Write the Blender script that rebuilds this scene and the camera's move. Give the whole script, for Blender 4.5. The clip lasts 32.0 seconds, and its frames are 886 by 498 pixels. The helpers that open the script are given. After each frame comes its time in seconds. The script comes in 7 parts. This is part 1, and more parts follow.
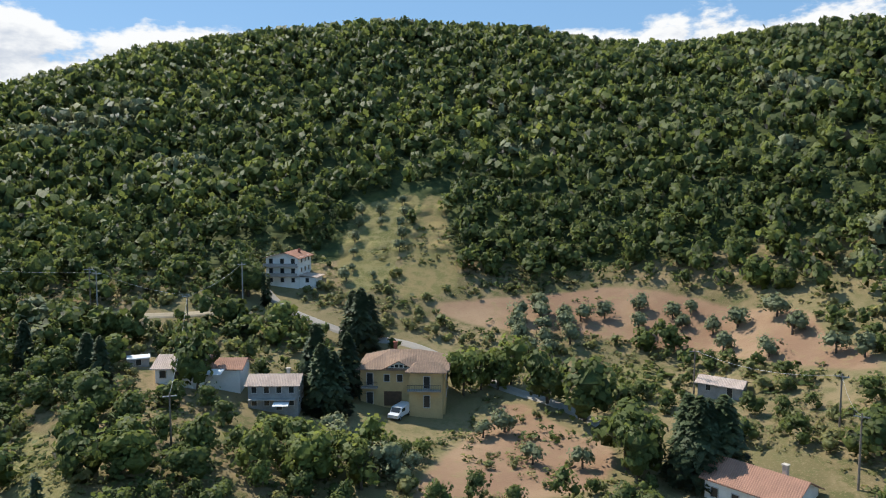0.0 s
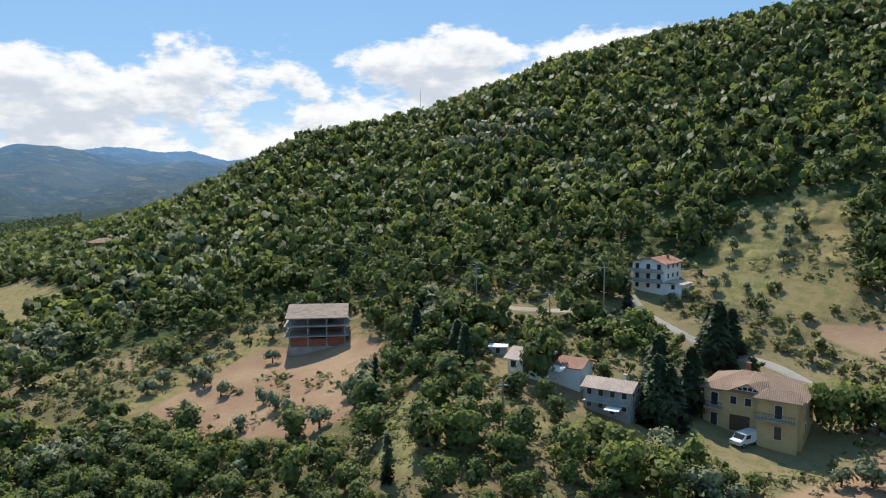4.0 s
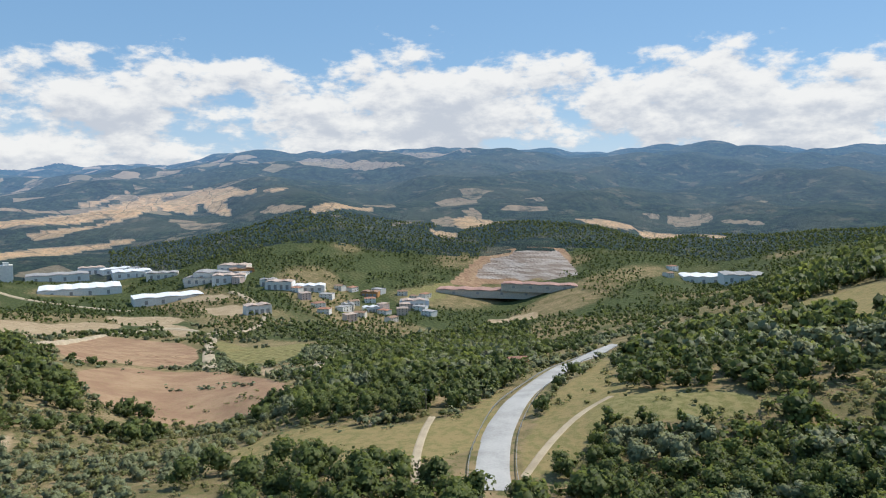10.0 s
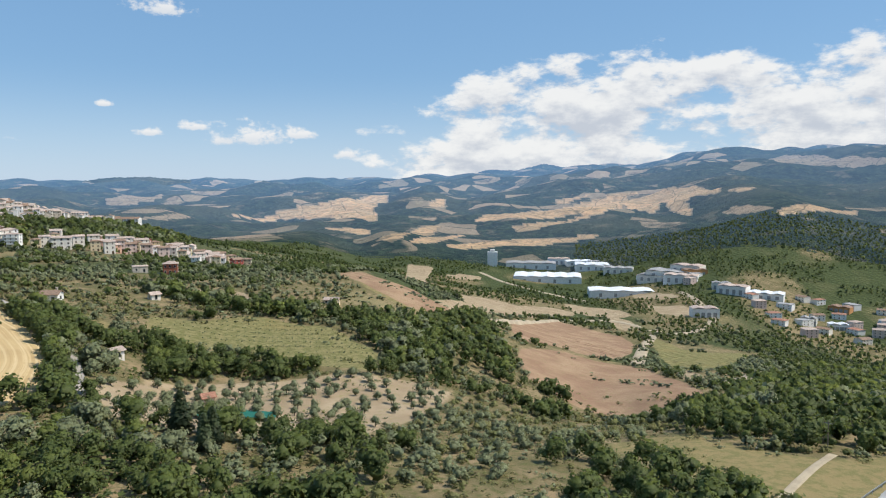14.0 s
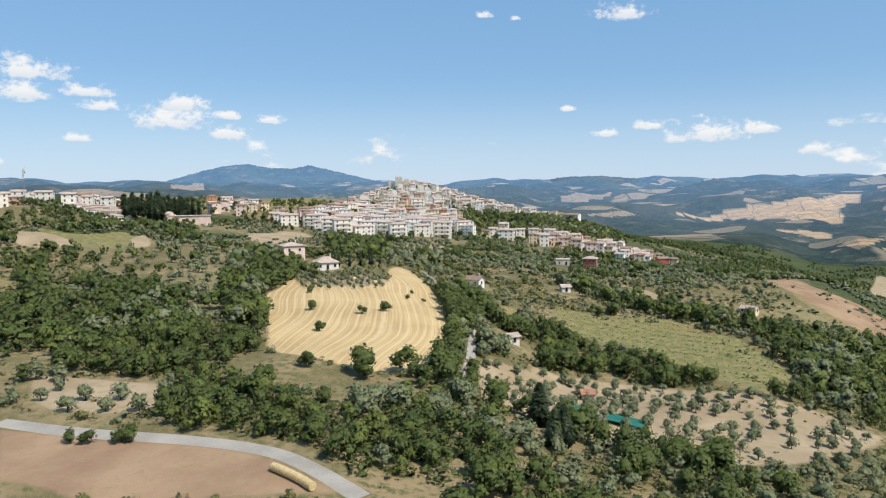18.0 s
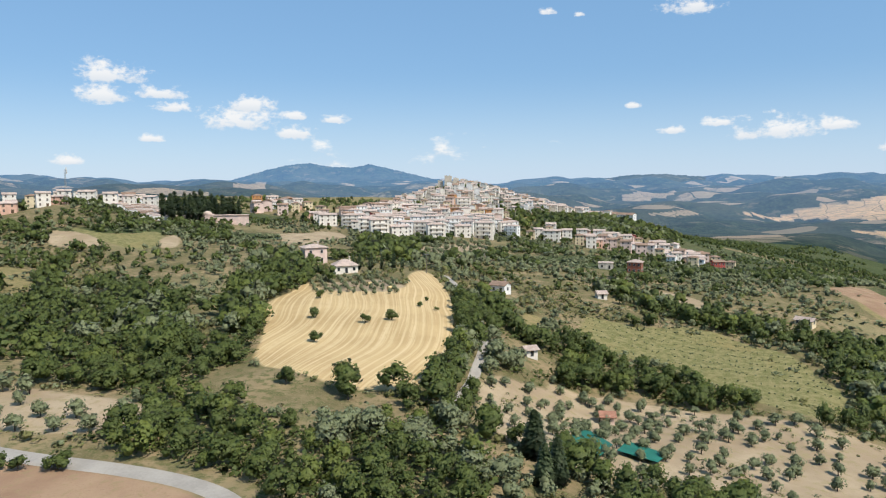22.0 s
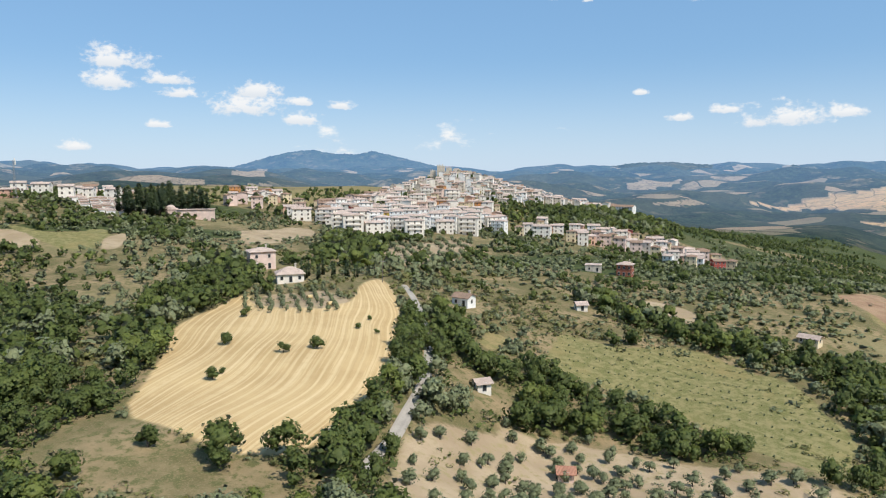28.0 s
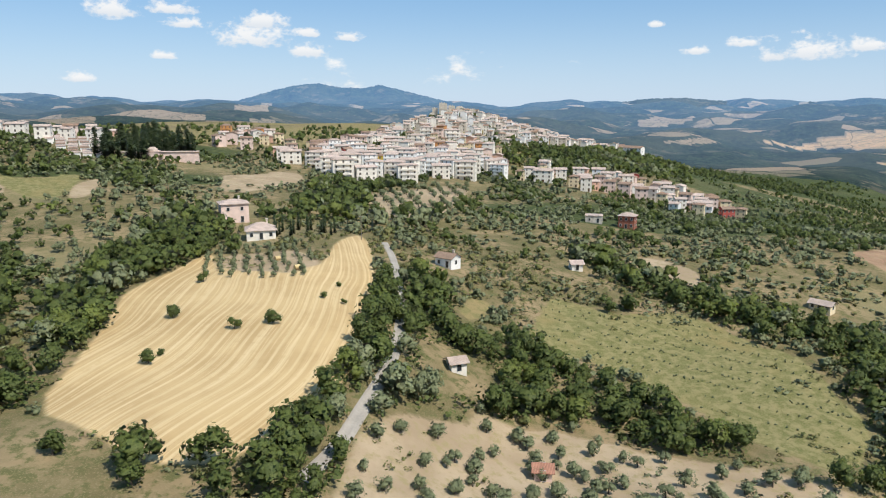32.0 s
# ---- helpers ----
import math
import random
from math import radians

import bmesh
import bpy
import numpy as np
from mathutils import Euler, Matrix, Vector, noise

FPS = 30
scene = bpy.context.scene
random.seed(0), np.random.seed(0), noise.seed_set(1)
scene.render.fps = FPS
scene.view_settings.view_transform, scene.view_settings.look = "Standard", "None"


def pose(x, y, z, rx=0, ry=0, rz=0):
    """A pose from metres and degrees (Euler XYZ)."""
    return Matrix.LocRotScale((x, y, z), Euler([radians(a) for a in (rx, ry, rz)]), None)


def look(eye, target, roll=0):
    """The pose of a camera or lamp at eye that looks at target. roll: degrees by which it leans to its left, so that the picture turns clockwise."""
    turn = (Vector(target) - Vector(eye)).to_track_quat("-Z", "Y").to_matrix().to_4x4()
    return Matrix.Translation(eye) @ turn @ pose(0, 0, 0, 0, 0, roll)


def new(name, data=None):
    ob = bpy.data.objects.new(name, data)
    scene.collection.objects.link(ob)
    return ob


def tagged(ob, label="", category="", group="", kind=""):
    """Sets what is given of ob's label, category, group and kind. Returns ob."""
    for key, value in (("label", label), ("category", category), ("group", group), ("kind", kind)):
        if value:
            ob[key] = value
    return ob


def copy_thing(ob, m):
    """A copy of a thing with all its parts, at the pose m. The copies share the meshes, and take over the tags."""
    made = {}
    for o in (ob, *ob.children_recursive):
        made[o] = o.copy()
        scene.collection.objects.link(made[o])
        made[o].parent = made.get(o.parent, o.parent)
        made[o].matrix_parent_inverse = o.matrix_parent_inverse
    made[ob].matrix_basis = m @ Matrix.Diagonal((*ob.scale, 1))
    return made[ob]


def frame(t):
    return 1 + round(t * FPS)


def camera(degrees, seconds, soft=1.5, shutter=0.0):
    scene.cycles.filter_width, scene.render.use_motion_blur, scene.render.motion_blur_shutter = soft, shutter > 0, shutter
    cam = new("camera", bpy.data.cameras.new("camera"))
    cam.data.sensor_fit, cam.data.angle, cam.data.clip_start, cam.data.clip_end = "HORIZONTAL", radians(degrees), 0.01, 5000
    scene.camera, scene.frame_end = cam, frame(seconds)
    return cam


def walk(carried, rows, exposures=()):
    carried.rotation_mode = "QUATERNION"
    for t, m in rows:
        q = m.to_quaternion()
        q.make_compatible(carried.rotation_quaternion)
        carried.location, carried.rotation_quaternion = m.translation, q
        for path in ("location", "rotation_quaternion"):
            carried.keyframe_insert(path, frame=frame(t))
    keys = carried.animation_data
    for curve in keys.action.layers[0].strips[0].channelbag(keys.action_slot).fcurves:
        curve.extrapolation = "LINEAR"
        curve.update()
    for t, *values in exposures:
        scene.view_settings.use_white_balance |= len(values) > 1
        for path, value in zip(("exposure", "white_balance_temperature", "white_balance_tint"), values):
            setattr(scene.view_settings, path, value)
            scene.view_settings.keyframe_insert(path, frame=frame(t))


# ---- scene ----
cam = camera(64.00, 32.0, 1.1)
PATH = [
    (0.0, pose(0.00, 0.00, 100.00, 85.10, 0.01, 0.01)),
    (0.5, pose(2.20, -0.08, 100.22, 85.10, 0.19, 4.12)),
    (1.0, pose(3.94, -0.14, 100.46, 85.08, 0.22, 8.22)),
    (1.5, pose(5.54, -0.15, 100.74, 85.03, 0.21, 12.25)),
    (2.0, pose(7.11, 0.04, 100.99, 84.99, 0.21, 16.25)),
    (2.5, pose(8.59, 0.31, 101.32, 84.93, 0.14, 20.40)),
    (3.0, pose(9.99, 0.68, 101.57, 84.89, 0.17, 24.72)),
    (3.5, pose(11.28, 1.01, 101.77, 84.88, 0.18, 29.08)),
    (5.5, pose(13.84, 1.93, 101.94, 84.92, 0.19, 46.10)),
    (6.0, pose(14.54, 2.46, 101.89, 84.91, 0.22, 51.06)),
    (6.5, pose(15.44, 3.35, 101.70, 84.89, 0.24, 56.15)),
    (7.0, pose(16.56, 4.65, 101.55, 84.86, 0.20, 61.27)),
    (7.5, pose(17.72, 6.40, 101.48, 84.83, 0.27, 66.90)),
    (8.0, pose(18.98, 8.60, 101.54, 84.80, 0.37, 73.53)),
    (8.5, pose(20.08, 11.04, 101.62, 84.77, 0.29, 80.83)),
    (9.0, pose(21.17, 13.67, 101.64, 84.71, 0.18, 87.50)),
    (9.5, pose(22.36, 16.54, 101.74, 84.71, 0.22, 94.03)),
    (10.0, pose(23.57, 19.58, 101.98, 84.70, 0.24, 100.71)),
    (10.5, pose(24.78, 22.67, 102.31, 84.70, 0.31, 107.28)),
    (11.0, pose(25.55, 25.85, 102.64, 84.71, 0.29, 113.89)),
    (11.5, pose(25.95, 28.70, 102.90, 84.74, 0.27, 120.16)),
    (12.0, pose(25.73, 31.21, 103.10, 84.78, 0.23, 125.90)),
    (12.5, pose(25.01, 33.30, 103.27, 84.76, 0.15, 126.82)),
    (13.0, pose(23.89, 35.07, 103.44, 84.71, 0.13, 126.96)),
    (13.5, pose(22.57, 36.52, 103.66, 84.72, 0.11, 131.08)),
    (14.0, pose(20.94, 37.70, 103.86, 84.69, 0.13, 137.24)),
    (14.5, pose(19.14, 38.58, 103.92, 84.69, 0.13, 143.32)),
    (15.0, pose(17.17, 39.19, 103.89, 84.68, 0.14, 148.75)),
    (15.5, pose(15.04, 39.45, 103.75, 84.68, 0.18, 154.07)),
    (17.5, pose(5.61, 38.32, 103.20, 84.74, 0.43, 171.88)),
    (18.0, pose(3.26, 37.30, 103.11, 84.72, 0.40, 172.37)),
    (18.5, pose(1.03, 35.81, 102.98, 84.71, 0.43, 172.28)),
    (19.0, pose(-1.05, 34.19, 102.91, 84.68, 0.49, 172.19)),
    (19.5, pose(-3.04, 32.46, 102.91, 84.66, 0.51, 172.29)),
    (20.0, pose(-4.99, 30.46, 103.02, 84.63, 0.44, 172.87)),
    (20.5, pose(-7.05, 28.54, 103.06, 84.63, 0.43, 174.17)),
    (21.0, pose(-9.08, 26.63, 103.17, 84.64, 0.43, 175.20)),
    (21.5, pose(-11.02, 24.73, 103.27, 84.64, 0.43, 175.98)),
    (22.0, pose(-12.96, 22.74, 103.35, 84.64, 0.47, 177.31)),
    (22.5, pose(-14.90, 20.48, 103.45, 84.64, 0.51, 178.57)),
    (23.0, pose(-16.68, 17.80, 103.43, 84.65, 0.46, 178.55)),
    (23.5, pose(-18.30, 14.91, 103.36, 84.66, 0.43, 178.49)),
    (24.0, pose(-19.83, 12.02, 103.34, 84.67, 0.40, 178.40)),
    (24.5, pose(-21.45, 9.07, 103.46, 84.67, 0.43, 178.31)),
    (25.0, pose(-22.92, 6.33, 103.69, 84.66, 0.41, 178.21)),
    (25.5, pose(-24.31, 3.72, 104.13, 84.56, 0.37, 178.13)),
    (27.5, pose(-30.07, -6.44, 106.43, 83.99, 0.34, 177.86)),
    (28.0, pose(-31.38, -9.00, 107.06, 83.58, 0.28, 177.82)),
    (28.5, pose(-32.80, -11.40, 107.77, 82.72, 0.13, 177.78)),
    (29.0, pose(-34.05, -13.75, 108.53, 81.75, 0.01, 177.76)),
    (29.5, pose(-35.00, -16.20, 109.14, 80.82, -0.01, 177.70)),
    (30.0, pose(-35.86, -18.65, 109.71, 79.91, -0.10, 177.88)),
    (30.5, pose(-36.93, -21.12, 110.38, 79.04, -0.12, 178.53)),
    (31.0, pose(-38.01, -23.50, 111.00, 78.47, -0.12, 178.53)),
    (31.5, pose(-39.04, -26.01, 111.21, 78.41, -0.13, 178.50)),
    (32.0, pose(-40.23, -28.61, 111.08, 78.40, -0.03, 178.55)),
]
# The sun stands over the wooded hill's shoulder; daylight is the sky and its clouds.
EXPOSURE = [(0.0, 0.08), (3.0, 0.08), (7.0, 0.03), (10.0, -0.08), (13.0, -0.1), (18.0, 0.0), (32.0, 0.0)]
walk(cam, PATH, EXPOSURE)

SUN_AZ, SUN_EL = radians(46), radians(54)
to_sun = Vector((-math.sin(SUN_AZ) * math.cos(SUN_EL), math.cos(SUN_AZ) * math.cos(SUN_EL), math.sin(SUN_EL)))
sun = new("sun", bpy.data.lights.new("sun", "SUN"))
sun.data.energy, sun.data.angle, sun.data.color = 4.8, radians(0.6), (1.0, 0.94, 0.84)
sun.matrix_world = look(to_sun * 900, (0, 0, 0))


class Nodes:
    """A small writer of node trees."""

    def __init__(self, tree):
        self.tree = tree
        tree.nodes.clear()

    def add(self, kind, *links):
        node = self.tree.nodes.new(kind)
        for slot, value in links:
            if isinstance(value, bpy.types.NodeSocket):
                self.tree.links.new(value, node.inputs[slot])
            else:
                node.inputs[slot].default_value = value
        return node

    def math(self, op, a, b=0.0, c=None, clamp=False):
        links = [(0, a), (1, b)] + ([(2, c)] if c is not None else [])
        node = self.add("ShaderNodeMath", *links)
        node.operation, node.use_clamp = op, clamp
        return node.outputs[0]

    def step(self, value, low, high, out_low=0.0, out_high=1.0):
        node = self.add("ShaderNodeMapRange", (0, value), (1, low), (2, high), (3, out_low), (4, out_high))
        node.interpolation_type = "SMOOTHSTEP"
        return node.outputs[0]

    def noise(self, vector, scale, detail=4.0, rough=0.55, distort=0.0):
        links = [("Scale", scale), ("Detail", detail), ("Roughness", rough), ("Distortion", distort)]
        if vector is not None:
            links.append(("Vector", vector))
        return self.add("ShaderNodeTexNoise", *links).outputs[0]

    def mix(self, factor, a, b, blend="MIX"):
        node = self.tree.nodes.new("ShaderNodeMix")
        node.data_type, node.blend_type = "RGBA", blend
        for slot, value in ((0, factor), (6, a), (7, b)):
            if isinstance(value, bpy.types.NodeSocket):
                self.tree.links.new(value, node.inputs[slot])
            else:
                node.inputs[slot].default_value = value if slot == 0 else (*value[:3], 1)
        return node.outputs[2]


world = bpy.data.worlds.new("sky")
scene.world = world
world.use_nodes = True
w = Nodes(world.node_tree)
sky = w.add("ShaderNodeTexSky")
sky.sky_type, sky.sun_disc, sky.sun_elevation, sky.sun_rotation = "NISHITA", False, SUN_EL, -SUN_AZ
sky.altitude, sky.air_density, sky.dust_density, sky.ozone_density = 300.0, 1.0, 0.15, 3.0
way = w.add("ShaderNodeTexCoord").outputs["Generated"]
axis = w.add("ShaderNodeSeparateXYZ", (0, way))
height = w.math("ARCTAN2", axis.outputs[2], w.math("SQRT", w.math("ADD", w.math("MULTIPLY", axis.outputs[0], axis.outputs[0]),
                                                                     w.math("MULTIPLY", axis.outputs[1], axis.outputs[1]))))
C80, S80 = math.cos(radians(80)), math.sin(radians(80))
ahead = w.math("SUBTRACT", w.math("MULTIPLY", axis.outputs[1], C80), w.math("MULTIPLY", axis.outputs[0], S80))
aside = w.math("MULTIPLY", w.math("ADD", w.math("MULTIPLY", axis.outputs[0], C80), w.math("MULTIPLY", axis.outputs[1], S80)), -1.0)
turn = w.math("ADD", w.math("ARCTAN2", aside, ahead), radians(80))  # to the left of +y


# Small fair-weather clouds: bearing, height and half width in degrees.
PUFFS = [(192.2, 6.21, 2.3), (193.0, 5.04, 3.2), (189.0, 4.1, 2.1), (186.0, 5.08, 1.3), (189.0, 5.33, 1.4), (199.5, 3.47, 1.0), (202.0, 8.09, 2.8),
         (202.7, 6.62, 2.4), (198.6, 6.84, 1.9), (198.1, 5.81, 1.5), (158.3, 12.94, 2.6), (169.1, 12.98, 1.0), (166.7, 12.72, 0.8), (162.6, 5.79, 0.8),
         (159.5, 3.89, 1.1), (156.3, 4.36, 1.2), (152.2, 3.81, 2.9), (148.3, 3.91, 1.5), (154.0, 3.53, 2.0), (144.8, 2.42, 1.7), (205.1, 1.8, 1.2)]


def cloud_mass(lift):
    """How thick the cloud is in a direction: a bank over the valley's far side, a thin scatter beyond the town."""
    up = w.math("ADD", height, lift)
    place = w.add("ShaderNodeCombineXYZ", (0, turn), (1, w.math("MULTIPLY", up, 2.0)), (2, 0.37))
    big = w.noise(place.outputs[0], 6.0, 2.0, 0.5)
    fine = w.noise(place.outputs[0], 17.0, 7.0, 0.6)
    top = w.step(turn, radians(5), radians(52), radians(15.0), radians(9.8))
    top = w.math("MINIMUM", top, w.step(turn, radians(112), radians(158), radians(12.0), radians(5.5)))
    bank = w.step(w.math("SUBTRACT", up, top), radians(-2.5), radians(3.5), 0.20, -0.30)
    thin = w.step(turn, radians(126), radians(158), 0.0, -0.30)
    dense = w.math("ADD", w.math("MULTIPLY", big, 0.8), w.math("MULTIPLY", fine, 0.7))
    return w.math("ADD", dense, w.math("ADD", bank, thin))


mass, above = cloud_mass(0.0), cloud_mass(radians(0.9))
cover = w.step(mass, 0.77, 0.90)
spot = w.add("ShaderNodeCombineXYZ", (0, turn), (1, w.math("MULTIPLY", height, 1.5)), (2, 0.61)).outputs[0]
lump = w.math("SUBTRACT", w.noise(spot, 30.0, 3.0, 0.55), 0.5)
wisp = w.math("SUBTRACT", w.noise(spot, 95.0, 5.0, 0.6), 0.5)
puff, under = None, None
for az, el, wide in PUFFS:
    dx = w.math("MULTIPLY", w.math("SUBTRACT", turn, radians(az)), 1 / radians(wide))
    dy = w.math("SUBTRACT", height, radians(el - 0.16 * wide))
    tall = w.math("MAXIMUM", w.math("MULTIPLY", dy, 1 / radians(0.52 * wide)), w.math("MULTIPLY", dy, -1 / radians(0.17 * wide)))
    near = w.math("SUBTRACT", 1.0, w.math("SQRT", w.math("ADD", w.math("MULTIPLY", dx, dx), w.math("MULTIPLY", tall, tall))))
    foot = w.math("MULTIPLY", w.step(dy, radians(0.20 * wide), radians(-0.10 * wide)), w.step(near, -0.1, 0.3))
    puff = near if puff is None else w.math("MAXIMUM", puff, near)
    under = foot if under is None else w.math("MAXIMUM", under, foot)
puff = w.math("ADD", puff, w.math("ADD", w.math("MULTIPLY", lump, 1.9), w.math("MULTIPLY", wisp, 1.5)))
puff_cover = w.math("MULTIPLY", w.step(puff, 0.05, 0.75), 0.93)
shade = w.step(w.math("ADD", w.math("SUBTRACT", above, mass), w.math("MULTIPLY", w.step(mass, 0.85, 1.25), 0.16)), -0.10, 0.16)
white = w.mix(shade, (8.9, 8.9, 8.8), (5.6, 6.0, 6.7))
haze = w.step(height, radians(-2), radians(9), 0.62, 0.0)
blue = w.mix(0.55, sky.outputs[0], (2.3, 4.7, 7.9))
air_glow = w.mix(haze, blue, (6.0, 7.3, 8.8))
colour = w.mix(w.math("MULTIPLY", cover, 0.94), air_glow, white)
colour = w.mix(puff_cover, colour, w.mix(w.math("MULTIPLY", under, 0.6), (8.7, 8.7, 8.7), (6.3, 6.9, 7.6)))
back = w.add("ShaderNodeBackground", (0, colour), (1, 0.108))
w.add("ShaderNodeOutputWorld", (0, back.outputs[0]))


# ---- materials ----
def material(name, rough=0.85, spec=0.25):
    m = bpy.data.materials.new(name)
    m.use_nodes = True
    n = Nodes(m.node_tree)
    body = n.add("ShaderNodeBsdfPrincipled", ("Roughness", rough), ("Specular IOR Level", spec))
    n.add("ShaderNodeOutputMaterial", (0, body.outputs[0]))
    n.body = body
    n.place = n.add("ShaderNodeNewGeometry").outputs["Position"]
    n.own = n.add("ShaderNodeTexCoord").outputs["Object"]
    return m, n


def bump(n, value, strength, distance):
    b = n.add("ShaderNodeBump", ("Strength", strength), ("Distance", distance), ("Height", value))
    n.tree.links.new(b.outputs[0], n.body.inputs["Normal"])


def colour_to(n, socket):
    n.tree.links.new(socket, n.body.inputs["Base Color"])


def attribute(n, name):
    node = n.add("ShaderNodeAttribute")
    node.attribute_name = name
    return node.outputs["Fac"]


def plain(name, colour, rough=0.8, vary=0.25, scale=1.2, spec=0.25, metal=0.0, grain=9.0):
    """A painted, plastered or tiled surface with stains at two scales."""
    m, n = material(name, rough, spec)
    n.body.inputs["Metallic"].default_value = metal
    big, fine = n.noise(n.own, scale, 4), n.noise(n.own, scale * grain, 3, 0.7)
    tone = n.math("ADD", n.math("MULTIPLY", big, 0.65), n.math("MULTIPLY", fine, 0.35))
    low = tuple(c * (1 - vary) for c in colour)
    high = tuple(min(1, c * (1 + vary * 0.6)) for c in colour)
    own = n.add("ShaderNodeObjectInfo").outputs["Random"]
    mixed = n.mix(n.step(tone, 0.32, 0.68), low, high)
    mixed = n.mix(n.math("MULTIPLY", own, 0.18), mixed, tuple(c * 0.62 for c in colour))
    colour_to(n, mixed)
    bump(n, fine, 0.25, 0.02)
    return m


def leaves(name, dark, light, thin=0.3, tint=None, gaps=0.40):
    """Foliage: every clump its own green, every tree its own cast, ragged at the leaf's scale."""
    m, n = material(name, 0.6, 0.25)
    isle = n.add("ShaderNodeNewGeometry").outputs["Random Per Island"]
    own = n.add("ShaderNodeObjectInfo").outputs["Random"]
    tree = attribute(n, "tint")
    cast = n.math("FRACT", n.math("ADD", tree, own))
    leaf = n.add("ShaderNodeTexNoise", ("Vector", n.place), ("Scale", 1.35), ("Detail", 5.0), ("Roughness", 0.82))
    fine = leaf.outputs[0]
    base = n.mix(n.math("ADD", n.math("MULTIPLY", isle, 0.4), n.math("MULTIPLY", n.step(fine, 0.36, 0.64), 0.6)), dark, light)
    base = n.mix(n.math("MULTIPLY", cast, 0.55), base, tint or tuple(c * 0.5 for c in dark))
    colour_to(n, base)
    out = n.add("ShaderNodeAttribute")
    out.attribute_name = "outward"
    turned = n.add("ShaderNodeVectorTransform", (0, out.outputs["Vector"]))
    turned.vector_type, turned.convert_from, turned.convert_to = "NORMAL", "OBJECT", "WORLD"
    rough_leaf = n.add("ShaderNodeVectorMath", (0, leaf.outputs[1]), (1, (0.5, 0.5, 0.5)))
    rough_leaf.operation = "SUBTRACT"
    flutter = n.add("ShaderNodeVectorMath", (0, rough_leaf.outputs[0]), (1, (1.7, 1.7, 1.7)))
    flutter.operation = "MULTIPLY"
    flat = n.add("ShaderNodeNewGeometry").outputs["Normal"]
    half = n.add("ShaderNodeVectorMath", (0, flat), (1, (0.18, 0.18, 0.18)))
    half.operation = "MULTIPLY"
    added = n.add("ShaderNodeVectorMath", (0, turned.outputs[0]), (1, half.outputs[0]))
    added2 = n.add("ShaderNodeVectorMath", (0, added.outputs[0]), (1, flutter.outputs[0]))
    skyward = n.add("ShaderNodeVectorMath", (0, added2.outputs[0]), (1, (0.0, 0.0, 0.4)))
    unit = n.add("ShaderNodeVectorMath", (0, skyward.outputs[0]))
    unit.operation = "NORMALIZE"
    n.tree.links.new(unit.outputs[0], n.body.inputs["Normal"])
    glow = n.add("ShaderNodeBsdfTranslucent", (0, base))
    both = n.add("ShaderNodeMixShader", (0, thin), (1, n.body.outputs[0]), (2, glow.outputs[0]))
    hole = n.add("ShaderNodeBsdfTransparent")
    cut = n.math("LESS_THAN", n.noise(n.place, 3.1, 2, 0.6), gaps)
    whole = n.add("ShaderNodeMixShader", (0, cut), (1, both.outputs[0]), (2, hole.outputs[0]))
    n.tree.links.new(whole.outputs[0], [x for x in n.tree.nodes if x.type == "OUTPUT_MATERIAL"][0].inputs[0])
    return m


OAK = leaves("oak leaves", (0.054, 0.080, 0.020), (0.180, 0.216, 0.056), 0.34, (0.084, 0.108, 0.034), 0.36)
BRIGHT = leaves("young leaves", (0.092, 0.130, 0.028), (0.245, 0.280, 0.068), 0.36, (0.135, 0.155, 0.045), 0.35)
OLIVE = leaves("olive leaves", (0.122, 0.142, 0.068), (0.290, 0.315, 0.168), 0.22, (0.165, 0.185, 0.095), 0.34)
PINE = leaves("conifer needles", (0.050, 0.075, 0.036), (0.140, 0.175, 0.078), 0.24)
SCRUB = leaves("scrub leaves", (0.108, 0.132, 0.040), (0.285, 0.290, 0.105), 0.32, (0.255, 0.225, 0.095), 0.36)
BARK = plain("bark", (0.13, 0.10, 0.075), 0.95, 0.4, 3.0)


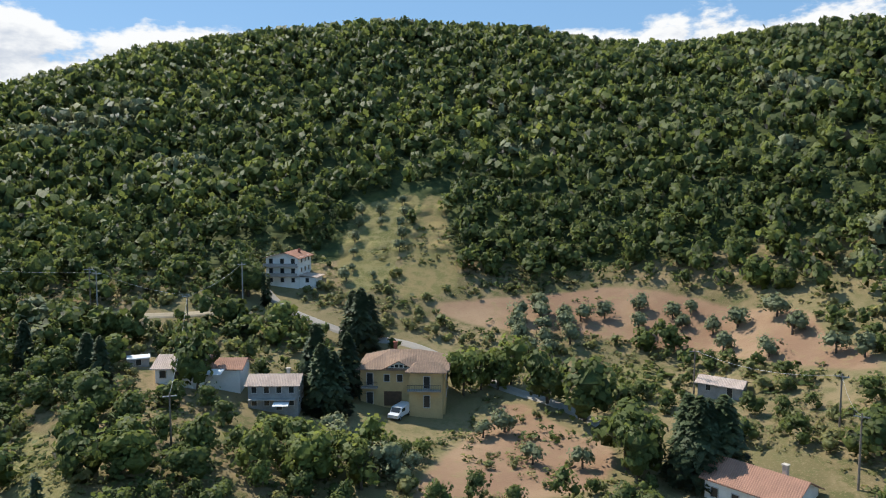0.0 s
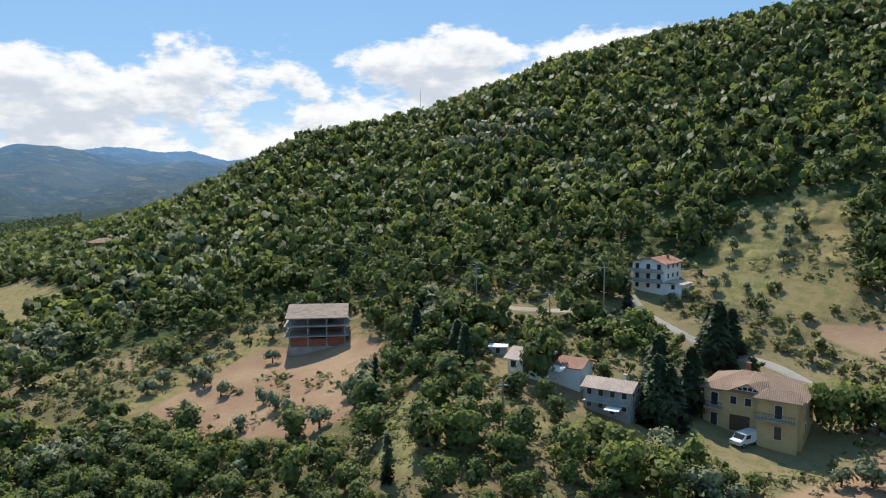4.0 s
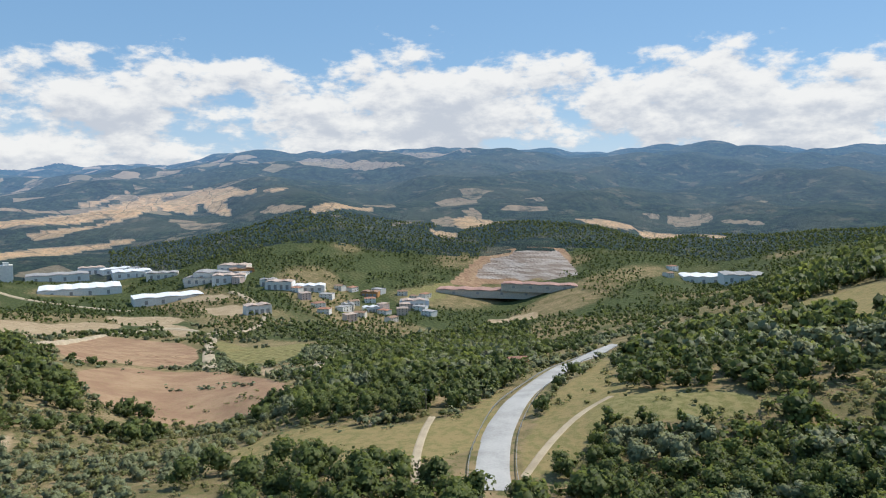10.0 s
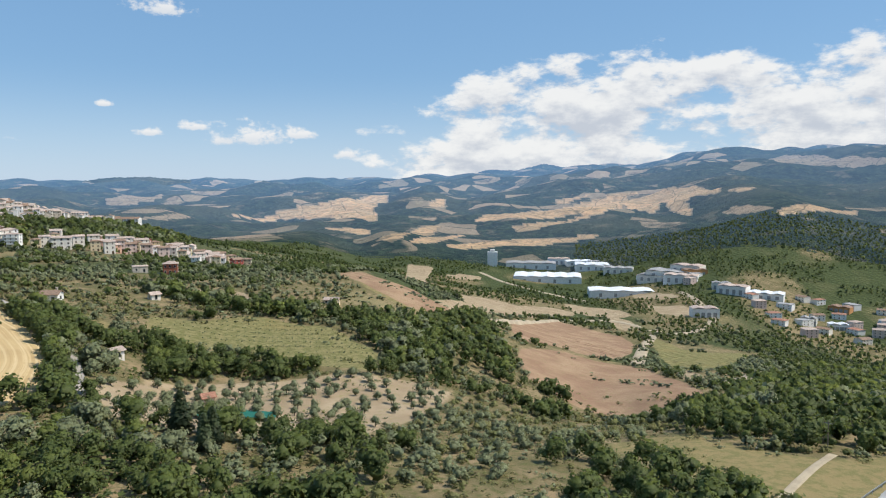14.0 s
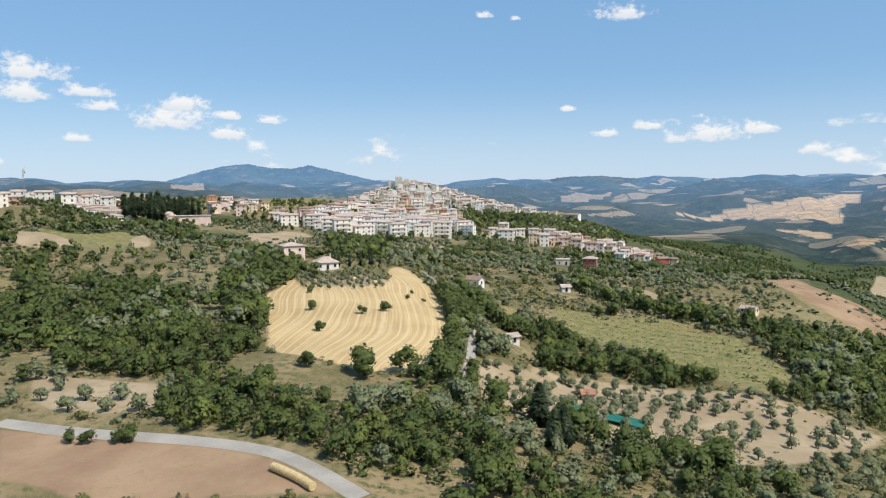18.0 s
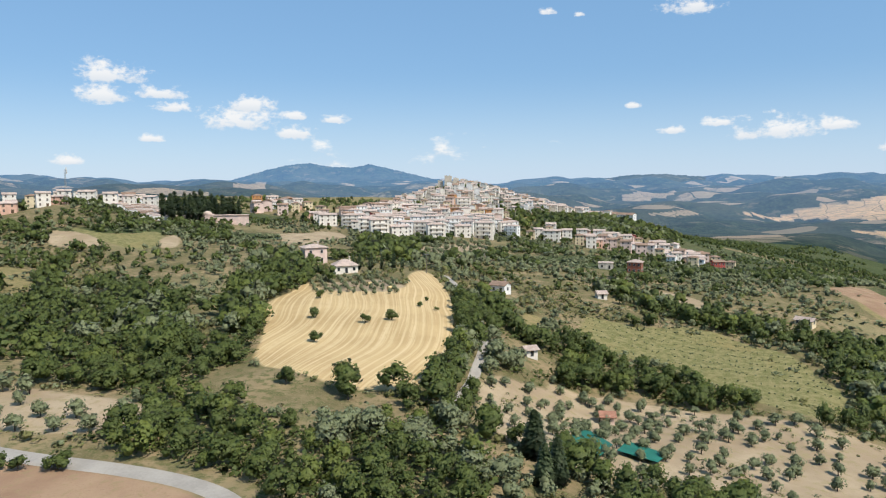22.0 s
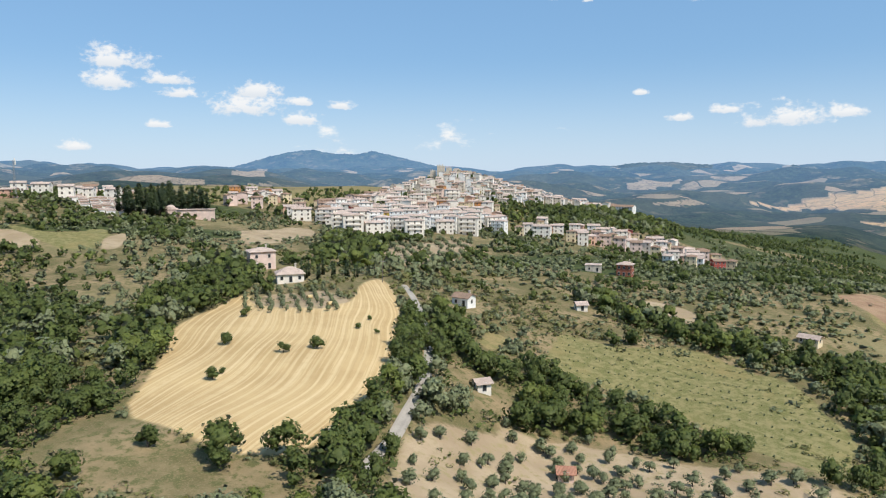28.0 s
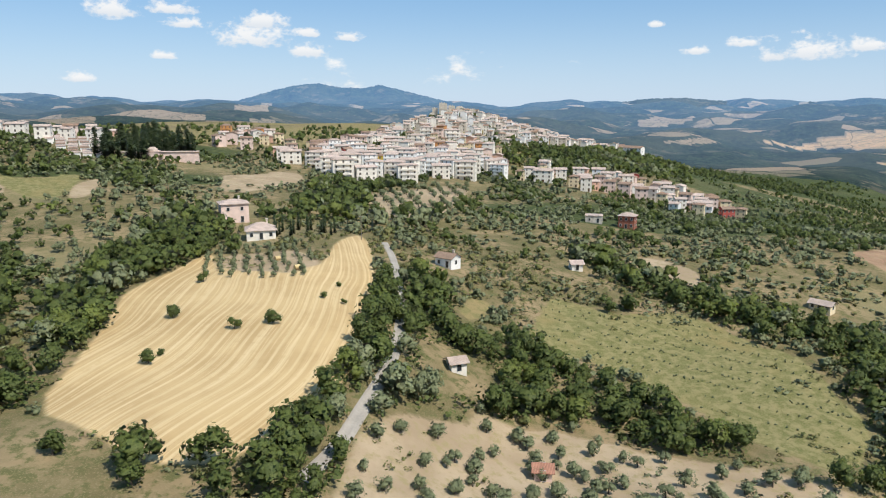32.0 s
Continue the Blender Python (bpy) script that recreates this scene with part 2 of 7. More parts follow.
def ground_material():
    """Dry summer grass, tilled soil, stubble and meadow, told apart by where each lies."""
    m, n = material("hillside ground", 0.95, 0.1)
    p = n.place
    far, mid, near, grain = n.noise(p, 0.012, 3), n.noise(p, 0.06, 5, 0.6), n.noise(p, 0.45, 5, 0.65), n.noise(p, 3.2, 3, 0.7)
    grass = n.mix(n.step(mid, 0.36, 0.64), (0.142, 0.120, 0.056), (0.295, 0.216, 0.122))
    grass = n.mix(n.step(near, 0.46, 0.62), grass, (0.112, 0.112, 0.044))
    grass = n.mix(n.step(grain, 0.52, 0.66, 0.0, 0.6), grass, (0.285, 0.225, 0.125))
    grass = n.mix(n.step(far, 0.52, 0.75, 0.0, 0.8), grass, (0.235, 0.20, 0.10))

    def lay(base, name, colour, edge):
        mask = attribute(n, name)
        ragged = n.math("ADD", mask, n.math("MULTIPLY", n.math("SUBTRACT", near, 0.5), edge))
        return n.mix(n.step(ragged, 0.38, 0.62), base, colour)

    soil = n.mix(n.step(mid, 0.35, 0.68), (0.27, 0.165, 0.105), (0.37, 0.25, 0.155))
    soil = n.mix(n.step(near, 0.52, 0.66, 0.0, 0.8), soil, (0.29, 0.215, 0.115))
    soil = n.mix(n.step(grain, 0.55, 0.8), soil, (0.24, 0.15, 0.095))
    pale = n.mix(n.step(mid, 0.35, 0.68), (0.32, 0.238, 0.150), (0.42, 0.325, 0.215))
    pale = n.mix(n.step(near, 0.48, 0.7), pale, (0.30, 0.245, 0.125))
    # stubble: swaths left by the harvester, bent round the field's middle
    moved = n.add("ShaderNodeVectorMath", (0, p), (1, (-STUBBLE[0], -STUBBLE[1], 0.0)))
    q = n.add("ShaderNodeSeparateXYZ", (0, moved.outputs[0]))
    a = radians(STUBBLE[2])
    across = n.math("ADD", n.math("MULTIPLY", q.outputs[0], math.cos(a)), n.math("MULTIPLY", q.outputs[1], math.sin(a)))
    along = n.math("ADD", n.math("MULTIPLY", q.outputs[0], -math.sin(a)), n.math("MULTIPLY", q.outputs[1], math.cos(a)))
    bend = n.math("ADD", across, n.math("MULTIPLY", n.math("MULTIPLY", along, along), 0.0022))
    bend = n.math("ADD", bend, n.math("MULTIPLY", n.noise(p, 0.018, 1), 14.0))
    swath = n.add("ShaderNodeCombineXYZ", (0, n.math("MULTIPLY", bend, 1.5)), (1, n.math("MULTIPLY", along, 0.022)))
    row = n.noise(swath.outputs[0], 1.0, 3, 0.6)
    wheel = n.math("ADD", n.math("MULTIPLY", n.math("SINE", n.math("ADD", n.math("MULTIPLY", bend, 2.7), n.math("MULTIPLY", n.noise(p, 0.1, 2), 2.0))), 0.5), 0.5)
    broken = n.math("MULTIPLY", n.step(row, 0.50, 0.62), n.step(near, 0.22, 0.55))
    stub = n.mix(n.step(mid, 0.3, 0.7), (0.43, 0.30, 0.145), (0.52, 0.375, 0.190))
    stub = n.mix(n.math("MULTIPLY", broken, 0.5), stub, (0.65, 0.50, 0.29))
    stub = n.mix(n.math("MULTIPLY", n.step(wheel, 0.72, 0.98), 0.36), stub, (0.68, 0.545, 0.33))
    stub = n.mix(n.math("MULTIPLY", n.step(row, 0.46, 0.34), n.step(grain, 0.3, 0.7, 0.12, 0.45)), stub, (0.37, 0.255, 0.12))
    lawn = n.mix(n.step(near, 0.42, 0.6), (0.140, 0.142, 0.050), (0.245, 0.215, 0.096))
    lawn = n.mix(n.step(grain, 0.48, 0.62, 0.0, 0.7), lawn, (0.26, 0.215, 0.105))
    lawn = n.mix(n.step(mid, 0.5, 0.75), lawn, (0.25, 0.20, 0.085))
    dry = n.mix(n.step(near, 0.42, 0.62), (0.265, 0.205, 0.095), (0.18, 0.165, 0.066))
    dry = n.mix(n.step(grain, 0.5, 0.7, 0.0, 0.6), dry, (0.325, 0.255, 0.13))
    dry = n.mix(n.step(mid, 0.55, 0.7, 0.0, 0.7), dry, (0.17, 0.155, 0.062))
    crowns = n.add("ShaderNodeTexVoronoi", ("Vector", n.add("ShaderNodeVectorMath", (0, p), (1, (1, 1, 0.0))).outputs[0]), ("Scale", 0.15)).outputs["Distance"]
    # woods painted flat: dark shaded gaps and lighter crown middles in the colour
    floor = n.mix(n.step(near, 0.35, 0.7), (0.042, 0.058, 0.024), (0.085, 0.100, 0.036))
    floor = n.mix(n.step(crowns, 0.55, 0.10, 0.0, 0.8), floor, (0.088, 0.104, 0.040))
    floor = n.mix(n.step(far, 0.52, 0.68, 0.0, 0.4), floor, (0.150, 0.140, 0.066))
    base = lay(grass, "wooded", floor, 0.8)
    base = lay(base, "dry", dry, 0.9)
    base = lay(base, "lawn", lawn, 0.6)
    base = lay(base, "pale", pale, 0.7)
    base = lay(base, "soil", soil, 0.5)
    strata = n.add("ShaderNodeVectorMath", (0, p), (1, (0.02, 0.02, 0.35)))
    strata.operation = "MULTIPLY"
    scar = n.mix(n.step(n.noise(strata.outputs[0], 1.0, 5, 0.65), 0.40, 0.60), (0.23, 0.18, 0.145), (0.38, 0.335, 0.295))
    base = lay(base, "quarry", scar, 0.8)
    base = lay(base, "stubble", stub, 0.25)
    colour_to(n, base)
    canopy = n.math("MULTIPLY", attribute(n, "wooded"), n.step(crowns, 0.6, 0.0, 0.0, 7.0))
    bump(n, n.math("ADD", n.math("ADD", near, canopy), n.math("MULTIPLY", grain, 0.35)), 0.7, 0.35)
    return m


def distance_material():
    """The far side of the valley: woods and stubble fields, with haze painted as blue emission."""
    m, n = material("far hills", 1.0, 0.0)
    p = n.place
    wander = n.add("ShaderNodeTexNoise", ("Vector", p), ("Scale", 0.006), ("Detail", 3.0))
    pushed = n.add("ShaderNodeVectorMath", (0, wander.outputs[1]), (1, (90.0, 90.0, 0.0)))
    pushed.operation = "MULTIPLY"
    bent = n.add("ShaderNodeVectorMath", (0, p), (1, pushed.outputs[0])).outputs[0]
    cell = n.add("ShaderNodeTexVoronoi", ("Vector", bent), ("Scale", 0.0105), ("Randomness", 1.0))
    hedge = n.add("ShaderNodeTexVoronoi", ("Vector", bent), ("Scale", 0.0105), ("Randomness", 1.0))
    hedge.feature = "DISTANCE_TO_EDGE"
    tone = n.add("ShaderNodeSeparateColor", (0, cell.outputs["Color"]))
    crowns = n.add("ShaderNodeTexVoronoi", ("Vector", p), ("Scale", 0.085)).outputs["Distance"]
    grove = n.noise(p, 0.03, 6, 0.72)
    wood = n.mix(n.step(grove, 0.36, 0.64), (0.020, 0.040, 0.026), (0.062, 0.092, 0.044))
    # shade in the gaps between far crowns, put into the colour
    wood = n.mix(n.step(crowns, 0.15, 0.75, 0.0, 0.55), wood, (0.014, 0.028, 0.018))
    wood = n.mix(n.step(n.noise(p, 0.0035, 4, 0.6), 0.46, 0.62, 0.0, 0.6), wood, (0.080, 0.092, 0.054))
    wood = n.mix(n.step(n.noise(p, 0.013, 5, 0.65), 0.55, 0.66, 0.0, 0.7), wood, (0.155, 0.140, 0.085))
    dots = n.step(n.noise(p, 0.055, 4, 0.8), 0.56, 0.62)
    ragged = n.math("MULTIPLY", n.math("SUBTRACT", n.noise(p, 0.025, 4, 0.7), 0.5), 0.7)
    lot = n.math("ADD", n.math("MULTIPLY", tone.outputs[0], 0.8), attribute(n, "farm"))
    is_lot = n.step(n.math("ADD", lot, n.math("MULTIPLY", ragged, 0.25)), 0.94, 0.99)
    lot_colour = n.mix(tone.outputs[1], (0.40, 0.30, 0.195), (0.24, 0.205, 0.125))
    base = n.mix(n.math("MULTIPLY", is_lot, n.step(hedge.outputs["Distance"], 0.015, 0.05)), wood, lot_colour)
    pale = attribute(n, "field")
    is_field = n.step(n.math("ADD", pale, ragged), 0.22, 0.32)
    streak = n.noise(p, 0.05, 5, 0.7)
    open_colour = n.mix(n.step(pale, 0.3, 1.0), (0.32, 0.26, 0.185), (0.74, 0.48, 0.25))
    open_colour = n.mix(n.math("MULTIPLY", n.step(streak, 0.45, 0.62), 0.45), open_colour, (0.30, 0.235, 0.145))
    open_colour = n.mix(n.math("MULTIPLY", tone.outputs[2], 0.35), open_colour, (0.235, 0.20, 0.115))
    thicket = n.math("MULTIPLY", dots, n.step(pale, 0.95, 0.45, 0.15, 0.75))
    open_colour = n.mix(n.math("MAXIMUM", thicket, n.step(hedge.outputs["Distance"], 0.03, 0.0, 0.0, 0.6)), open_colour, (0.035, 0.06, 0.032))
    base = n.mix(is_field, base, open_colour)
    colour_to(n, base)
    # distance haze imitated by a blue glow of the land itself
    n.tree.links.new(n.mix(n.step(attribute(n, "air_glow"), 0.3, 0.8), (0.17, 0.25, 0.41), (0.13, 0.25, 0.47)), n.body.inputs["Emission Color"])
    n.tree.links.new(attribute(n, "air_glow"), n.body.inputs["Emission Strength"])
    rise = n.math("ADD", n.noise(p, 0.03, 7, 0.72), n.math("MULTIPLY", n.noise(p, 0.006, 4, 0.6), 1.6))
    bump(n, rise, 1.0, 26.0)
    return m


# ---- the lie of the land ----
def warp(x, y):
    r = np.hypot(x, y) + 1e-6
    k = 100 * np.log1p(r / 100) / r
    return x * k, y * k
# Heights of the land at places of the plan (x, y, z).
HILL = [
    (-7, 120, 62.6), (-36, 168, 78.7), (-5, 202, 98.2), (-22, 334, 169.5), (94, 327, 156.9), (167, 273, 157.6), (143, 308, 161.9), (38, 338, 168.1),
    (-77, 326, 163.8), (-129, 309, 151.9), (-228, 250, 120.9), (-279, 231, 96.0), (59, 178, 90.6), (53, 140, 69.8), (69, 110, 72.7),
    (46, 116, 65.5), (-6, 86, 61.5), (-46, 75, 66.2), (33, 189, 87.0), (-88, 229, 106.1), (-65, 138, 77.2), (-7, 262, 127.4),
]
SPUR = [
    (-101, 120, 65.6), (-83, 83, 59.7), (-51, 72, 58.7), (-137, 175, 85.4), (-425, 281, 76.4), (-629, 277, 55.1), (-283, 178, 74.1),
    (-258, 128, 58.9), (-231, 71, 48.9), (-130, 42, 53.9), (-190, 235, 104.4), (-321, 272, 98.9), (-402, 102, 33.1),
]
ROADSIDE = [
    (-97, 6, 47.9), (-139, 5, 45.1), (-191, 8, 40.8), (-293, 36, 29.9), (-107, -11, 48.2), (-184, -49, 36.7),
    (-238, -117, 16.5), (-414, -136, -6.9), (-116, 44, 49.1),
]
VALLEY = [
    (-1206, -72, -21.7), (-1239, -17, -17.6), (-1293, 85, -4.3), (-1297, 168, -6.9), (-1265, 251, -15.8),
    (-888, -261, -63.1), (-1035, -80, -70.8), (-1111, 215, -49.4), (-1353, -564, 30.8), (-1379, -495, 30.3),
    (-860, -550, -60.5), (-921, -705, -56.9), (-315, -385, 34.6), (-267, -150, 7.1), (-428, -296, -16.2), (-219, -114, 9.8),
    (-633, -287, -39.4), (-1522, 162, -22.0), (-1030, -1032, -38.2), (-856, -1179, -32.8), (-916, -1155, -8.1), (-779, -1211, 2.4),
]
TOWN_SIDE = [
    (-75, -127, 43.9), (-59, -49, 50.1), (-116, -193, 44.2), (-54, -116, 48.5), (-251, -514, 35.0), (28, -80, 60.6),
    (12, -65, 60.5), (1, -122, 60.5), (-16, -250, 68.2), (28, -164, 63.8), (-26, -164, 61.7), (12, -255, 68.3),
    (25, -310, 70.5), (4, -466, 68.2), (-76, -880, 101.3), (-270, -814, 55.7), (-199, -490, 45.3), (106, -475, 75.7),
    (115, -595, 82.5), (198, -424, 91.7), (147, -327, 74.8), (89, -199, 65.1), (58, -117, 61.0), (-129, -159, 40.3),
    (-96, -229, 49.8), (-185, -203, 37.4), (-251, -316, 46.1), (-56, -153, 42.8), (-173, -829, 72.6), (-7, -866, 80.0),
    (-106, -597, 61.6), (71, -1464, 72.7), (-424, -1301, -6.0), (-480, -700, 2.0), (-640, -640, -36.0), (-700, -900, -34.0), (381, -1208, 83.5), (-179, -302, 51.5),
]
# The far side of the valley: how high the land stands at 3.6 km, every 20 degrees to the left of +y.
FAR = [(-60, 230), (-30, 230), (0, 230), (25, 230), (42, 215), (62, 262), (80, 268), (95, 262), (105, 270), (116, 235), (128, 150), (140, 110), (152, 95), (165, 85), (185, 85), (215, 130), (250, 180)]
FOOT = [(-60, 120), (0, 120), (42, 60), (62, 70), (80, 62), (105, 70), (120, 45), (135, 10), (150, -25), (165, 0), (185, 30), (215, 60), (250, 90)]


def ring(table, r):
    return [(-r * math.sin(radians(a)), r * math.cos(radians(a)), z) for a, z in table]


SPOTS = np.array(HILL + SPUR + ROADSIDE + VALLEY + TOWN_SIDE + ring(FAR, 3600) + ring([(a, z + 25) for a, z in FAR], 5200) + ring(FOOT, 2300)
                 + [(60, 20, 58), (20, -40, 56), (90, -120, 62), (160, 40, 66), (150, -300, 70), (400, 0, 90), (300, -700, 85), (500, 400, 140), (-40, 640, 190), (-330, 520, 150)])


def spread(a, b):
    return np.sqrt((a[0][:, None] - b[0][None]) ** 2 + (a[1][:, None] - b[1][None]) ** 2 + 36.0)


def solve_land():
    u = warp(SPOTS[:, 0], SPOTS[:, 1])
    k = spread(u, u)
    k[np.diag_indices(len(k))] -= 1.2
    one = np.stack([np.ones(len(k)), u[0] / 100, u[1] / 100], 1)
    full = np.block([[k, one], [one.T, np.zeros((3, 3))]])
    return u, np.linalg.solve(full, np.concatenate([SPOTS[:, 2], np.zeros(3)]))


LAND = solve_land()


def land(x, y):
    """The ground's height at places of the plan."""
    x, y = np.atleast_1d(np.asarray(x, float)), np.atleast_1d(np.asarray(y, float))
    out = np.empty(len(x))
    u, c = LAND
    for i in range(0, len(x), 20000):
        s = slice(i, i + 20000)
        v = warp(x[s], y[s])
        k = spread(v, u)
        out[s] = (k * c[:-3]).sum(1) + c[-3] + c[-2] * v[0] / 100 + c[-1] * v[1] / 100
    r = np.hypot(x, y)
    far = np.clip((r - 900) / 1500, 0, 1)
    out += far * (28 * np.sin(x * 0.0061 + 1.3 * np.sin(y * 0.0043)) * np.sin(y * 0.0057 + 1.1 * np.sin(x * 0.0051)) + 9 * np.sin(x * 0.019 + y * 0.013) * np.sin(y * 0.017 - x * 0.007))
    fold = np.clip((r - 1250) / 700, 0, 1)
    out += fold * 15 * (0.5 - np.abs(np.sin(x * 0.0083 + 1.9 * np.sin(y * 0.0052) + 0.7) * np.cos(y * 0.0079 + 1.6 * np.sin(x * 0.0061))))
    near = np.clip(r / 120, 0, 1) * (1 - far)
    out += near * 0.5 * np.sin(x * 0.11 + 1.7 * np.sin(y * 0.07)) * np.sin(y * 0.093 + x * 0.031)
    return out


def ground(x, y):
    return float(land([x], [y])[0])


def inside(poly, x, y):
    """Which of the places lie in a closed outline of the plan."""
    p = np.array(poly)
    hit = np.zeros(len(x), bool)
    box = (x > p[:, 0].min()) & (x < p[:, 0].max()) & (y > p[:, 1].min()) & (y < p[:, 1].max())
    if not box.any():
        return hit
    bx, by = x[box], y[box]
    h = np.zeros(len(bx), bool)
    for (ax, ay), (cx, cy) in zip(p, np.roll(p, -1, 0)):
        if ay != cy:
            h ^= ((ay > by) != (cy > by)) & (bx < (cx - ax) * (by - ay) / (cy - ay) + ax)
    hit[box] = h
    return hit


def off_line(line, x, y):
    """How far the places lie from a broken line."""
    best = np.full(len(x), 1e9)
    for (ax, ay), (bx, by) in zip(line, line[1:]):
        dx, dy = bx - ax, by - ay
        k = np.clip(((x - ax) * dx + (y - ay) * dy) / (dx * dx + dy * dy + 1e-9), 0, 1)
        best = np.minimum(best, np.hypot(x - ax - k * dx, y - ay - k * dy))
    return best


def smooth(line, times=2):
    """A broken line with its corners cut."""
    for _ in range(times):
        out = [line[0]]
        for (ax, ay), (bx, by) in zip(line, line[1:]):
            out += [(0.75 * ax + 0.25 * bx, 0.75 * ay + 0.25 * by), (0.25 * ax + 0.75 * bx, 0.25 * ay + 0.75 * by)]
        line = out + [line[-1]]
    return line


# ---- the plan: fields, clearings and roads ----
STUBBLE_FIELD = [(32.2, -195.2), (23.3, -240.1), (17.7, -217.5), (-10.8, -209.1), (-12.5, -257.4), (-20.4, -265.5), (-26.9, -218.5), (-27.6, -167.2), (-22.6, -145.0), (-11.9, -124.8), (1.3, -123.5), (11.0, -130.4), (23.9, -137.3), (25.5, -161.0)]
NEAR_STUBBLE = [(65.1, -94.0), (48.6, -87.4), (30.4, -80.9), (16.8, -73.2), (8.6, -64.5), (5.3, -59.6), (52.7, -66.4)]
SOILS = [
    [(-1052, -179), (-1168, -162), (-1301, -123), (-1323, -29), (-1204, 12), (-1100, 9), (-1086, -102)],
    [(-111.0, 78.6), (-111.6, 114.0), (-105.2, 115.4), (-85.8, 123.6), (-76.3, 114.0), (-71.3, 100.7), (-62.5, 85.2), (-88.2, 79.3), (-97.8, 80.9)],
    [(-5.6, 156.3), (11.1, 160.0), (28.4, 163.7), (37.8, 164.8), (53.0, 154.9), (60.4, 145.3), (70.1, 132.7), (66.7, 122.0), (70.6, 112.3), (67.6, 107.3), (58.0, 120.0), (51.0, 135.3), (31.2, 145.2), (11.4, 147.4)],
    [(-380, -319), (-516, -392), (-514, -349), (-489, -280), (-360, -202), (-320, -205), (-324, -234), (-276, -226)],
    [(-262, -208), (-308, -222), (-315, -197), (-333, -179), (-295, -135), (-231, -82), (-229, -101), (-210, -94), (-218, -115), (-207, -128), (-212, -145), (-212, -163), (-236, -187)],
    [(-4.3, 87.0), (-1.9, 95.7), (4.1, 110.2), (12.2, 123.7), (19.4, 110.0), (25.5, 103.3), (24.3, 96.7), (18.0, 89.0)],
]
PALES = [
    [(-50.8, -165.7), (-90.8, -158.3), (-143.1, -135.1), (-121.5, -115.6), (-76.4, -90.8), (-57.7, -99.1), (-34.7, -123.5)],
    [(-28.8, -140.0), (-37.1, -155.5), (-76.0, -170.1), (-96.8, -136.6), (-94.2, -113.7), (-49.4, -97.0), (-25.4, -110.0)],
    [(74.4, -128.9), (58.0, -122.0), (38.9, -114.4), (32.7, -102.2), (46.2, -97.3), (62.3, -101.6)],
    [(-9, -378), (-70, -471), (-54, -352), (-25.9, -297.8)],
    [(-116, -286), (-129, -297), (-141, -270), (-126.8, -254.8)],
    [(174, -354), (157, -353), (131, -326), (144, -319), (162, -326)],
    [(68, -412), (38, -459), (22, -408), (49, -334)],
    [(115, -345), (115, -378), (99, -325), (105, -317)],
    [(-230, -253), (-504, -456), (-610, -449), (-473, -385), (-245, -251)],
    [(-1443, -290), (-1648, -267), (-1607, -206), (-1395, -221)],
    [(-1407, -535), (-1500, -514), (-1669, -479), (-1558, -452)],
    [(16.8, -204.6), (23.5, -231.9), (-7.4, -239.1), (-13.6, -206.5)],
    [(-718, -531), (-737, -454), (-668, -390), (-629, -439)],
    [(-514, -531), (-596, -539), (-580, -474), (-330, -317)],
    [(-36.7, -148.7), (-29.3, -140.2), (-27.4, -124.0), (-29.9, -123.5), (-34.9, -142.9)],
    [(-505, -464), (-646, -514), (-661, -465), (-594, -424), (-507, -428)],
    [(-745, -880), (-768, -833), (-726, -798), (-291, -348)],
    [(-340, -154), (-310, -125), (-285, -128)],
    [(-768, -439), (-782, -398), (-743, -333), (-695, -368)],
    [(-676, -438), (-622, -355), (-521, -313)],
    [(-734, -778), (-809, -761), (-750, -717), (-700, -733)],
    [(-865, -93), (-900, -26), (-829, -29), (-814, -80)],
    [(-870, -526), (-849, -433), (-816, -424), (-824, -489)],
]
DRIES = [
    [(-189.5, -2.0), (-140.9, -9.0), (-136.9, -28.9), (-149.4, -56.8), (-117.2, -61.4), (-96.9, 2.7)],
    [(-101.7, 10.3), (-126.9, 8.5), (-189.8, 18.6), (-240.1, 32.5), (-157.5, 31.0), (-140.6, 60.1), (-131.2, 58.7), (-126.0, 38.9), (-129.7, 25.8), (-103.5, 15.4)],
    [(-299, 107), (-308, 154), (-230.8, 136.9), (-202.1, 102.0), (-255.0, 109.7)],
    [(-126.8, 91.5), (-120.2, 125.5), (-108.3, 116.5), (-110.9, 84.2), (-113.0, 77.1)],
    [(-232, -322), (-250, -306), (-253, -247), (-216, -233), (-205, -264)],
    [(-218, -316), (-250, -338), (-243, -301), (-258, -294), (-261, -268), (-262, -253), (-217, -235), (-213, -261), (-218, -293)],
    [(161, -281), (142, -278), (116.5, -219.8), (123.8, -216.9)],
    [(-34.5, 87.0), (-34.1, 92.8), (-31.9, 98.9), (-29.8, 94.6), (-31.8, 83.4)],
    [(-52.5, -220.9), (-60.5, -221.8), (-53.6, -203.7), (-48.3, -204.4)],
    [(-10.8, 158.9), (-10.3, 177.6), (-7.1, 191.8), (-5.2, 202.7), (0.1, 203.1), (2.0, 184.0), (4.8, 165.4), (-3.1, 158.6)],
]
